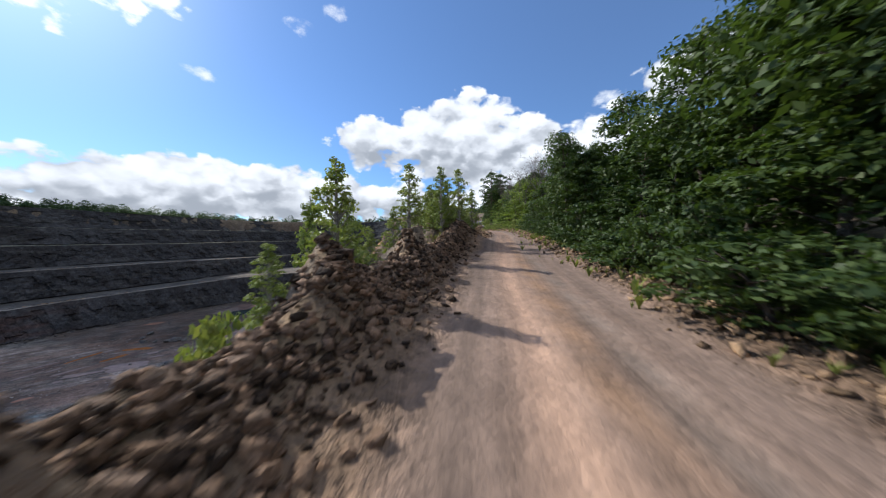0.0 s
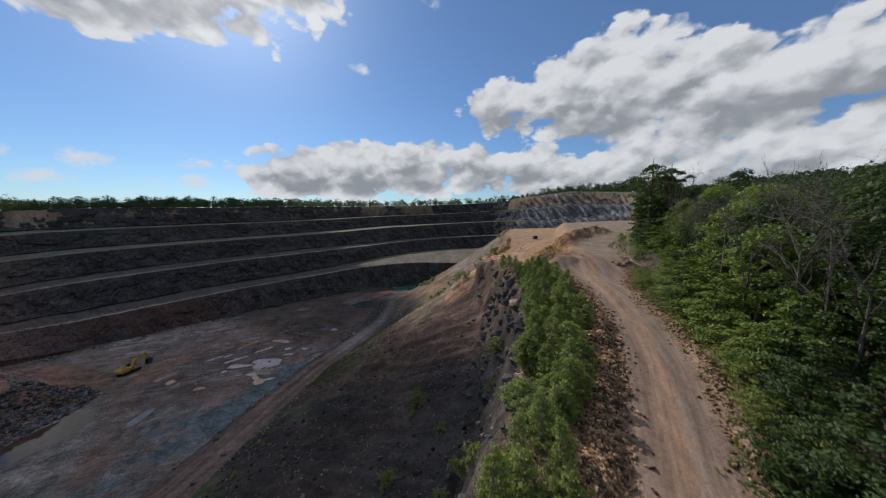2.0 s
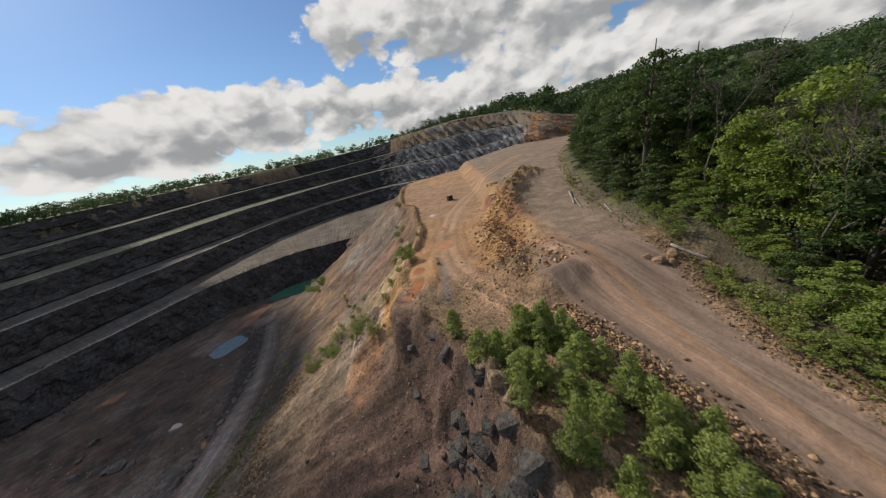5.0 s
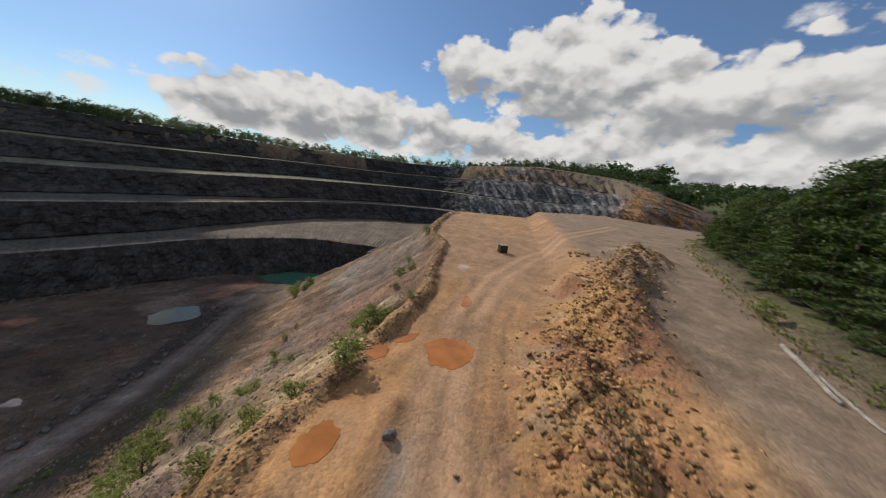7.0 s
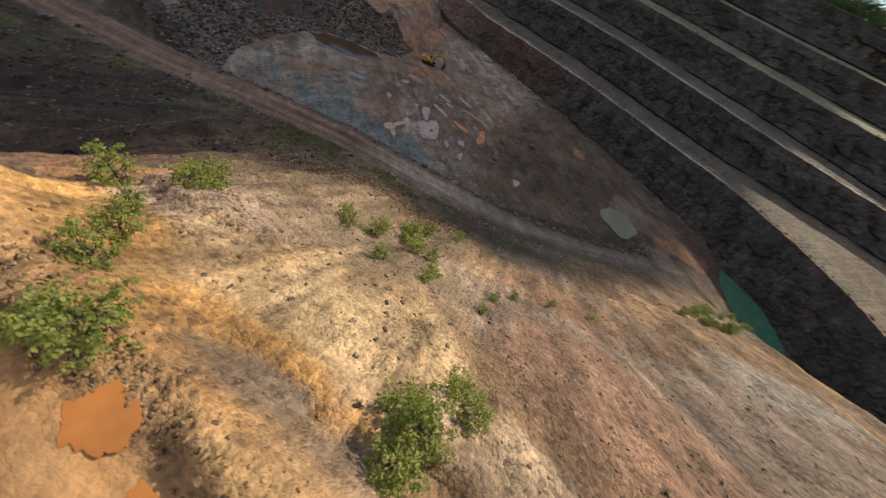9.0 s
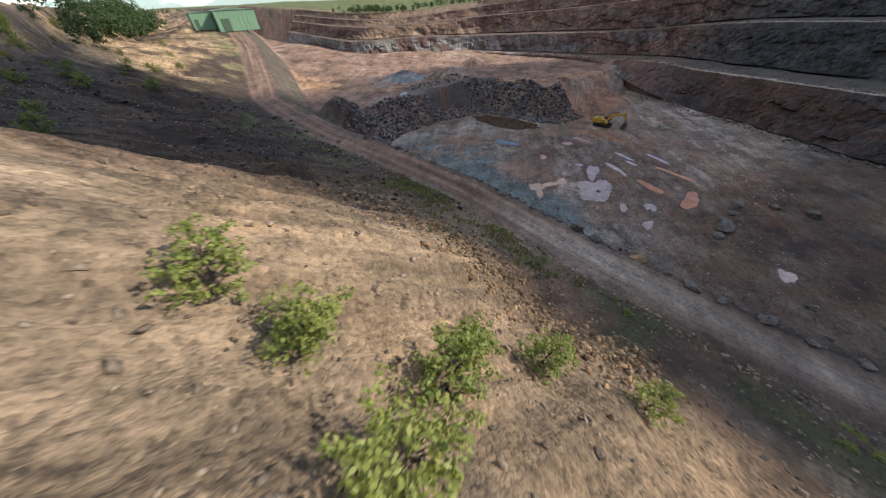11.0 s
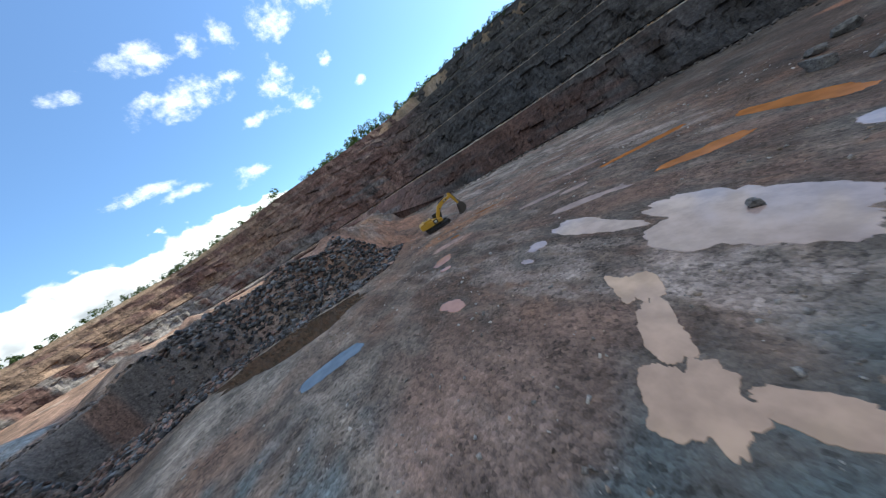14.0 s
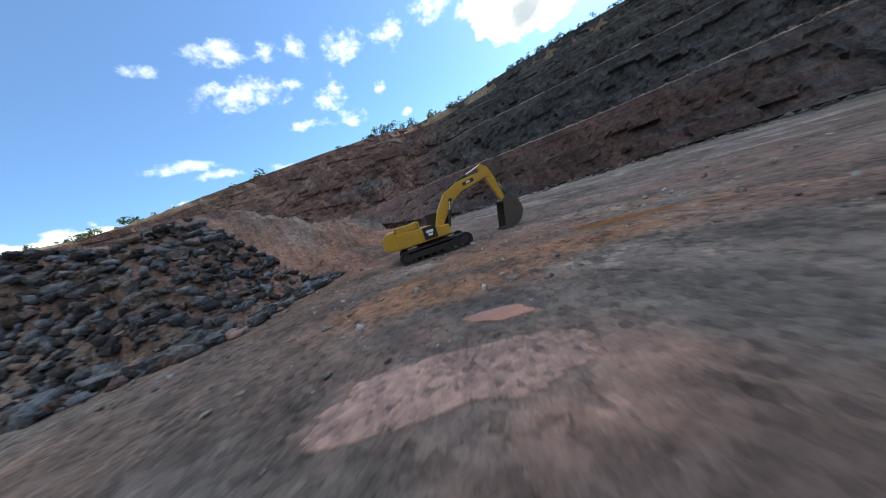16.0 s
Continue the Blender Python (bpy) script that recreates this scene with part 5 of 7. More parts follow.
def leaves(rng, centres, radii, per, size, flat=0.8, long=1.5):
    """Folded kite-shaped leaves over the shells of many clumps; returns verts and quads."""
    n = len(centres) * per
    c = np.repeat(np.asarray(centres, float), per, 0)
    r = np.repeat(np.asarray(radii, float), per)
    d = unit(rng, n)
    d[:, 2] = np.abs(d[:, 2]) * 0.9 - 0.25 * (rng.random(n) < 0.4)
    p = c + d * (r * (0.55 + 0.5 * rng.random(n)))[:, None] * np.array([1, 1, flat])
    nrm = d * 0.7 + unit(rng, n) * 0.75 + np.array([0, 0, 0.45])
    nrm /= np.linalg.norm(nrm, axis=1)[:, None]
    a = np.cross(nrm, unit(rng, n))
    a /= np.linalg.norm(a, axis=1)[:, None] + 1e-9
    b = np.cross(nrm, a)
    s = (size * (0.6 + 0.8 * rng.random(n)))[:, None]
    v = np.stack([p - a * s * long / 2, p + b * s * 0.42 + nrm * s * 0.12, p + a * s * long / 2, p - b * s * 0.42 + nrm * s * 0.12], 1).reshape(-1, 3)
    return v, np.arange(4 * n).reshape(-1, 4)


# dark and bright leaf colours stand in for shaded and sunlit foliage
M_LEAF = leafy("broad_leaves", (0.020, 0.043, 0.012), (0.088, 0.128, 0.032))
M_BRIGHT = leafy("sunlit_broad_leaves", (0.080, 0.132, 0.024), (0.265, 0.320, 0.066))
M_BIRCH = leafy("birch_leaves", (0.125, 0.172, 0.038), (0.295, 0.325, 0.098))
M_BUSH = leafy("shrub_leaves", (0.100, 0.150, 0.033), (0.285, 0.300, 0.088))
M_PINE = leafy("conifer_needles", (0.022, 0.050, 0.022), (0.045, 0.085, 0.035))
M_FARLEAF = leafy("distant_leaves", (0.028, 0.055, 0.019), (0.066, 0.100, 0.036))
M_GRASS = leafy("dry_grass", (0.115, 0.125, 0.050), (0.25, 0.215, 0.105))
M_BARK = rocky("bark", (0.115, 0.09, 0.07), scale=1.5, grit=8.0, bump=0.6, vary=0.5)
M_DEADBARK = rocky("dead_bark", (0.135, 0.112, 0.095), scale=1.5, grit=7.0, bump=0.4, vary=0.5)
M_PALEBARK = rocky("pale_bark", (0.36, 0.33, 0.29), scale=1.5, grit=7.0, bump=0.4, vary=0.5)


def limb_tree(rng, height, spread, low, clump_n, clump_r, per, size, bark, leaf, lean=0.3, spire=False):
    """Trunk with limbs and a crown of leaf clumps at and along the limbs; returns the two meshes."""
    bm = bmesh.new()
    bend = rng.normal(size=2) * lean
    spine = [(bend[0] * t * t, bend[1] * t * t, height * t * 0.93) for t in (0, 0.25, 0.5, 0.75, 1.0)]
    r0 = 0.018 * height + 0.03
    tube(bm, spine, [r0, r0 * 0.85, r0 * 0.62, r0 * 0.38, r0 * 0.12], 7)
    cen, rad = [], []
    wood = bmesh.new()
    for i in range(clump_n):
        t = low + (1 - low) * (i + rng.random()) / clump_n
        ang = i * 2.4 + rng.random() * 0.8
        prof = math.sin(math.pi * min(0.16 + 0.84 * (t - low) / (1 - low), 1.0) ** 0.75) ** 0.6
        if spire:
            prof = (1.0 - (t - low) / (1 - low)) ** 0.75 * (0.55 + 0.45 * min((t - low) * 6, 1.0)) + 0.06
        out = spread * prof * (0.35 + 0.75 * rng.random())
        base = Vector((bend[0] * t * t, bend[1] * t * t, height * t * 0.82))
        tip = base + Vector((math.cos(ang) * out, math.sin(ang) * out, 0.22 * out + rng.normal() * 0.2 + 0.05 * height))
        if i % 2 == 0 and out > 0.25:
            tube(wood, [base, base.lerp(tip, 0.55) + Vector((0, 0, 0.1 * out)), tip], [r0 * 0.30, r0 * 0.18, r0 * 0.06], 5)
        cen.append(tuple(tip))
        rad.append(clump_r * (0.65 + 0.7 * rng.random()))
        if out > spread * 0.5:
            cen.append(tuple(base.lerp(tip, 0.62)))
            rad.append(clump_r * (0.5 + 0.5 * rng.random()))
    v, f = leaves(rng, cen, rad, per, size)
    return mesh_of("trunk", bm, bark, True), mesh_np("crown", v, f, leaf), mesh_of("branching", wood, bark, True)


def bough_tree(rng, height, spread, low, boughs, per, size, bark, leaf, lean=0.4):
    """A broadleaved tree whose foliage lies in flat, drooping layers along its boughs, with dark gaps between them."""
    bm, wood = bmesh.new(), bmesh.new()
    bend = rng.normal(size=2) * lean

    def spine(t):
        return Vector((bend[0] * t * t + 0.12 * math.sin(5 * t), bend[1] * t * t, height * 0.96 * t))

    r0 = 0.016 * height + 0.04
    tube(bm, [spine(t) for t in (0, 0.2, 0.4, 0.6, 0.8, 1.0)], [r0, r0 * 0.85, r0 * 0.7, r0 * 0.5, r0 * 0.3, r0 * 0.08], 7)
    vs, fs, count = [], [], 0
    for i in range(boughs):
        t = low + (0.985 - low) * (i + 0.7 * rng.random()) / boughs
        u = (t - low) / (1 - low)
        prof = (0.62 + 0.38 * math.sin(math.pi * min(u * 1.1 + 0.15, 1.0))) * math.sqrt(max(1.0 - (0.97 * u) ** 3, 0.08))
        length = spread * prof * (0.62 + 0.62 * rng.random())
        ang = i * 2.4 + rng.random() * 0.9
        way = Vector((math.cos(ang), math.sin(ang), 0))
        rise = (0.10 + 0.55 * u + 0.12 * rng.normal()) * length
        root = spine(max(t - 0.05, 0.02))
        pts = [root, root + way * length * 0.5 + Vector((0, 0, rise * 0.75)), root + way * length + Vector((0, 0, rise - 0.10 * length))]
        tube(wood, pts, [r0 * 0.32 * (1 - 0.6 * u), r0 * 0.18, r0 * 0.05], 5)
        n = max(int(per * (0.35 + 0.65 * length / spread)), 12)
        q = 0.22 + 0.86 * rng.random(n) ** 0.75
        side = Vector((-way.y, way.x, 0))
        half = length * (0.16 + 0.26 * np.sin(np.pi * np.clip(q, 0, 1) ** 0.8))
        off = rng.normal(size=n) * 0.55 * half
        reach = np.array([tuple(way)]) * (q * length)[:, None] + np.array([tuple(side)]) * off[:, None]
        zz = np.interp(q, [0, 0.5, 1.1], [0, rise * 0.75, rise - 0.14 * length]) - 0.5 * (off / (half + 0.05)) ** 2 * 0.28 * half + rng.normal(size=n) * 0.055 * length * 0.6
        p = np.array([tuple(root)]) + reach + np.column_stack([np.zeros(n), np.zeros(n), zz])
        nrm = unit(rng, n) * 0.62 + np.array([tuple(way * 0.35 + Vector((0, 0, 0.8)))])
        nrm /= np.linalg.norm(nrm, axis=1)[:, None]
        a = np.cross(nrm, unit(rng, n))
        a /= np.linalg.norm(a, axis=1)[:, None] + 1e-9
        b = np.cross(nrm, a)
        s = (size * (0.6 + 0.8 * rng.random(n)))[:, None]
        vs.append(np.stack([p - a * s * 0.75, p + b * s * 0.42 + nrm * s * 0.12, p + a * s * 0.75, p - b * s * 0.42 + nrm * s * 0.12], 1).reshape(-1, 3))
        count += n
    return mesh_of("trunk", bm, bark, True), mesh_np("crown", np.vstack(vs), np.arange(4 * count).reshape(-1, 4), leaf), mesh_of("branching", wood, bark, True)


def tree_thing(name, label, category, meshes, at, group):
    ob = thing(name, label, category, at, group)
    part("trunk", meshes[0], None, ob)
    part("crown", meshes[1], None, ob)
    tagged(part("branching", meshes[2], None, ob), kind="stuff")
    return ob


rng = np.random.default_rng(7)
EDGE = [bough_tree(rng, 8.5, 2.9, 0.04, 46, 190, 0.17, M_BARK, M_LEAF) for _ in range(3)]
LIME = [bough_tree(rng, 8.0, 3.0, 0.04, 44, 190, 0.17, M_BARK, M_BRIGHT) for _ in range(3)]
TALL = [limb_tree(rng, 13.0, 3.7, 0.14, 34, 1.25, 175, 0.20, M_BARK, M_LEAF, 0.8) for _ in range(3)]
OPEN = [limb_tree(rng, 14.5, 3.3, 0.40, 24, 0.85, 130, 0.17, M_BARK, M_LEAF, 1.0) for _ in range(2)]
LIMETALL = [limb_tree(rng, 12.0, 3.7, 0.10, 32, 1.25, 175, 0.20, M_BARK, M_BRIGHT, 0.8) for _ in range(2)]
BERM_BIRCH = [limb_tree(rng, 4.2, 1.55, 0.03, 84, 0.30, 30, 0.125, M_PALEBARK, M_BIRCH, 0.5, k > 1) for k in range(4)]
BIRCH = [limb_tree(rng, 4.4, 1.05, 0.06, 110, 0.20, 26, 0.075, M_PALEBARK, M_BIRCH, 0.2, True) for _ in range(4)]
# shrub copy in the dark leaves, standing in for the shaded verge
EDGE_BUSH = [limb_tree(rng, 1.9, 1.2, 0.04, 46, 0.24, 27, 0.095, M_BARK, M_LEAF, 0.3) for _ in range(3)]
BUSH = [limb_tree(rng, 1.8, 1.15, 0.04, 46, 0.22, 25, 0.085, M_BARK, M_BUSH, 0.3) for _ in range(4)]


def conifer(rng, height):
    bm = bmesh.new()
    tube(bm, [(0, 0, 0), (0.05, 0, height * 0.5), (0, 0, height)], [0.16, 0.1, 0.02], 7)
    wood = bmesh.new()
    cen, rad = [], []
    for i in range(64):
        t = 0.12 + 0.88 * i / 64
        ang, out = i * 2.4, (1 - t) * 2.1 + 0.15
        for q in (0.45, 0.95):
            cen.append((math.cos(ang) * out * q, math.sin(ang) * out * q, height * t + 0.12 * out * q - 0.1))
            rad.append(0.26 + 0.22 * (1 - t))
        if i % 3 == 0:
            tube(wood, [(0, 0, height * t - 0.1), (math.cos(ang) * out, math.sin(ang) * out, height * t)], [0.035, 0.01], 4)
    v, f = leaves(rng, cen, rad, 30, 0.17, 0.7, 2.2)
    return mesh_of("trunk", bm, M_BARK, True), mesh_np("crown", v, f, M_PINE), mesh_of("branching", wood, M_BARK, True)


PINE = conifer(rng, 11.0)


def dead_mesh(rng, height):
    bm = bmesh.new()

    def grow(p, d, length, r, depth):
        q = p + d * length * 0.5 + Vector(rng.normal(size=3)) * 0.06 * length
        e = p + d * length
        tube(bm, [p, q, e], [r, r * 0.75, r * 0.45], 5)
        if depth:
            for _ in range(3 if depth > 2 else 4):
                w = (d * 0.75 + Vector(rng.normal(size=3)) * 0.55 + Vector((0, 0, 0.25))).normalized()
                grow(p + d * length * (0.45 + 0.55 * rng.random()), w, length * (0.45 + 0.2 * rng.random()), r * 0.5, depth - 1)

    grow(Vector((0, 0, 0)), Vector((0.05, 0.03, 1)).normalized(), height * 0.62, 0.11, 4)
    return mesh_of("dead_tree", bm, M_DEADBARK)


DEAD = [dead_mesh(rng, 12.5), dead_mesh(rng, 11)]


def stand(x, y, turn, s, sz=None, sink=0.12):
    return pose(x, y, gz(x, y) - sink, 0, 0, turn) @ Matrix.Diagonal((s, s, sz or s, 1))


PROTO = {}


def plant(kind, meshes, x, y, s, sz=None, label="", category="tree", group="", sink=0.12):
    """A tree or shrub: the first of a kind is built, the others are copies of it."""
    at = stand(x, y, random.uniform(0, 360), s, sz, sink)
    key = (kind, id(meshes), label)
    if key not in PROTO:
        ob = tree_thing(kind, label, category, meshes, at, group)
        PROTO[key] = ob
        return ob
    ob = copy_thing(PROTO[key], at)
    ob.matrix_basis = at
    return ob


# ---------------------------------------------------------------- excavator
M_YELLOW = plain("worn_yellow_paint", (0.48, 0.28, 0.030), 0.45, 0.0, 0.35, 1.2)
M_STEEL = plain("dark_track_steel", (0.055, 0.050, 0.047), 0.6, 0.6, 0.5, 3.0, 0.4)
M_BLACK = plain("black_paint", (0.018, 0.018, 0.019), 0.5, 0.0, 0.3, 2.0)
M_BUCKET = plain("scoured_bucket_steel", (0.10, 0.085, 0.072), 0.5, 0.5, 0.6, 2.0, 0.4)
M_CHROME = plain("chromed_rod", (0.55, 0.55, 0.56), 0.2, 1.0, 0.1, 4.0)
M_GLASS = plain("dark_cab_glass", (0.02, 0.025, 0.03), 0.08, 0.0, 0.05, 1.0)
M_WHITE = plain("white_paint", (0.75, 0.75, 0.72), 0.5, 0.0, 0.1, 2.0)


def stadium(r, half, z, n=10):
    pts = [(half + r * math.cos(a), z + r * math.sin(a)) for a in np.linspace(-math.pi / 2, math.pi / 2, n)]
    return pts + [(-half + r * math.cos(a), z + r * math.sin(a)) for a in np.linspace(math.pi / 2, 3 * math.pi / 2, n)]


def belt(y0, y1):
    bm = bmesh.new()
    o, i = stadium(0.50, 2.38, 0.52), stadium(0.42, 2.38, 0.52)
    vs = [[bm.verts.new((x, y, z)) for x, z in ring] for ring in (o, i) for y in (y0, y1)]
    n = len(o)
    for a, b in ((0, 1), (3, 2), (2, 0), (1, 3)):
        for k in range(n):
            j = (k + 1) % n
            bm.faces.new((vs[a][k], vs[a][j], vs[b][j], vs[b][k]))
    bmesh.ops.recalc_face_normals(bm, faces=bm.faces)
    return bm


def wheel(x, z, r, y0, y1, hub=True):
    bm = tube_bm([(x, y0, z), (x, y0 + 0.04, z), (x, y1 - 0.04, z), (x, y1, z)], [r * 0.86, r, r, r * 0.86], 18)
    if hub:
        tube(bm, [(x, y0 - 0.05, z), (x, y1 + 0.05, z)], [r * 0.4] * 2, 12)
    return bm


def thick_line(pts):
    """Outline of a bar through (x, z, thickness) points."""
    up, down = [], []
    for i, (x, z, t) in enumerate(pts):
        a, b = pts[max(i - 1, 0)], pts[min(i + 1, len(pts) - 1)]
        d = Vector((b[0] - a[0], b[1] - a[1])).normalized()
        up.append((x - d.y * t / 2, z + d.x * t / 2))
        down.append((x + d.y * t / 2, z - d.x * t / 2))
    return up + down[::-1]


def cylinder_part(parent, a, b, split, r, name="hydraulic_cylinder"):
    """A hydraulic ram from a to b: a black barrel and, as its sub-part, a chromed rod."""
    a, b = Vector(a), Vector(b)
    m = a.lerp(b, split)
    barrel = part(name, tube_bm([a, m], r, 12), M_BLACK, parent)
    part("rod", tube_bm([m - (b - a).normalized() * 0.02, b], r * 0.55, 10), M_CHROME, barrel, "chromed steel rod")
    return barrel


def excavator(x, y, heading):
    ex = thing("excavator", "yellow tracked excavator with black panels on the quarry floor", "excavator", pose(x, y, gz(x, y) - 0.03, 0, 0, heading) @ Matrix.Scale(0.95, 4))
    for side, (y0, y1) in ((1, (1.05, 1.80)), (-1, (-1.80, -1.05))):
        tr = part("track", belt(y0, y1), M_STEEL, ex, "muddy steel crawler track")
        ring = stadium(0.515, 2.38, 0.52, 14)
        total = 46
        for k in range(total):
            f = k / total * len(ring)
            p, q = ring[int(f) % len(ring)], ring[(int(f) + 1) % len(ring)]
            w = f - int(f)
            cx, cz = p[0] + (q[0] - p[0]) * w, p[1] + (q[1] - p[1]) * w
            ang = math.atan2(q[1] - p[1], q[0] - p[0])
            bm = bmesh.new()
            r = bmesh.ops.create_cube(bm, size=1.0)["verts"]
            for v in r:
                lx, lz = v.co.x * 0.10, v.co.z * 0.07
                v.co = Vector((cx + lx * math.cos(ang) - lz * math.sin(ang), (y0 + y1) / 2 + v.co.y * (y1 - y0 + 0.02), cz + lx * math.sin(ang) + lz * math.cos(ang)))
            part("track_shoe", bm, M_STEEL, tr)
        part("sprocket", wheel(-2.38, 0.52, 0.40, y0 + 0.1, y1 - 0.1), M_STEEL, tr)
        part("idler", wheel(2.38, 0.52, 0.40, y0 + 0.1, y1 - 0.1), M_STEEL, tr)
        for rx_ in np.linspace(-1.8, 1.8, 7):
            part("roller", wheel(float(rx_), 0.24, 0.13, y0 + 0.1, y1 - 0.1), M_STEEL, tr)
        part("track_frame", prism_bm([(-2.1, 0.34), (2.1, 0.34), (1.9, 0.78), (-1.9, 0.78)], y0 + 0.06, y1 - 0.06, 0.03), M_BLACK, tr)
    part("undercarriage", box_bm(-1.3, 1.3, -1.15, 1.15, 0.55, 1.05, 0.08), M_BLACK, ex)
    part("turntable", tube_bm([(0, 0, 1.0), (0, 0, 1.3)], 0.95, 28), M_STEEL, ex)
    body = part("body", prism_bm([(-2.7, 1.28), (1.55, 1.28), (1.55, 1.75), (0.3, 2.3), (-2.7, 2.55)], -1.52, 1.52, 0.06), M_YELLOW, ex)
    part("side_door", box_bm(-2.5, -0.75, -1.545, -1.50, 1.42, 2.30, 0.015), M_YELLOW, body)
    part("side_door", box_bm(-2.5, -0.75, 1.50, 1.545, 1.42, 2.40, 0.015), M_YELLOW, body)
    for ys in (-1.56, 1.56):
        lp = part("panel", box_bm(-0.62, 0.42, ys - 0.02, ys + 0.02, 1.40, 2.35, 0.01), M_BLACK, body, "black panel with a plain white mark")
        for k, wd in enumerate((0.55, 0.35)):
            part("mark", box_bm(-0.10 - wd / 2, -0.10 + wd / 2, ys - 0.028, ys + 0.028, 1.88 - 0.24 * k, 2.08 - 0.26 * k), M_WHITE, lp, "plain white bar")
    part("counterweight", prism_bm([(-3.75, 1.45), (-2.68, 1.25), (-2.68, 2.75), (-3.35, 2.75), (-3.8, 2.35)], -1.55, 1.55, 0.09), M_YELLOW, ex, "rounded yellow counterweight")
    hood = part("engine_hood", box_bm(-2.66, -0.7, -1.35, 1.35, 2.45, 2.95, 0.08), M_YELLOW, ex)
    part("exhaust", tube_bm([(-1.6, -0.7, 2.9), (-1.6, -0.7, 3.35), (-1.7, -0.7, 3.45)], 0.08, 10), M_BLACK, hood)
    part("vent", box_bm(-2.3, -1.2, -0.5, 0.5, 2.94, 2.99, 0.01), M_BLACK, hood)
    cab = part("cab", prism_bm([(0.05, 1.3), (1.75, 1.3), (1.85, 2.2), (1.45, 3.2), (0.05, 3.2)], 0.55, 1.5, 0.06), M_BLACK, ex, "black cab with dark windows")
    part("window", prism_bm([(0.2, 2.05), (0.95, 2.05), (0.95, 3.05), (0.2, 3.05)], 1.49, 1.515), M_GLASS, cab)
    part("window", prism_bm([(1.05, 1.7), (1.68, 1.7), (1.72, 2.2), (1.36, 3.05), (1.05, 3.05)], 1.49, 1.515), M_GLASS, cab)
    part("windscreen", prism_bm([(1.80, 1.75), (1.86, 2.2), (1.48, 3.1), (1.46, 3.05), (1.80, 2.2)], 0.62, 1.43), M_GLASS, cab)
    part("tank", box_bm(0.35, 1.5, -1.5, -0.7, 1.3, 2.05, 0.06), M_YELLOW, ex)
    for ys in (-1.4, 1.4):
        part("handrail", tube_bm([(-2.6, ys, 2.5), (-2.6, ys, 3.35), (-1.0, ys, 3.35), (-0.8, ys, 2.3)], 0.025, 6), M_BLACK, ex)
    boom = part("boom", prism_bm(thick_line([(0.75, 1.75, 0.50), (1.45, 2.9, 0.85), (2.35, 4.0, 0.98), (3.4, 4.55, 0.86), (5.95, 4.95, 0.52)]), -0.36, 0.36, 0.05), M_YELLOW, ex)
    for ys in (-0.37, 0.37):
        bp = part("panel", prism_bm([(3.75, 4.48), (4.75, 4.64), (4.71, 4.90), (3.71, 4.74)], ys - 0.012, ys + 0.012), M_BLACK, boom, "black panel with a plain white mark")
        part("mark", prism_bm([(4.05, 4.60), (4.40, 4.66), (4.38, 4.80), (4.03, 4.74)], ys - 0.018, ys + 0.018), M_WHITE, bp, "plain white bar")
    stick = part("stick", prism_bm(thick_line([(5.50, 5.70, 0.34), (5.85, 5.25, 0.68), (6.2, 4.3, 0.66), (6.75, 2.45, 0.36)]), -0.26, 0.26, 0.04), M_YELLOW, ex)
    for ys in (-0.52, 0.52):
        cylinder_part(ex, (1.65, ys, 1.75), (2.35, ys, 3.75), 0.62, 0.12)
        part("pin", tube_bm([(2.35, ys - 0.16, 3.75), (2.35, ys + 0.16, 3.75)], 0.13, 12), M_STEEL, ex)
    cylinder_part(ex, (2.55, 0.0, 4.72), (5.50, 0.0, 5.66), 0.60, 0.14)
    cylinder_part(ex, (6.25, 0.0, 5.20), (7.08, 0.0, 3.1), 0.62, 0.11)
    part("link", thick_bm := prism_bm(thick_line([(6.5, 3.35, 0.18), (7.1, 3.15, 0.18), (7.25, 2.5, 0.18)]), -0.2, 0.2, 0.02), M_BUCKET, stick)
    outer = [(6.45, 2.35), (7.05, 2.75), (7.75, 2.15), (7.95, 1.25), (7.55, 0.45), (6.75, 0.08), (6.05, 0.05)]
    inner = [(6.15, 0.14), (6.75, 0.20), (7.42, 0.55), (7.75, 1.25), (7.58, 2.05), (7.0, 2.55), (6.55, 2.2)]
    bucket = part("bucket", prism_bm(outer + inner, -0.85, 0.85, 0.0), M_BUCKET, ex, "scoured dark steel bucket")
    for ys in (-0.86, 0.82):
        part("bucket_side", prism_bm([(6.45, 2.3), (7.05, 2.7), (7.72, 2.12), (7.92, 1.25), (7.52, 0.47), (6.75, 0.1), (6.05, 0.06)], ys, ys + 0.04), M_BUCKET, bucket)
    for k in range(6):
        ys = -0.8 + 0.32 * k
        part("tooth", prism_bm([(6.15, 0.02), (6.15, 0.16), (5.80, 0.07)], ys - 0.06, ys + 0.06), M_STEEL, bucket)
    return ex


excavator(-122.2, 66.3, 106.0)


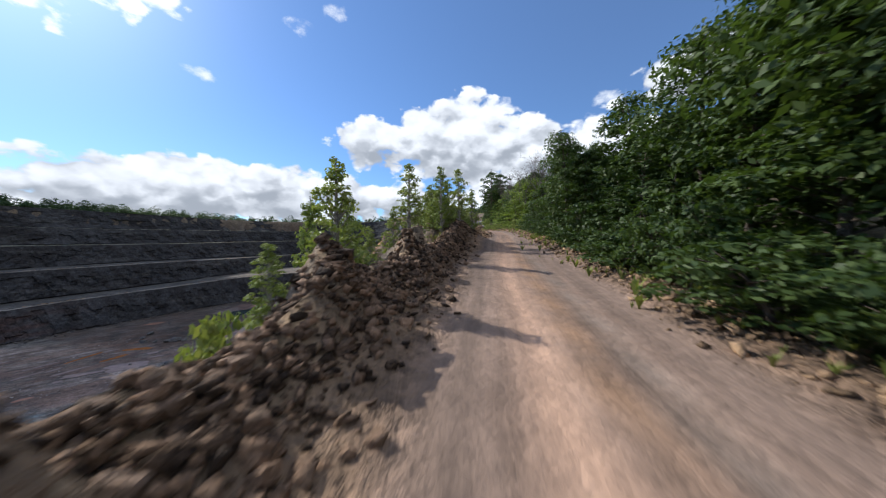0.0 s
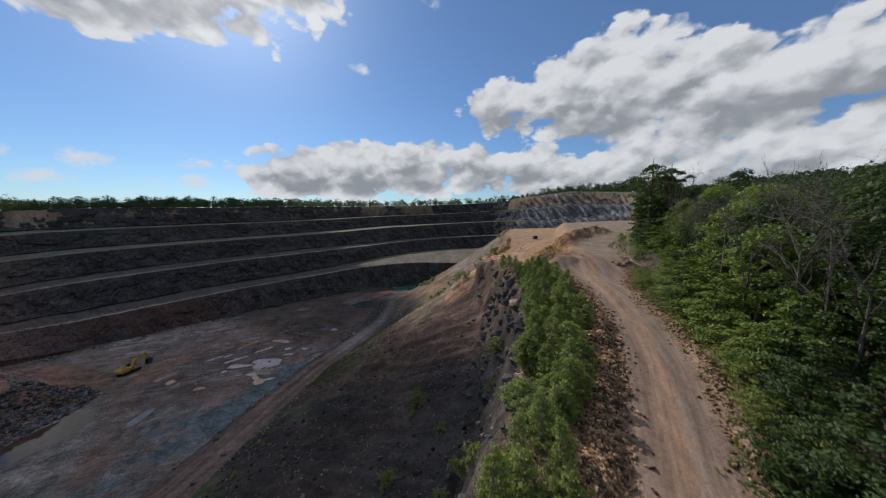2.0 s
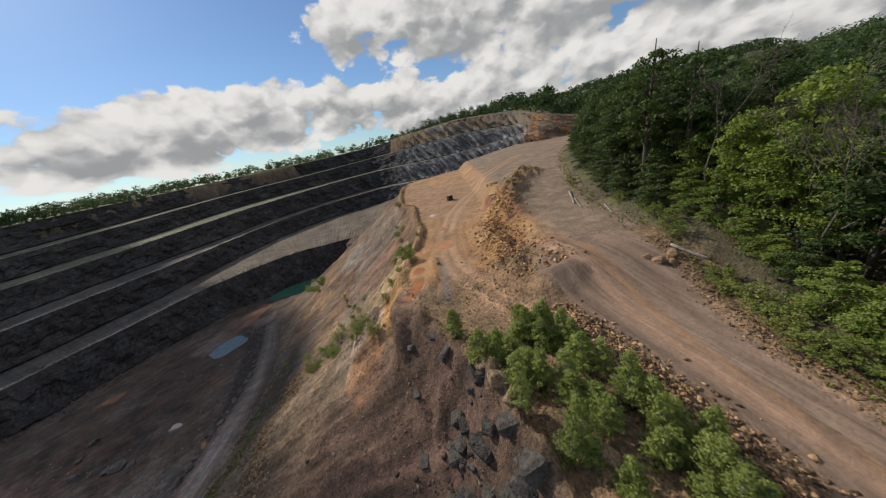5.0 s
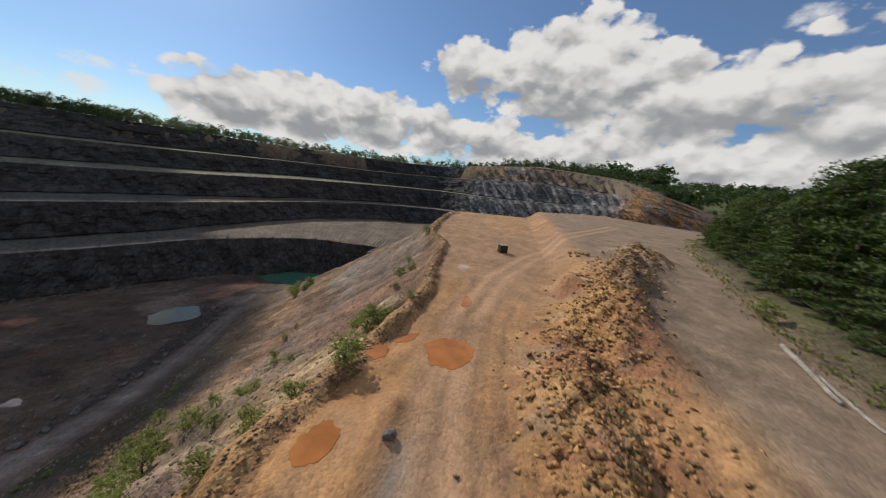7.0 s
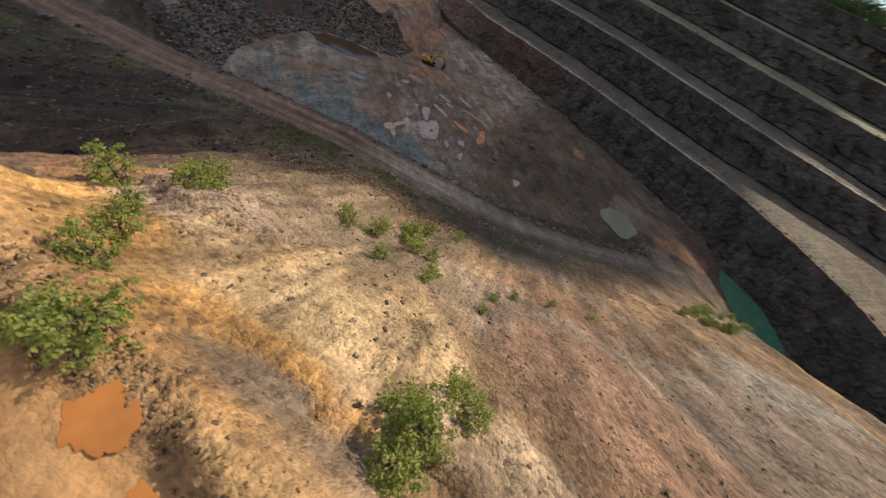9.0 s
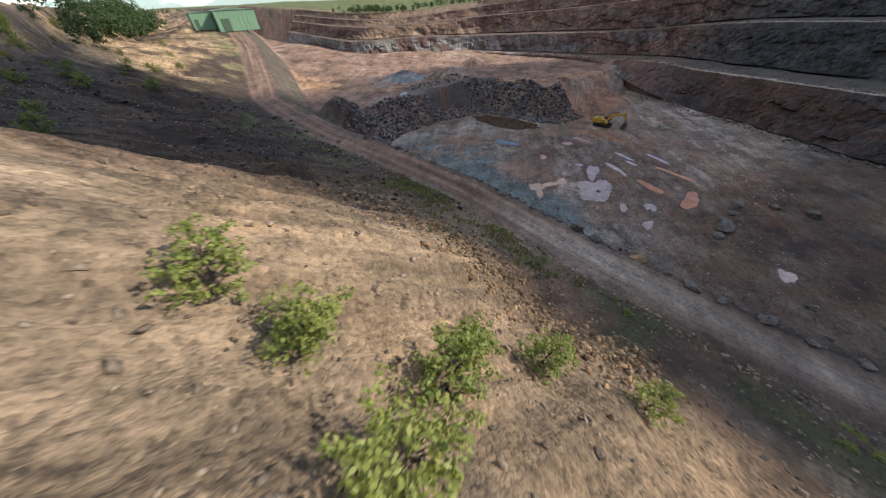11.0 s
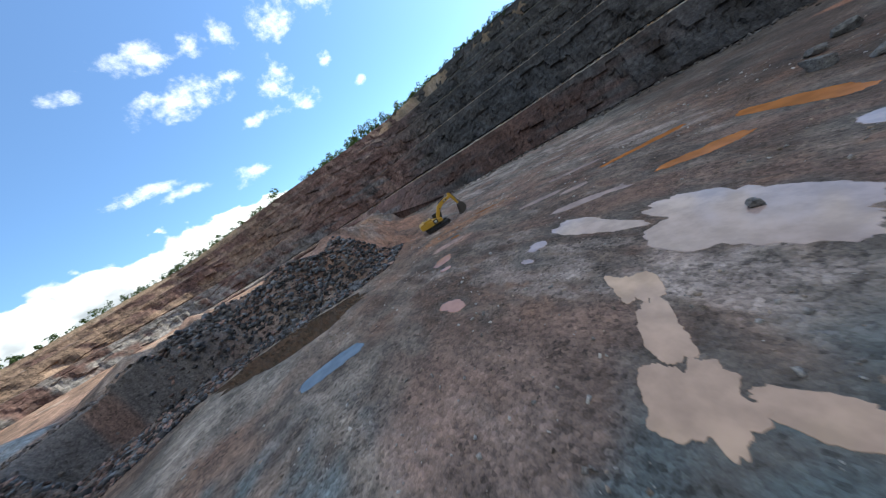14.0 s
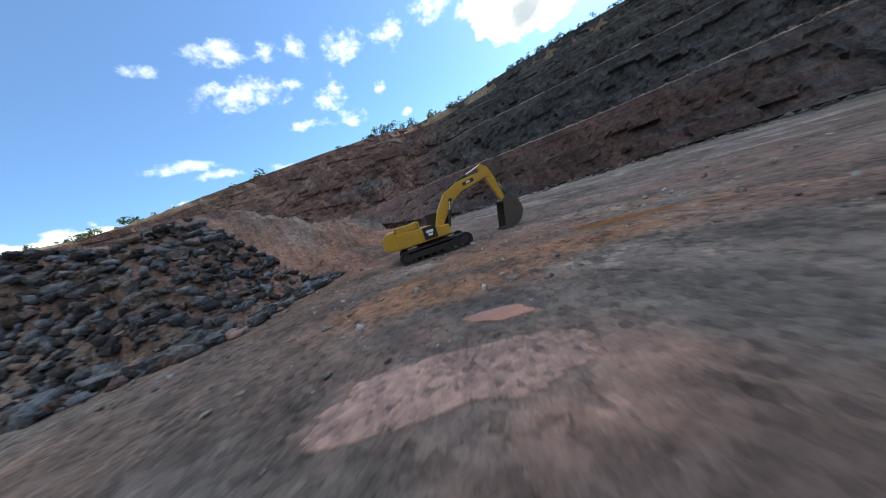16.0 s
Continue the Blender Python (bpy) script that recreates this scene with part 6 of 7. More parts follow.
# ---------------------------------------------------------------- loose things on the plateau
def crate(x, y, turn):
    ob = thing("crate", "dark rusty steel crate standing alone on the plateau", "crate", pose(x, y, gz(x, y) + 0.02, 0, 0, turn))
    mat = plain("rusty_dark_steel", (0.035, 0.027, 0.024), 0.7, 0.2, 0.5, 2.0, 0.3)
    part("body", box_bm(-0.75, 0.75, -0.65, 0.65, 0.12, 1.45, 0.03), mat, ob)
    part("lid", box_bm(-0.80, 0.80, -0.70, 0.70, 1.45, 1.55, 0.02), plain("dusty_steel", (0.30, 0.25, 0.2), 0.7, 0.1, 0.4, 2.0), ob, "dusty pale lid")
    for ys in (-0.5, 0.5):
        part("skid", box_bm(-0.78, 0.78, ys - 0.08, ys + 0.08, 0.0, 0.12, 0.01), mat, ob)
    for xs in (-0.4, 0.0, 0.4):
        part("rib", box_bm(xs - 0.04, xs + 0.04, -0.69, 0.69, 0.16, 1.42, 0.01), mat, ob)
    return ob


crate(16.4, 150.2, 28)


def shed(x, y, wide, deep, high, turn):
    """A green sheet-metal shed with a shallow gable roof, ribs and a sliding door."""
    ob = thing("shed", "green sheet metal shed at the southern edge of the quarry", "shed", pose(x, y, gz(x, y) - 0.3, 0, 0, turn), "green sheds")
    green = plain("faded_green_sheet", (0.17, 0.30, 0.19), 0.55, 0.0, 0.3, 0.5)
    part("wall", box_bm(-wide / 2, wide / 2, -deep / 2, deep / 2, 0, high, 0.05), green, ob)
    part("roof", prism_bm([(-wide / 2 - 0.3, high + 0.01), (wide / 2 + 0.3, high + 0.01), (0, high + wide * 0.06)], -deep / 2 - 0.3, deep / 2 + 0.3), plain("dull_green_roof", (0.12, 0.19, 0.13), 0.6, 0.0, 0.3, 0.5), ob)
    k = int(wide / 2)
    for i in range(k + 1):
        xs = -wide / 2 + wide * i / k
        part("rib", box_bm(xs - 0.08, xs + 0.08, deep / 2, deep / 2 + 0.12, 0, high - 0.05), green, ob)
    part("door", box_bm(wide * 0.2, wide * 0.4, deep / 2 + 0.02, deep / 2 + 0.16, 0, high * 0.62, 0.02), plain("dark_green_door", (0.06, 0.10, 0.07), 0.6, 0.0, 0.3, 0.5), ob, "dark green sliding door")
    return ob


shed(-43, -108, 19, 14, 8.5, 4)
shed(-28, -112, 9, 12, 7.0, 4)
shed(-86, -150, 7, 8, 6.0, 10)


def log(x, y, x2, y2, r, label):
    bm = bmesh.new()
    d = Vector((x2 - x, y2 - y, 0))
    n = 7
    pts = [(d * (k / n) + Vector((random.uniform(-0.06, 0.06), random.uniform(-0.06, 0.06), gz(x + d.x * k / n, y + d.y * k / n) - gz(x, y)))) for k in range(n + 1)]
    tube(bm, pts, [r * (1 - 0.35 * k / n) for k in range(n + 1)], 10)
    for k in (2, 4, 5):
        tube(bm, [pts[k], pts[k] + Vector((random.uniform(-0.3, 0.3), random.uniform(-0.3, 0.3), 0.45))], [r * 0.25, r * 0.12], 5)
    ob = new("log", mesh_of("log", bm, M_PALEBARK, True))
    ob.location = (x, y, gz(x, y) + r * 0.75)
    return tagged(ob, label, "log", "felled logs")


log(42.4, 124.0, 39.9, 116.2, 0.24, "long pale barkless log lying at the wood's edge")
log(41.4, 119.5, 40.0, 113.5, 0.16, "thin pale log lying at the wood's edge")
log(43.6, 112.0, 42.0, 106.5, 0.15, "thin pale log lying at the wood's edge")
log(41.0, 93.0, 43.2, 90.0, 0.22, "dark weathered trunk beside the earth bank")


# ---------------------------------------------------------------- boulders
def boulder_mesh(rng, sub, mat, rough=0.32):
    bm = bmesh.new()
    bmesh.ops.create_icosphere(bm, subdivisions=sub, radius=1.0)
    cuts = [(Vector(unit(rng, 1)[0]), 0.48 + 0.30 * rng.random()) for _ in range(16)]
    off = Vector(rng.normal(size=3) * 10)
    for v in bm.verts:
        p = v.co.copy()
        for n, d in cuts:
            k = p.dot(n)
            if k > d:
                p -= n * (k - d) * 0.98
        p *= 1.25 + rough * 0.3 * noise.fractal(p * 1.6 + off, 0.8, 2.0, 3)
        v.co = Vector((p.x, p.y * 0.85, p.z * 0.75))
    return mesh_of("boulder", bm, mat)


M_BOULDER = rocky("grey_boulder", (0.135, 0.13, 0.125), scale=0.9, grit=3.0, bump=0.6, vary=0.6)
BOULD = [boulder_mesh(rng, 3, M_BOULDER) for _ in range(4)]
TANB = [boulder_mesh(rng, 3, M_TAN) for _ in range(3)]


def boulder(x, y, s, label, group, meshes=None, z=None):
    ob = new("boulder", random.choice(meshes or BOULD))
    s *= random.uniform(0.7, 1.0)
    ob.matrix_basis = pose(x, y, (gz(x, y) if z is None else z) + 0.35 * s, random.uniform(-20, 20), random.uniform(-20, 20), random.uniform(0, 360)) @ Matrix.Diagonal((s * random.uniform(0.8, 1.3), s, s * random.uniform(0.75, 1.05), 1))
    return tagged(ob, label, "boulder", group)


for x, y, s in ((-95.8, 112.5, 1.5), (-91.5, 112.9, 1.3), (-87.3, 113.2, 1.6), (-83.8, 113.6, 1.8), (-80.8, 114.0, 1.5), (-100.7, 117.5, 1.6), (-103, 123, 1.5)):
    boulder(x, y, s, "dark grey boulder in a row on the quarry floor", "boulders on the pit floor")
for x, y, s in ((-79.3, 90.4, 0.6), (-62.8, 84.4, 0.45), (-66, 88.9, 0.4), (-60, 92, 0.5), (-59.5, 97, 0.6), (-61, 103, 0.5), (-58.5, 89, 0.6), (-60.5, 80, 0.5), (-87, 146, 0.8), (-82, 150, 0.7), (-98, 150, 0.8), (-92, 140, 0.6), (-110, 141, 0.8), (-75, 135, 0.6), (-72, 128, 0.7)):
    boulder(x, y, s, "loose grey boulder on the quarry floor", "boulders on the pit floor")
for y, s in ((50, 0.8), (56, 0.9), (60, 0.9), (62.5, 0.7), (65, 0.8), (70, 0.8), (79.5, 0.9), (81.6, 1.1), (83.5, 0.7), (85.5, 1.0), (87.5, 1.2), (89.0, 0.8), (91.0, 1.2), (93.0, 0.9), (95.5, 0.8), (97.5, 1.1),
             (100.5, 1.2), (103.5, 0.9), (106, 0.8), (109.4, 1.2), (113, 0.9), (116, 0.8), (119, 0.7), (123, 0.9), (127, 0.8), (131, 0.9), (134, 0.7), (139, 0.9), (142, 0.8), (148, 0.8), (153, 0.8), (158, 0.9), (163, 0.8), (168, 0.8), (173, 0.7)):
    pale = abs(y - 109.4) < 0.1
    boulder(float(haul_west(y)) + 0.3 + random.uniform(-0.7, 0.5), y, s * (0.58 if 76 < y < 99 else 0.75 if pale else 1.1), "large pale boulder on the haul road's edge" if pale else "dark boulder on the haul road's edge", "boulders along the haul road", TANB if pale else BOULD)
for x, y in ((-29.5, 29.5), (-28, 33), (-30, 25), (-31, 36), (-33, 42), (-34.5, 48), (-27, 22)):
    boulder(x, y, 0.8, "dark boulder on the haul road's upper edge", "boulders along the haul road")
for x, y, s in ((11.7, 105.9, 0.42), (38.2, 91.2, 0.9), (39.2, 90.5, 0.7), (37.4, 92.1, 0.6), (40.2, 91.5, 0.8), (28.4, 148.5, 0.5), (29.2, 147.2, 0.6), (30.1, 147.0, 0.55), (29.0, 145.8, 0.5), (30.6, 145.9, 0.6), (31.0, 147.6, 0.4), (28.2, 146.8, 0.4), (22.1, 66.2, 1.0), (21.0, 64.4, 0.8), (20.8, 69.5, 1.0)):
    boulder(x, y, s, "sandy brown boulder on the plateau", "boulders on the plateau", TANB if x > 12 else BOULD)
for x, y in ((-68, 8), (-66.8, 10.6), (-65.4, 13), (-64, 15.2), (-62.6, 17.5), (-61, 20), (-59.6, 22.2), (-58.2, 24.6), (-57, 27)):
    boulder(x, y, 0.85, "dark boulder on the terrace's edge", "boulders along the terrace")
# safety rows of small boulders along the outer edges of the lower benches
for k, lo, hi, stepn in ((1, 6.2, 14.5, 7), (2, 6.0, 13.0, 11)):
    c = CUR[k]
    for i in range(int(lo * NST), int(hi * NST), stepn):
        p = c[i + random.randint(-2, 2)]
        o = outw[i]
        w = 1.2 * float(fbm(along[i:i + 1] * 0.07, along[i:i + 1] * 0, 261 + k, 4)[0])
        boulder(p[0] + o[0] * (1.9 + w), p[1] + o[1] * (1.9 + w), 0.55, "small boulder on the edge of a bench", "boulders along the benches", BOULD, p[2] + 0.15)

# ---------------------------------------------------------------- trees and shrubs
WOOD = "broadleaved tree in full dark green leaf at the wood's edge"
n_edge = 0
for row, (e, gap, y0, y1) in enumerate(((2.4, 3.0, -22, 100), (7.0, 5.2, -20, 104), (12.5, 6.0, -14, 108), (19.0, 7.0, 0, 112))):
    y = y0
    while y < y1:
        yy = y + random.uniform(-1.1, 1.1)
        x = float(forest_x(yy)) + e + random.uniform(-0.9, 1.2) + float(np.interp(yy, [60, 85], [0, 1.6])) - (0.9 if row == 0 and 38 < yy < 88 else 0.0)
        # share of trees painted as sunlit rises with y along the road
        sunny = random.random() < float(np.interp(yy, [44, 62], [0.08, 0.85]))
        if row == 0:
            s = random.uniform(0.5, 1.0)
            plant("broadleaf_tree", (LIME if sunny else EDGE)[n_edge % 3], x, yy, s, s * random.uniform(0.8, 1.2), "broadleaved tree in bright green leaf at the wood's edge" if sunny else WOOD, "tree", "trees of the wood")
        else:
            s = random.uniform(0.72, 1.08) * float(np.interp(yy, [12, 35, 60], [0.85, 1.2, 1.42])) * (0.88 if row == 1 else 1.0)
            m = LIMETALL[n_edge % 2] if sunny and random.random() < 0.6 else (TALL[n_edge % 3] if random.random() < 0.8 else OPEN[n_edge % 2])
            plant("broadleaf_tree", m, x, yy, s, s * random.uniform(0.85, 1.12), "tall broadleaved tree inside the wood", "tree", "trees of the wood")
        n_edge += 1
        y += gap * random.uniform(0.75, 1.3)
for row, (e, gap, y0, y1) in enumerate(((2.5, 4.6, 104, 215), (7.5, 5.5, 108, 220))):
    y = y0
    while y < y1:
        s = random.uniform(0.8, 1.3) if row == 0 else random.uniform(1.15, 1.6)
        if y > 150:
            s *= 0.8
        plant("broadleaf_tree", (EDGE[n_edge % 3] if row == 0 else TALL[n_edge % 3]), float(forest_x(y)) + e + 2.2 + random.uniform(-1, 1), y, s, None, WOOD, "tree", "trees of the wood")
        n_edge += 1
        y += gap * random.uniform(0.8, 1.25)
plant("broadleaf_tree", TALL[1], 32.8, 14.1, 0.68, 0.86, "slim dark green tree standing above the road", "tree", "trees of the wood")
for x, y, s in ((33.5, -4.5, 1.15), (35.5, 1.0, 1.2), (32.5, -9.5, 1.1), (37.0, 6.0, 1.1), (36.0, -3.0, 1.25), (38.5, 12.0, 1.05), (34.5, -8.0, 1.25), (48.0, 108.5, 1.7), (51, 104, 1.55), (50.5, 114, 1.3), (48.5, 118, 1.2)):
    plant("broadleaf_tree", OPEN[int(x) % 2] if y > 50 else TALL[int(x) % 3], x, y, s, s, "tall broadleaved tree inside the wood", "tree", "trees of the wood")
plant("conifer", PINE, 53, 128, 1.1, 1.2, "tall dark conifer at the wood's edge", "tree", "trees of the wood")
for i, (x, y) in enumerate(((45.5, 66), (44.5, 57), (46.5, 74), (47, 51), (48.5, 84), (46, 47.5), (51, 100), (47.5, 70), (49, 78), (48, 62), (50.5, 88), (46.5, 54), (52, 70), (53, 80), (51, 64), (54, 92), (50, 58), (55, 75), (52.5, 86))):
    ob = new("dead_tree", DEAD[i % 2])
    ob.matrix_basis = stand(x, y, 50 * i, random.uniform(1.15, 1.6))
    tagged(ob, "bare grey dead tree among the green trees", "dead tree", "dead trees of the wood")

YB = "young birch with light green leaves on the berm"
for x, y, top in ((17.5, -1.3, 7.5), (17.0, -4.2, 4.7), (16.1, 0.9, 6.8), (18.2, 0.4, 5.2), (17.0, 1.6, 6.4), (18.6, 4.6, 6.6), (19.3, 6.6, 9.6), (21.6, 13.6, 11.2), (23.2, 14.4, 11.4), (22.3, 16.2, 10.6), (25.1, 19.2, 10.4),
                  (19.8, 9.5, 7.6)):
    sz = (top - gz(x, y) + 0.12) / 4.3
    plant("birch", BIRCH[int(y * 3) % 4], x, y, max(min(sz, 1.15), 0.55), sz, YB, "tree", "young birches")
y = 16.0
while y < 87:
    lo, hi = float(rim_x(y)) - 0.4, float(road_left(y)) - 3.6
    for _ in range(5 if y > 40 else 3):
        if hi > lo and random.random() < (0.5 if y < 40 else 0.75):
            x = lo + (hi - lo) * random.random() ** 0.8
            if random.random() < 0.62:
                plant("birch", BERM_BIRCH[int(y * 3) % 4], x, y + random.uniform(-0.8, 0.8), random.uniform(0.55, 1.05), random.uniform(0.5, 1.1), "bushy young birch with light green leaves beside the berm", "tree", "young birches")
            else:
                plant("birch", BIRCH[int(y * 3) % 4], x, y + random.uniform(-0.7, 0.7), random.uniform(0.9, 1.4), random.uniform(0.7, 1.15), YB, "tree", "young birches")
    y += 1.35
SB = "green shrub on the quarry slope"
y = -12.0
while y < 40:
    plant("shrub", EDGE_BUSH[int(y * 3) % 3], float(road_right(y)) + (random.uniform(1.2, 2.2) if y < 8 else random.uniform(1.9, 2.8)), y, random.uniform(1.0, 1.7), random.uniform(0.8, 1.7), "leafy green shrub at the wood's edge beside the road", "shrub", "shrubs along the road", 0.05)
    y += random.uniform(1.0, 1.9)
y = 40.0
while y < 89:
    plant("shrub", BUSH[int(y * 3) % 4], float(road_right(y)) + random.uniform(2.4, 3.8), y, random.uniform(0.9, 1.7), random.uniform(0.7, 1.5), "leafy green shrub at the wood's edge beside the road", "shrub", "shrubs along the road", 0.05)
    y += random.uniform(1.2, 2.6)
for x, y, top in ((15.5, -5.0, 1.7), (14.6, -3.8, 1.5), (15.2, -2.9, 2.7), (15.0, -6.8, 0.7), (16.4, -2.4, 3.2), (14.2, -1.5, 1.9), (15.6, 0.4, 2.9), (16.8, 3.2, 3.6), (15.2, 2.4, 3.0)):
    sz = max((top - gz(x, y)) / 1.75, 0.6)
    plant("shrub", BUSH[int(abs(x * 7)) % 4], x, y, min(sz, 1.3), sz, SB, "shrub", "shrubs on the slopes", 0.05)
for x, y, s in ((-4, 100.5, 1.5), (-2.5, 101.5, 1.2), (0.2, 98.4, 1.3), (1.9, 103.5, 0.8), (3.2, 105.6, 0.95), (4.6, 107.4, 0.85), (5.9, 110.6, 1.15), (6.4, 109.9, 0.9), (-12.2, 106.7, 1.3), (-13.8, 109.2, 1.4), (-11.5, 118.1, 0.9),
                (0.4, 123.1, 1.1), (1.6, 123.6, 0.9), (5.0, 120.9, 1.0), (1.2, 133.2, 0.7), (-1.0, 155.7, 1.0), (-9.5, 117.5, 0.8), (-13.8, 125.4, 0.7), (-16, 128, 0.7), (-18.5, 133, 0.6), (-21.9, 140.1, 0.6), (-0.5, 139.5, 1.1), (0.8, 141.2, 0.9),
                (-2.2, 149, 0.7), (-14, 116.8, 0.9), (-10, 124, 0.7), (7.2, 121.8, 0.5), (44.3, 100.5, 1.2), (43.6, 97.0, 1.3), (44.8, 103.7, 1.1), (42.5, 94.6, 1.2), (45, 110, 1.0), (30.5, -3, 0.9), (31.6, 3, 0.8), (32.4, 8, 0.9), (35.5, 22, 0.9), (38, 33, 0.9), (46, 131, 1.3), (-15, 114.3, 1.5), (-17.2, 112.6, 1.5), (-23, 113.4, 1.3), (-20, 111, 1.2), (-9, 112.5, 0.9), (-25.5, 118, 1.0), (3.8, 121.5, 1.5), (2.9, 120.4, 1.2), (47.5, 92, 1.4), (46.8, 88.5, 1.3)):
    plant("shrub", BUSH[int(abs(x * 7)) % 4], x, y, s, None, SB, "shrub", "shrubs on the slopes", 0.05)
for i in range(26):
    t = i / 25
    x, y = -40 - 30 * t + random.uniform(-3, 3), 168 + 34 * t + random.uniform(-5, 3)
    plant("shrub", BUSH[i % 3], x, y, random.uniform(0.5, 1.5), None, SB, "shrub", "shrubs on the slopes", 0.05)
for i in range(40):
    y = random.uniform(40, 150)
    x = float(haul_west(y)) + 8 + random.uniform(0.6, 8)
    plant("shrub", BUSH[i % 3], x, y, random.uniform(0.25, 0.6), random.uniform(0.2, 0.45), SB, "shrub", "shrubs on the slopes", 0.03)
for i in range(34):
    y = random.uniform(-60, 60)
    f = random.random() ** 1.5
    x = float(rim_x(y)) - 3 - 30 * f
    plant("shrub", BUSH[i % 3], x, y, random.uniform(0.6, 1.7), None, SB, "shrub", "shrubs on the slopes", 0.05)


# ---------------------------------------------------------------- woods in the distance, grass and stones
def scatter_woods(name, label, spots, heights, per, size, mat, seed):
    r = np.random.default_rng(seed)
    cen, rad = [], []
    for (x, y, z), h in zip(spots, heights):
        for k in range(5):
            a, q = r.random() * 6.28, r.random() ** 0.5 * 0.26 * h
            cen.append((x + math.cos(a) * q, y + math.sin(a) * q, z + h * (0.25 + 0.62 * (k + r.random()) / 5.5)))
            rad.append(h * (0.20 + 0.10 * r.random()))
    v, f = leaves(r, cen, rad, per, size, 0.95)
    ob = new(name, mesh_np(name, v, f, mat))
    return tagged(ob, label, "woods", kind="stuff")


def rim_spots(n, lo, hi, seed, s0=3.0, s1=22.0):
    r = np.random.default_rng(seed)
    st = s0 + (s1 - s0) * r.random(n)
    i = (st * NST).astype(int)
    d = lo + (hi - lo) * r.random(n) ** 1.3
    p = CUR[5][i, :2] + outw[i] * d[:, None] + r.normal(size=(n, 2)) * 2
    z = ground_z(p[:, 0], p[:, 1]) - 0.3
    return np.column_stack([p, z])


sp = np.vstack([rim_spots(170, 2, 26, 1, 0.6, 3.4), rim_spots(930, 2, 26, 7, 6.2)])
scatter_woods("rim_scrub", "low green scrub along the quarry's rim", sp, np.random.default_rng(2).uniform(1.5, 4.6, len(sp)), 16, 0.42, M_FARLEAF, 3)
sp = rim_spots(1500, 22, 150, 4)
scatter_woods("rim_woods", "mixed green woods behind the quarry's rim", sp, np.random.default_rng(5).uniform(5, 12, len(sp)), 22, 0.80, M_FARLEAF, 6)
r6 = np.random.default_rng(8)
sp = []
while len(sp) < 900:
    y = r6.uniform(-60, 330)
    x = float(forest_x(y)) + 15 + 150 * r6.random() ** 1.4
    sp.append((x, y))
sp = np.array(sp)
sp = np.column_stack([sp, ground_z(sp[:, 0], sp[:, 1]) - 0.3])
scatter_woods("hillside_woods", "dense broadleaved woods covering the hillside", sp, r6.uniform(8, 15, len(sp)), 42, 0.62, M_FARLEAF, 9)
sp = np.column_stack([r6.uniform(90, 750, 1500), r6.uniform(300, 900, 1500)])
sp = sp[polydist(sp[:, 0], sp[:, 1], RIM_LINE)[0] > 6]
sp = np.column_stack([sp, ground_z(sp[:, 0], sp[:, 1]) - 0.3])
scatter_woods("hill_woods", "dark wooded hill beyond the quarry", sp, r6.uniform(11, 17, len(sp)), 8, 2.4, M_FARLEAF, 10)
sp = np.column_stack([r6.uniform(-12, 14, 170), r6.uniform(-150, -18, 170)])
sp = sp[(sp[:, 0] < road_left(sp[:, 1]) - 4) & (sp[:, 0] > rim_x(sp[:, 1]) - 10)]
sp = np.column_stack([sp, ground_z(sp[:, 0], sp[:, 1]) - 0.3])
scatter_woods("southern_woods", "green trees along the southern rim", sp, r6.uniform(6, 12, len(sp)), 40, 0.55, M_FARLEAF, 11)


def stones(name, label, x, y, size, mat, seed, z=None, sink=0.15, flat=0.7):
    """Many small broken stones as one mesh."""
    r = np.random.default_rng(seed)
    iv = np.array([(-1, -1, -1), (1, -1, -1), (1, 1, -1), (-1, 1, -1), (-1, -1, 1), (1, -1, 1), (1, 1, 1), (-1, 1, 1)]) * 0.62
    it = np.array([(0, 3, 2, 1), (4, 5, 6, 7), (0, 1, 5, 4), (1, 2, 6, 5), (2, 3, 7, 6), (3, 0, 4, 7)])
    n = len(x)
    if z is None:
        i = np.clip(np.searchsorted(gx, x) - 1, 0, len(gx) - 2)
        j = np.clip(np.searchsorted(gy, y) - 1, 0, len(gy) - 2)
        u, v = (x - gx[i]) / (gx[i + 1] - gx[i]), (y - gy[j]) / (gy[j + 1] - gy[j])
        z = (GZ[j, i] * (1 - u) + GZ[j, i + 1] * u) * (1 - v) + (GZ[j + 1, i] * (1 - u) + GZ[j + 1, i + 1] * u) * v
    q = r.normal(size=(n, 4))
    q /= np.linalg.norm(q, axis=1)[:, None]
    w, a, b, c = q.T
    R = np.stack([1 - 2 * (b * b + c * c), 2 * (a * b - c * w), 2 * (a * c + b * w), 2 * (a * b + c * w), 1 - 2 * (a * a + c * c), 2 * (b * c - a * w),
                  2 * (a * c - b * w), 2 * (b * c + a * w), 1 - 2 * (a * a + b * b)], 1).reshape(n, 3, 3)
    s = size[:, None] * np.column_stack([0.7 + 0.7 * r.random(n), 0.6 + 0.5 * r.random(n), 0.28 + 0.45 * r.random(n)])
    local = iv[None] * (0.45 + 0.75 * r.random((n, 8, 3))) * s[:, None]
    P = np.einsum("nij,nkj->nki", R, local)
    P[:, :, 2] *= flat
    P += np.column_stack([x, y, z + size * (0.3 - sink)])[:, None]
    F = (it[None] + 8 * np.arange(n)[:, None, None]).reshape(-1, 4)
    ob = new(name, mesh_np(name, P.reshape(-1, 3), F, mat))
    return tagged(ob, label, "stones", kind="stuff")


rs = np.random.default_rng(12)


def skewed(n, lo, hi, power=3.0):
    return lo + (hi - lo) * rs.random(n) ** power


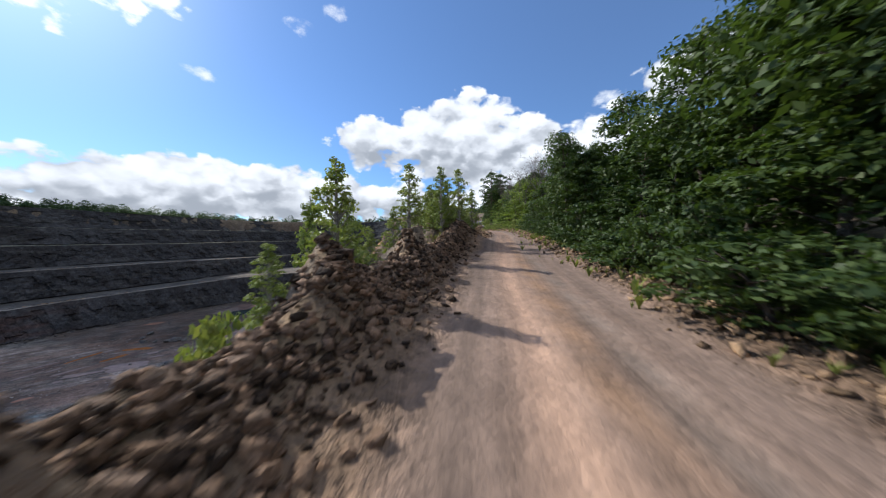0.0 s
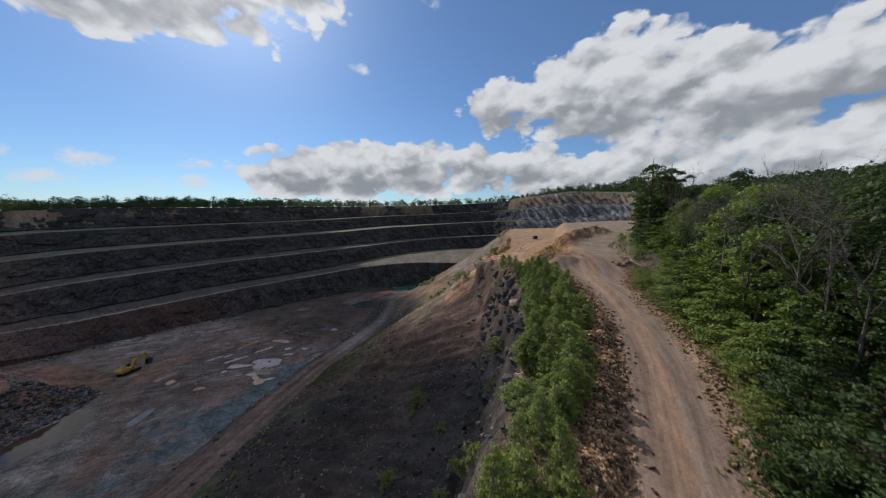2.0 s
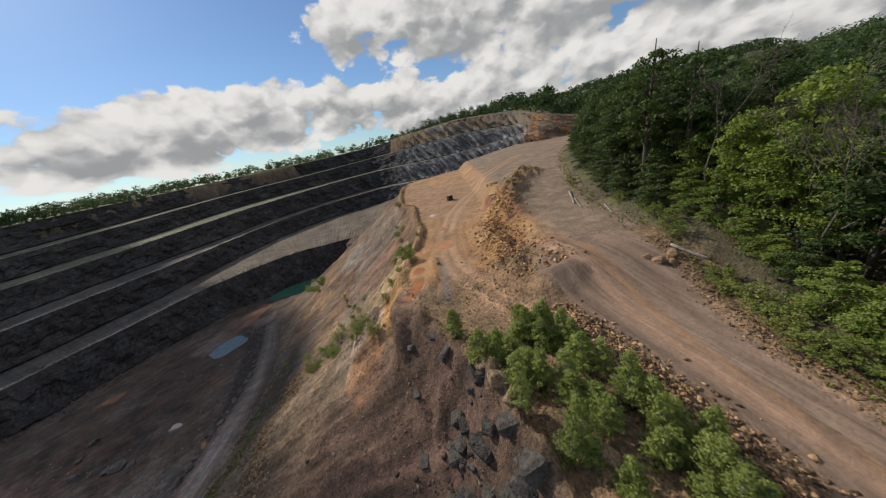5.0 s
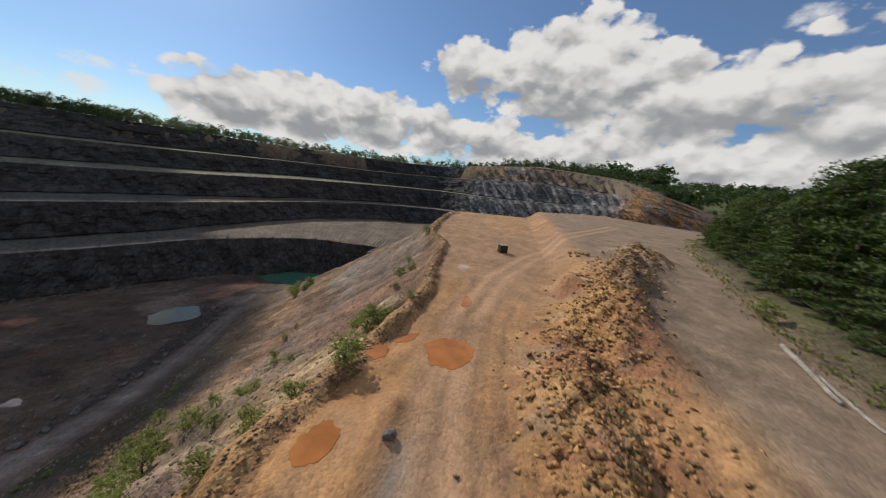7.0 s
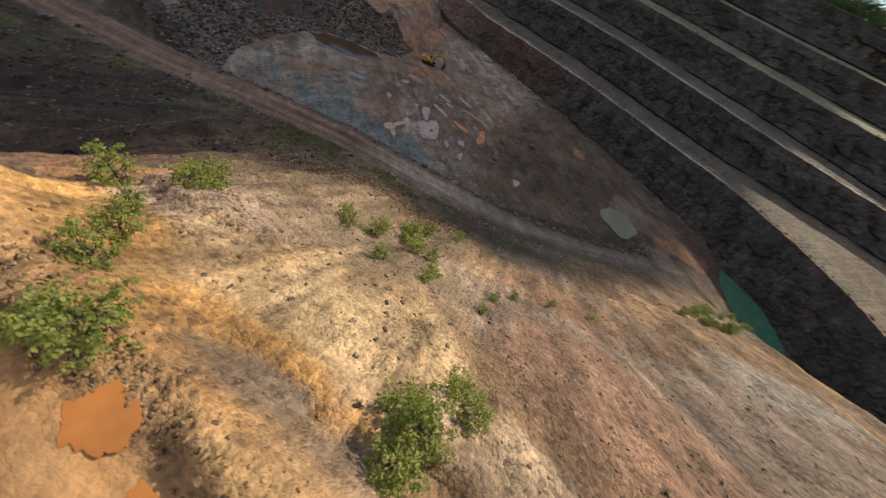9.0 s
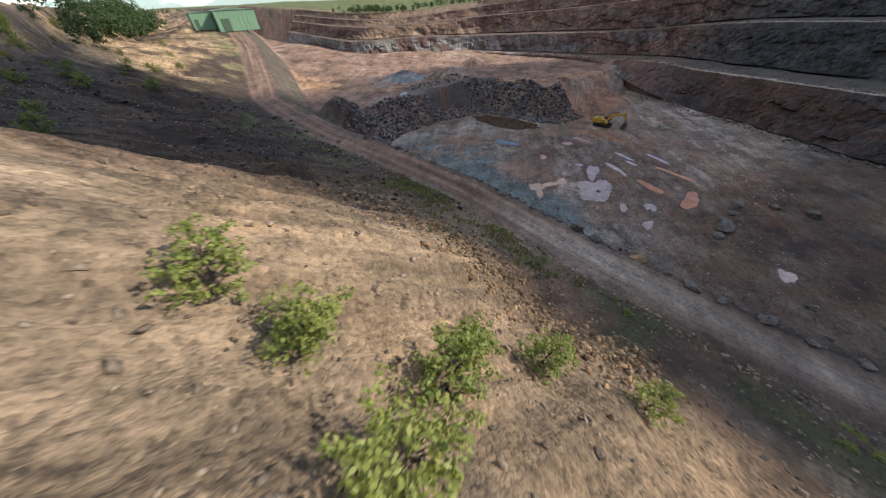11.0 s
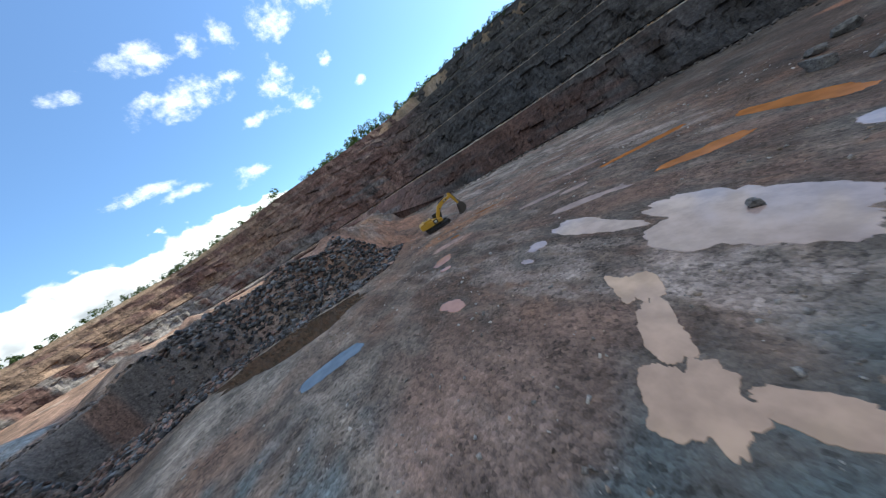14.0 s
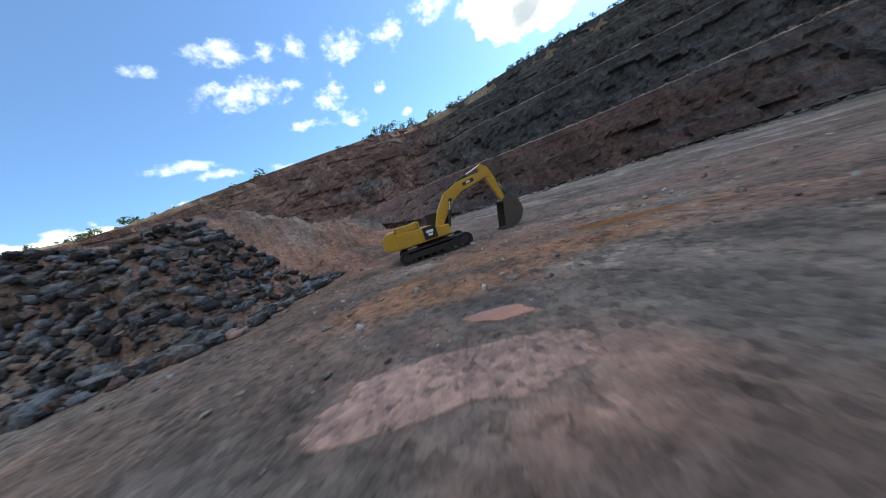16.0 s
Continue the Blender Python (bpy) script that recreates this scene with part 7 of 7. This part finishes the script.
n = 11000
y = rs.uniform(-13, 26, n)
stones("berm_stones", "broken brown clods and stones heaped along the road's berm", road_left(y) - 1.85 + rs.normal(size=n) * 0.62, y, skewed(n, 0.03, 0.26, 2.2), rocky("dark_clods", (0.165, 0.105, 0.068), scale=0.6, grit=4.0, bump=0.6, vary=0.7, island=True), 13)
n = 13000
y = rs.uniform(24, 88, n)
stones("berm_rubble", "sandy broken stones heaped along the road's berm", road_left(y) - 1.9 + rs.normal(size=n) * 1.0, y, skewed(n, 0.04, 0.36, 2.4), rocky("sandy_rubble", (0.315, 0.200, 0.115), scale=0.6, grit=4.0, bump=0.6, vary=0.7, island=True), 37)
n = 5200
y = rs.uniform(-14, 96, n)
stones("verge_stones", "broken brown stones along the road's verge", road_right(y) + 1.1 + rs.normal(size=n) * 0.65, y, skewed(n, 0.04, 0.32), M_TAN, 14)
n = 8500
t = rs.random(n)
y = 94 + 58 * t
stones("spoil_stones", "ochre stones on the orange spoil heap", np.interp(y, [94, 99, 106, 113, 124, 140, 153], [25.5, 23.6, 22.8, 23.2, 26.5, 34, 42]) + rs.normal(size=n) * 2.4, y, skewed(n, 0.03, 0.42, 3.2), rocky("ochre_stone", (0.43, 0.245, 0.105), scale=0.6, grit=4.0, bump=0.6, vary=0.5, island=True), 15)
n = 4500
y = rs.uniform(96, 190, n)
stones("rim_stones", "brown clods along the plateau's edge", rim_x(y) + 0.45 + rs.normal(size=n) * 0.5, y, skewed(n, 0.03, 0.2, 3.5), M_TAN, 16)
n = 16000
y = rs.uniform(20, 175, n)
f = rs.random(n)
x0 = haul_west(y) + 8.3
stones("talus_stones", "broken stones on the talus slope", x0 + (rim_x(y) - 3 - x0) * f, y, skewed(n, 0.04, 0.32, 4), M_STONE, 17)
n = 8000
y = rs.uniform(8, 88, n)
f = rs.random(n) ** 0.8
x0 = haul_west(y) + 8.3
x = x0 + (rim_x(y) - 2 - x0) * f
ok = fbm(x * 0.14, y * 0.14, 197, 3) > -0.08
stones("talus_blocks", "dark broken rock strewn down the talus slope", x[ok], y[ok], skewed(int(ok.sum()), 0.06, 0.6, 3.8), rocky("talus_rock", (0.095, 0.072, 0.057), scale=0.6, grit=3.0, bump=0.6, vary=0.9, island=True), 38)
n = 3800
y = rs.uniform(86, 118, n)
x0 = haul_west(y) + 8
stones("slope_rubble", "band of sandy broken stones across the talus slope", x0 + (rim_x(y) - x0) * (0.32 + 0.045 * rs.normal(size=n)), y, skewed(n, 0.05, 0.42, 2.6), M_TAN, 35)
n = 5200
y = rs.uniform(40, 175, n)
stones("haul_road_stones", "dark rubble below the haul road", haul_west(y) - 0.2 - np.abs(rs.normal(size=n)) * 4.5, y, skewed(n, 0.08, 0.7, 4), M_DARK, 18)
n = 1500
y = rs.uniform(45, 165, n)
stones("verge_rubble", "grey rubble between haul road and talus", haul_west(y) + 8.6 + np.abs(rs.normal(size=n)) * 1.6, y, skewed(n, 0.06, 0.45, 3), M_STONE, 19)
many = np.column_stack([rs.uniform(-126, -46, 46000), rs.uniform(6, 60, 46000)])
reach = polydist(many[:, 0], many[:, 1], RUBBLE)[0]
base = many[(reach > -1.2) & (reach < 12.5 + 2.5 * fbm(many[:, 0] * 0.2, many[:, 1] * 0.2, 199, 2))]
n = len(base)
greyish = rs.random(n) < np.where(base[:, 0] < -103, 0.72, 0.38)
base = np.vstack([base[greyish], base[~greyish]])
half = int(greyish.sum())
stones("blasted_rock", "heaped dark grey blasted rock", base[:half, 0], base[:half, 1], skewed(half, 0.08, 1.05, 3.6), rocky("blasted_grey_rock", (0.098, 0.103, 0.112), scale=0.6, grit=2.5, bump=0.7, vary=0.95, island=True), 20, None, 0.15, 0.7)
stones("reddish_rubble", "heaped reddish brown broken rock", base[half:, 0], base[half:, 1], skewed(n - half, 0.07, 0.9, 3.8), rocky("reddish_stone", (0.185, 0.118, 0.098), scale=0.6, grit=3.0, bump=0.6, vary=0.9, island=True), 21)
n = 9000
x, y = rs.uniform(-150, -78, n), rs.uniform(-4, 56, n)
d, _ = polydist(x, y, RUBBLE)
ok = (d > 3) & (d < 30) & (x > -116) & (fbm(x * 0.1, y * 0.1, 181, 3) > -0.25)
stones("terrace_rubble", "reddish brown and grey broken rock strewn over the terrace", x[ok], y[ok], skewed(int(ok.sum()), 0.07, 1.0, 4.5), rocky("mixed_rubble", (0.155, 0.130, 0.117), scale=0.6, grit=3.0, bump=0.6, vary=0.8, island=True), 29)
n = 2600
t = rs.uniform(6.4, 15.5, n)
i = (t * NST).astype(int)
p = CUR[0][i, :2] - outw[i] * (np.abs(rs.normal(size=n)) * 3.0 - 0.5)[:, None]
stones("wall_foot_debris", "dark fallen rock at the foot of the wall", p[:, 0], p[:, 1], skewed(n, 0.12, 0.9, 4), M_DARK, 22)
for k in (1, 2, 3):
    n = 900
    i = (rs.uniform(4, 17, n) * NST).astype(int)
    d = np.abs(rs.normal(size=n)) * 1.2 + 0.8
    p = CUR[k][i] + np.column_stack([outw[i] * d[:, None], np.full(n, 0.2)])
    stones("bench_debris", "pale broken stones along a bench's edge", p[:, 0], p[:, 1], skewed(n, 0.12, 0.6, 3), M_TAN if k < 3 else M_STONE, 23 + k, p[:, 2])
n = 5200
x, y = rs.uniform(-112, -56, n), rs.uniform(36, 150, n)
keep = (x < haul_west(y) - 9)
for px, py, pa, pb, turn, _, _ in PUDDLES:
    c, s = math.cos(radians(turn)), math.sin(radians(turn))
    keep &= np.hypot(((x - px) * c + (y - py) * s) / pa, ((y - py) * c - (x - px) * s) / pb) > 1.45
stones("floor_gravel", "coarse grey gravel on the quarry floor", x[keep], y[keep], skewed(int(keep.sum()), 0.03, 0.22, 4), M_STONE, 30)

n = 3200
x, y = rs.uniform(-125, -58, n), rs.uniform(36, 125, n)
keep = (x < haul_west(y) - 9) & (fbm(x * 0.12, y * 0.12, 195, 3) > -0.1)
for px, py, pa, pb, turn, _, _ in PUDDLES:
    c, s = math.cos(radians(turn)), math.sin(radians(turn))
    keep &= np.hypot(((x - px) * c + (y - py) * s) / pa, ((y - py) * c - (x - px) * s) / pb) > 1.45
stones("pale_fragments", "pale broken stone fragments strewn over the quarry floor", x[keep], y[keep], skewed(int(keep.sum()), 0.05, 0.32, 3), rocky("pale_stone", (0.36, 0.335, 0.31), scale=0.6, grit=4.0, bump=0.5, vary=0.4, island=True), 36)


def tufts(name, label, x, y, size, mat, seed, blades=7):
    r = np.random.default_rng(seed)
    n = len(x)
    z = np.array([gz(a, b) for a, b in zip(x, y)])
    c = np.repeat(np.column_stack([x, y, z]), blades, 0)
    s = np.repeat(size, blades)
    m = n * blades
    a = r.random(m) * 6.28
    lean = np.column_stack([np.cos(a), np.sin(a), np.zeros(m)]) * (s * (0.25 + 0.6 * r.random(m)))[:, None]
    tip = c + lean + np.column_stack([np.zeros(m), np.zeros(m), s * (0.5 + 0.7 * r.random(m))])
    side = np.column_stack([-np.sin(a), np.cos(a), np.zeros(m)]) * (s * 0.13)[:, None]
    midp = c + lean * 0.35 + np.column_stack([np.zeros(m), np.zeros(m), s * 0.5])
    v = np.stack([c - np.array([0, 0, 0.05]), midp + side, tip, midp - side], 1).reshape(-1, 3)
    ob = new(name, mesh_np(name, v, np.arange(4 * m).reshape(-1, 4), mat))
    return tagged(ob, label, "grass", kind="stuff")


n = 3000
y = rs.uniform(70, 108, n)
x = haul_west(y) + 8.5 + np.abs(rs.normal(size=n)) * 6
ok = fbm(x * 0.2, y * 0.2, 111, 4) > 0.0
tufts("slope_grass", "grass and weeds along the foot of the talus", x[ok], y[ok], skewed(int(ok.sum()), 0.15, 0.6, 2), M_GRASS, 31)
n = 1800
y = rs.uniform(-12, 200, n)
x = forest_x(y) - 0.4 + rs.normal(size=n) * 1.2
tufts("edge_grass", "green grass along the wood's edge", x, y, skewed(n, 0.15, 0.55, 2), M_BUSH, 32)
n = 1500
y = rs.uniform(12, 96, n)
x = rim_x(y) + rs.random(n) * np.maximum(road_left(y) - 3.2 - rim_x(y), 0.5)
tufts("berm_grass", "dry grass between the berm and the rim", x, y, skewed(n, 0.12, 0.5, 2), M_GRASS, 33)
n = 450
y = 98 + 52 * rs.random(n)
x = np.interp(y, [94, 99, 106, 113, 124, 140, 153], [25.5, 23.6, 22.8, 23.2, 26.5, 34, 42]) + 1.8 + rs.normal(size=n) * 1.8
tufts("spoil_grass", "dry grass on the spoil heap", x, y, skewed(n, 0.1, 0.4, 2), M_GRASS, 34)


# ---------------------------------------------------------------- larger clods and blocks, each a thing of its own
def block_mesh(r, mat, name):
    """A broken block: a box cut back at its corners, with uneven faces."""
    bm = bmesh.new()
    bmesh.ops.create_cube(bm, size=1.4)
    for v in bm.verts:
        v.co = Vector((v.co.x * r.uniform(0.6, 1.05), v.co.y * r.uniform(0.55, 0.9), v.co.z * r.uniform(0.45, 0.75)))
    bmesh.ops.bevel(bm, geom=list(bm.edges), offset=0.16, segments=1, affect="EDGES")
    for v in bm.verts:
        v.co += Vector((r.normal() * 0.05, r.normal() * 0.05, r.normal() * 0.05))
    return mesh_of(name, bm, mat)


def block(name, meshes, x, y, s, label, category, group, r, lift=0.22):
    ob = new(name, meshes[int(r.integers(len(meshes)))])
    ob.matrix_basis = pose(x, y, gz(x, y) + lift * s, r.uniform(-30, 30), r.uniform(-30, 30), r.uniform(0, 360)) @ Matrix.Scale(s, 4)
    return tagged(ob, label, category, group)


rb = np.random.default_rng(77)
CLOD = [block_mesh(rb, bpy.data.materials["dark_clods"], "clod") for _ in range(6)]
for _ in range(125):
    y = rb.uniform(-11, 22)
    block("clod", CLOD, float(road_left(y)) - 1.9 + rb.normal() * 0.55, y, rb.uniform(0.10, 0.26), "large brown clod of earth on the road's berm", "clod", "clods on the berm", rb)
EDGE_CLOD = [block_mesh(rb, M_TAN, "clod") for _ in range(5)]
for _ in range(70):
    y = rb.uniform(98, 160)
    block("clod", EDGE_CLOD, float(rim_x(y)) + 0.7 + rb.normal() * 0.4, y, rb.uniform(0.08, 0.24), "sandy clod on the plateau's crumbling edge", "clod", "clods on the plateau's edge", rb)
OCHRE = [block_mesh(rb, bpy.data.materials["ochre_stone"], "clod") for _ in range(5)]
for _ in range(100):
    y = rb.uniform(94, 150)
    x = float(np.interp(y, [94, 99, 106, 113, 124, 140, 153], [25.5, 23.6, 22.8, 23.2, 26.5, 34, 42])) + rb.normal() * 2.3
    block("clod", OCHRE, x, y, rb.uniform(0.12, 0.42) * rb.uniform(0.6, 1.0), "ochre clod of earth on the orange spoil heap", "clod", "clods on the spoil heap", rb)
CLIFF_BLOCK = [block_mesh(rb, M_DARK, "rock") for _ in range(5)]
for _ in range(60):
    y = rb.uniform(34, 90)
    block("rock", CLIFF_BLOCK, float(rim_x(y)) - abs(rb.normal()) * 4.5 - 0.6, y, rb.uniform(0.3, 1.0), "dark grey block of rock below the rim", "rock", "blocks below the rim", rb)
RED_BLOCK = [block_mesh(rb, bpy.data.materials["mixed_rubble"], "rock") for _ in range(5)]
GREY_BLOCK = [block_mesh(rb, M_DARK, "rock") for _ in range(5)]
for i in range(165):
    k = rb.integers(2, 8)
    a, b = np.array(RUBBLE[k], float), np.array(RUBBLE[k + 1], float)
    p = a + (b - a) * rb.random()
    d = (b - a) / np.linalg.norm(b - a)
    p = p + np.array((-d[1], d[0])) * rb.uniform(-0.5, 15)
    grey = fbm(np.array([p[0] * 0.12]), np.array([p[1] * 0.12]), 191, 2)[0] > -0.05
    block("rock", GREY_BLOCK if grey else RED_BLOCK, float(p[0]), float(p[1]), rb.uniform(0.35, 1.0), "dark grey angular block in the blasted heap" if grey else "reddish brown angular block in the rubble heap", "rock", "blocks of the rubble heap", rb)
CRAG = [block_mesh(rb, rocky("crag_rock", (0.072, 0.066, 0.062), scale=0.5, grit=2.2, bump=0.9, vary=0.8), "rock") for _ in range(6)]
for _ in range(60):
    y = rb.uniform(52, 82)
    d = 0.2 + abs(rb.normal()) * 3.6
    block("rock", CRAG, float(rim_x(y)) - d, y, rb.uniform(0.7, 1.8), "dark grey angular crag of rock below the rim", "rock", "crags below the rim", rb, -0.2)
OUTCROP = [block_mesh(rb, rocky("outcrop_rock", (0.30, 0.215, 0.14), scale=0.5, grit=2.2, bump=0.9, vary=0.7), "rock") for _ in range(4)]
for x, y, sc in ((21.6, 72.6, 1.7), (22.4, 71.2, 1.3), (19.6, 62.6, 2.2), (18.8, 64.4, 1.8), (20.4, 60.6, 1.6), (20.8, 66.0, 1.5), (16.2, 78.6, 1.6), (15.4, 80.5, 1.3), (17.0, 76.4, 1.5), (21.3, 57.5, 1.7), (22.1, 53.6, 1.6), (22.6, 48.0, 1.8), (22.4, 43.0, 1.4)):
    block("rock", OUTCROP, x, y, sc * 0.75, "pale tan outcrop of rock at the rim", "rock", "outcrops at the rim", rb, 0.0)
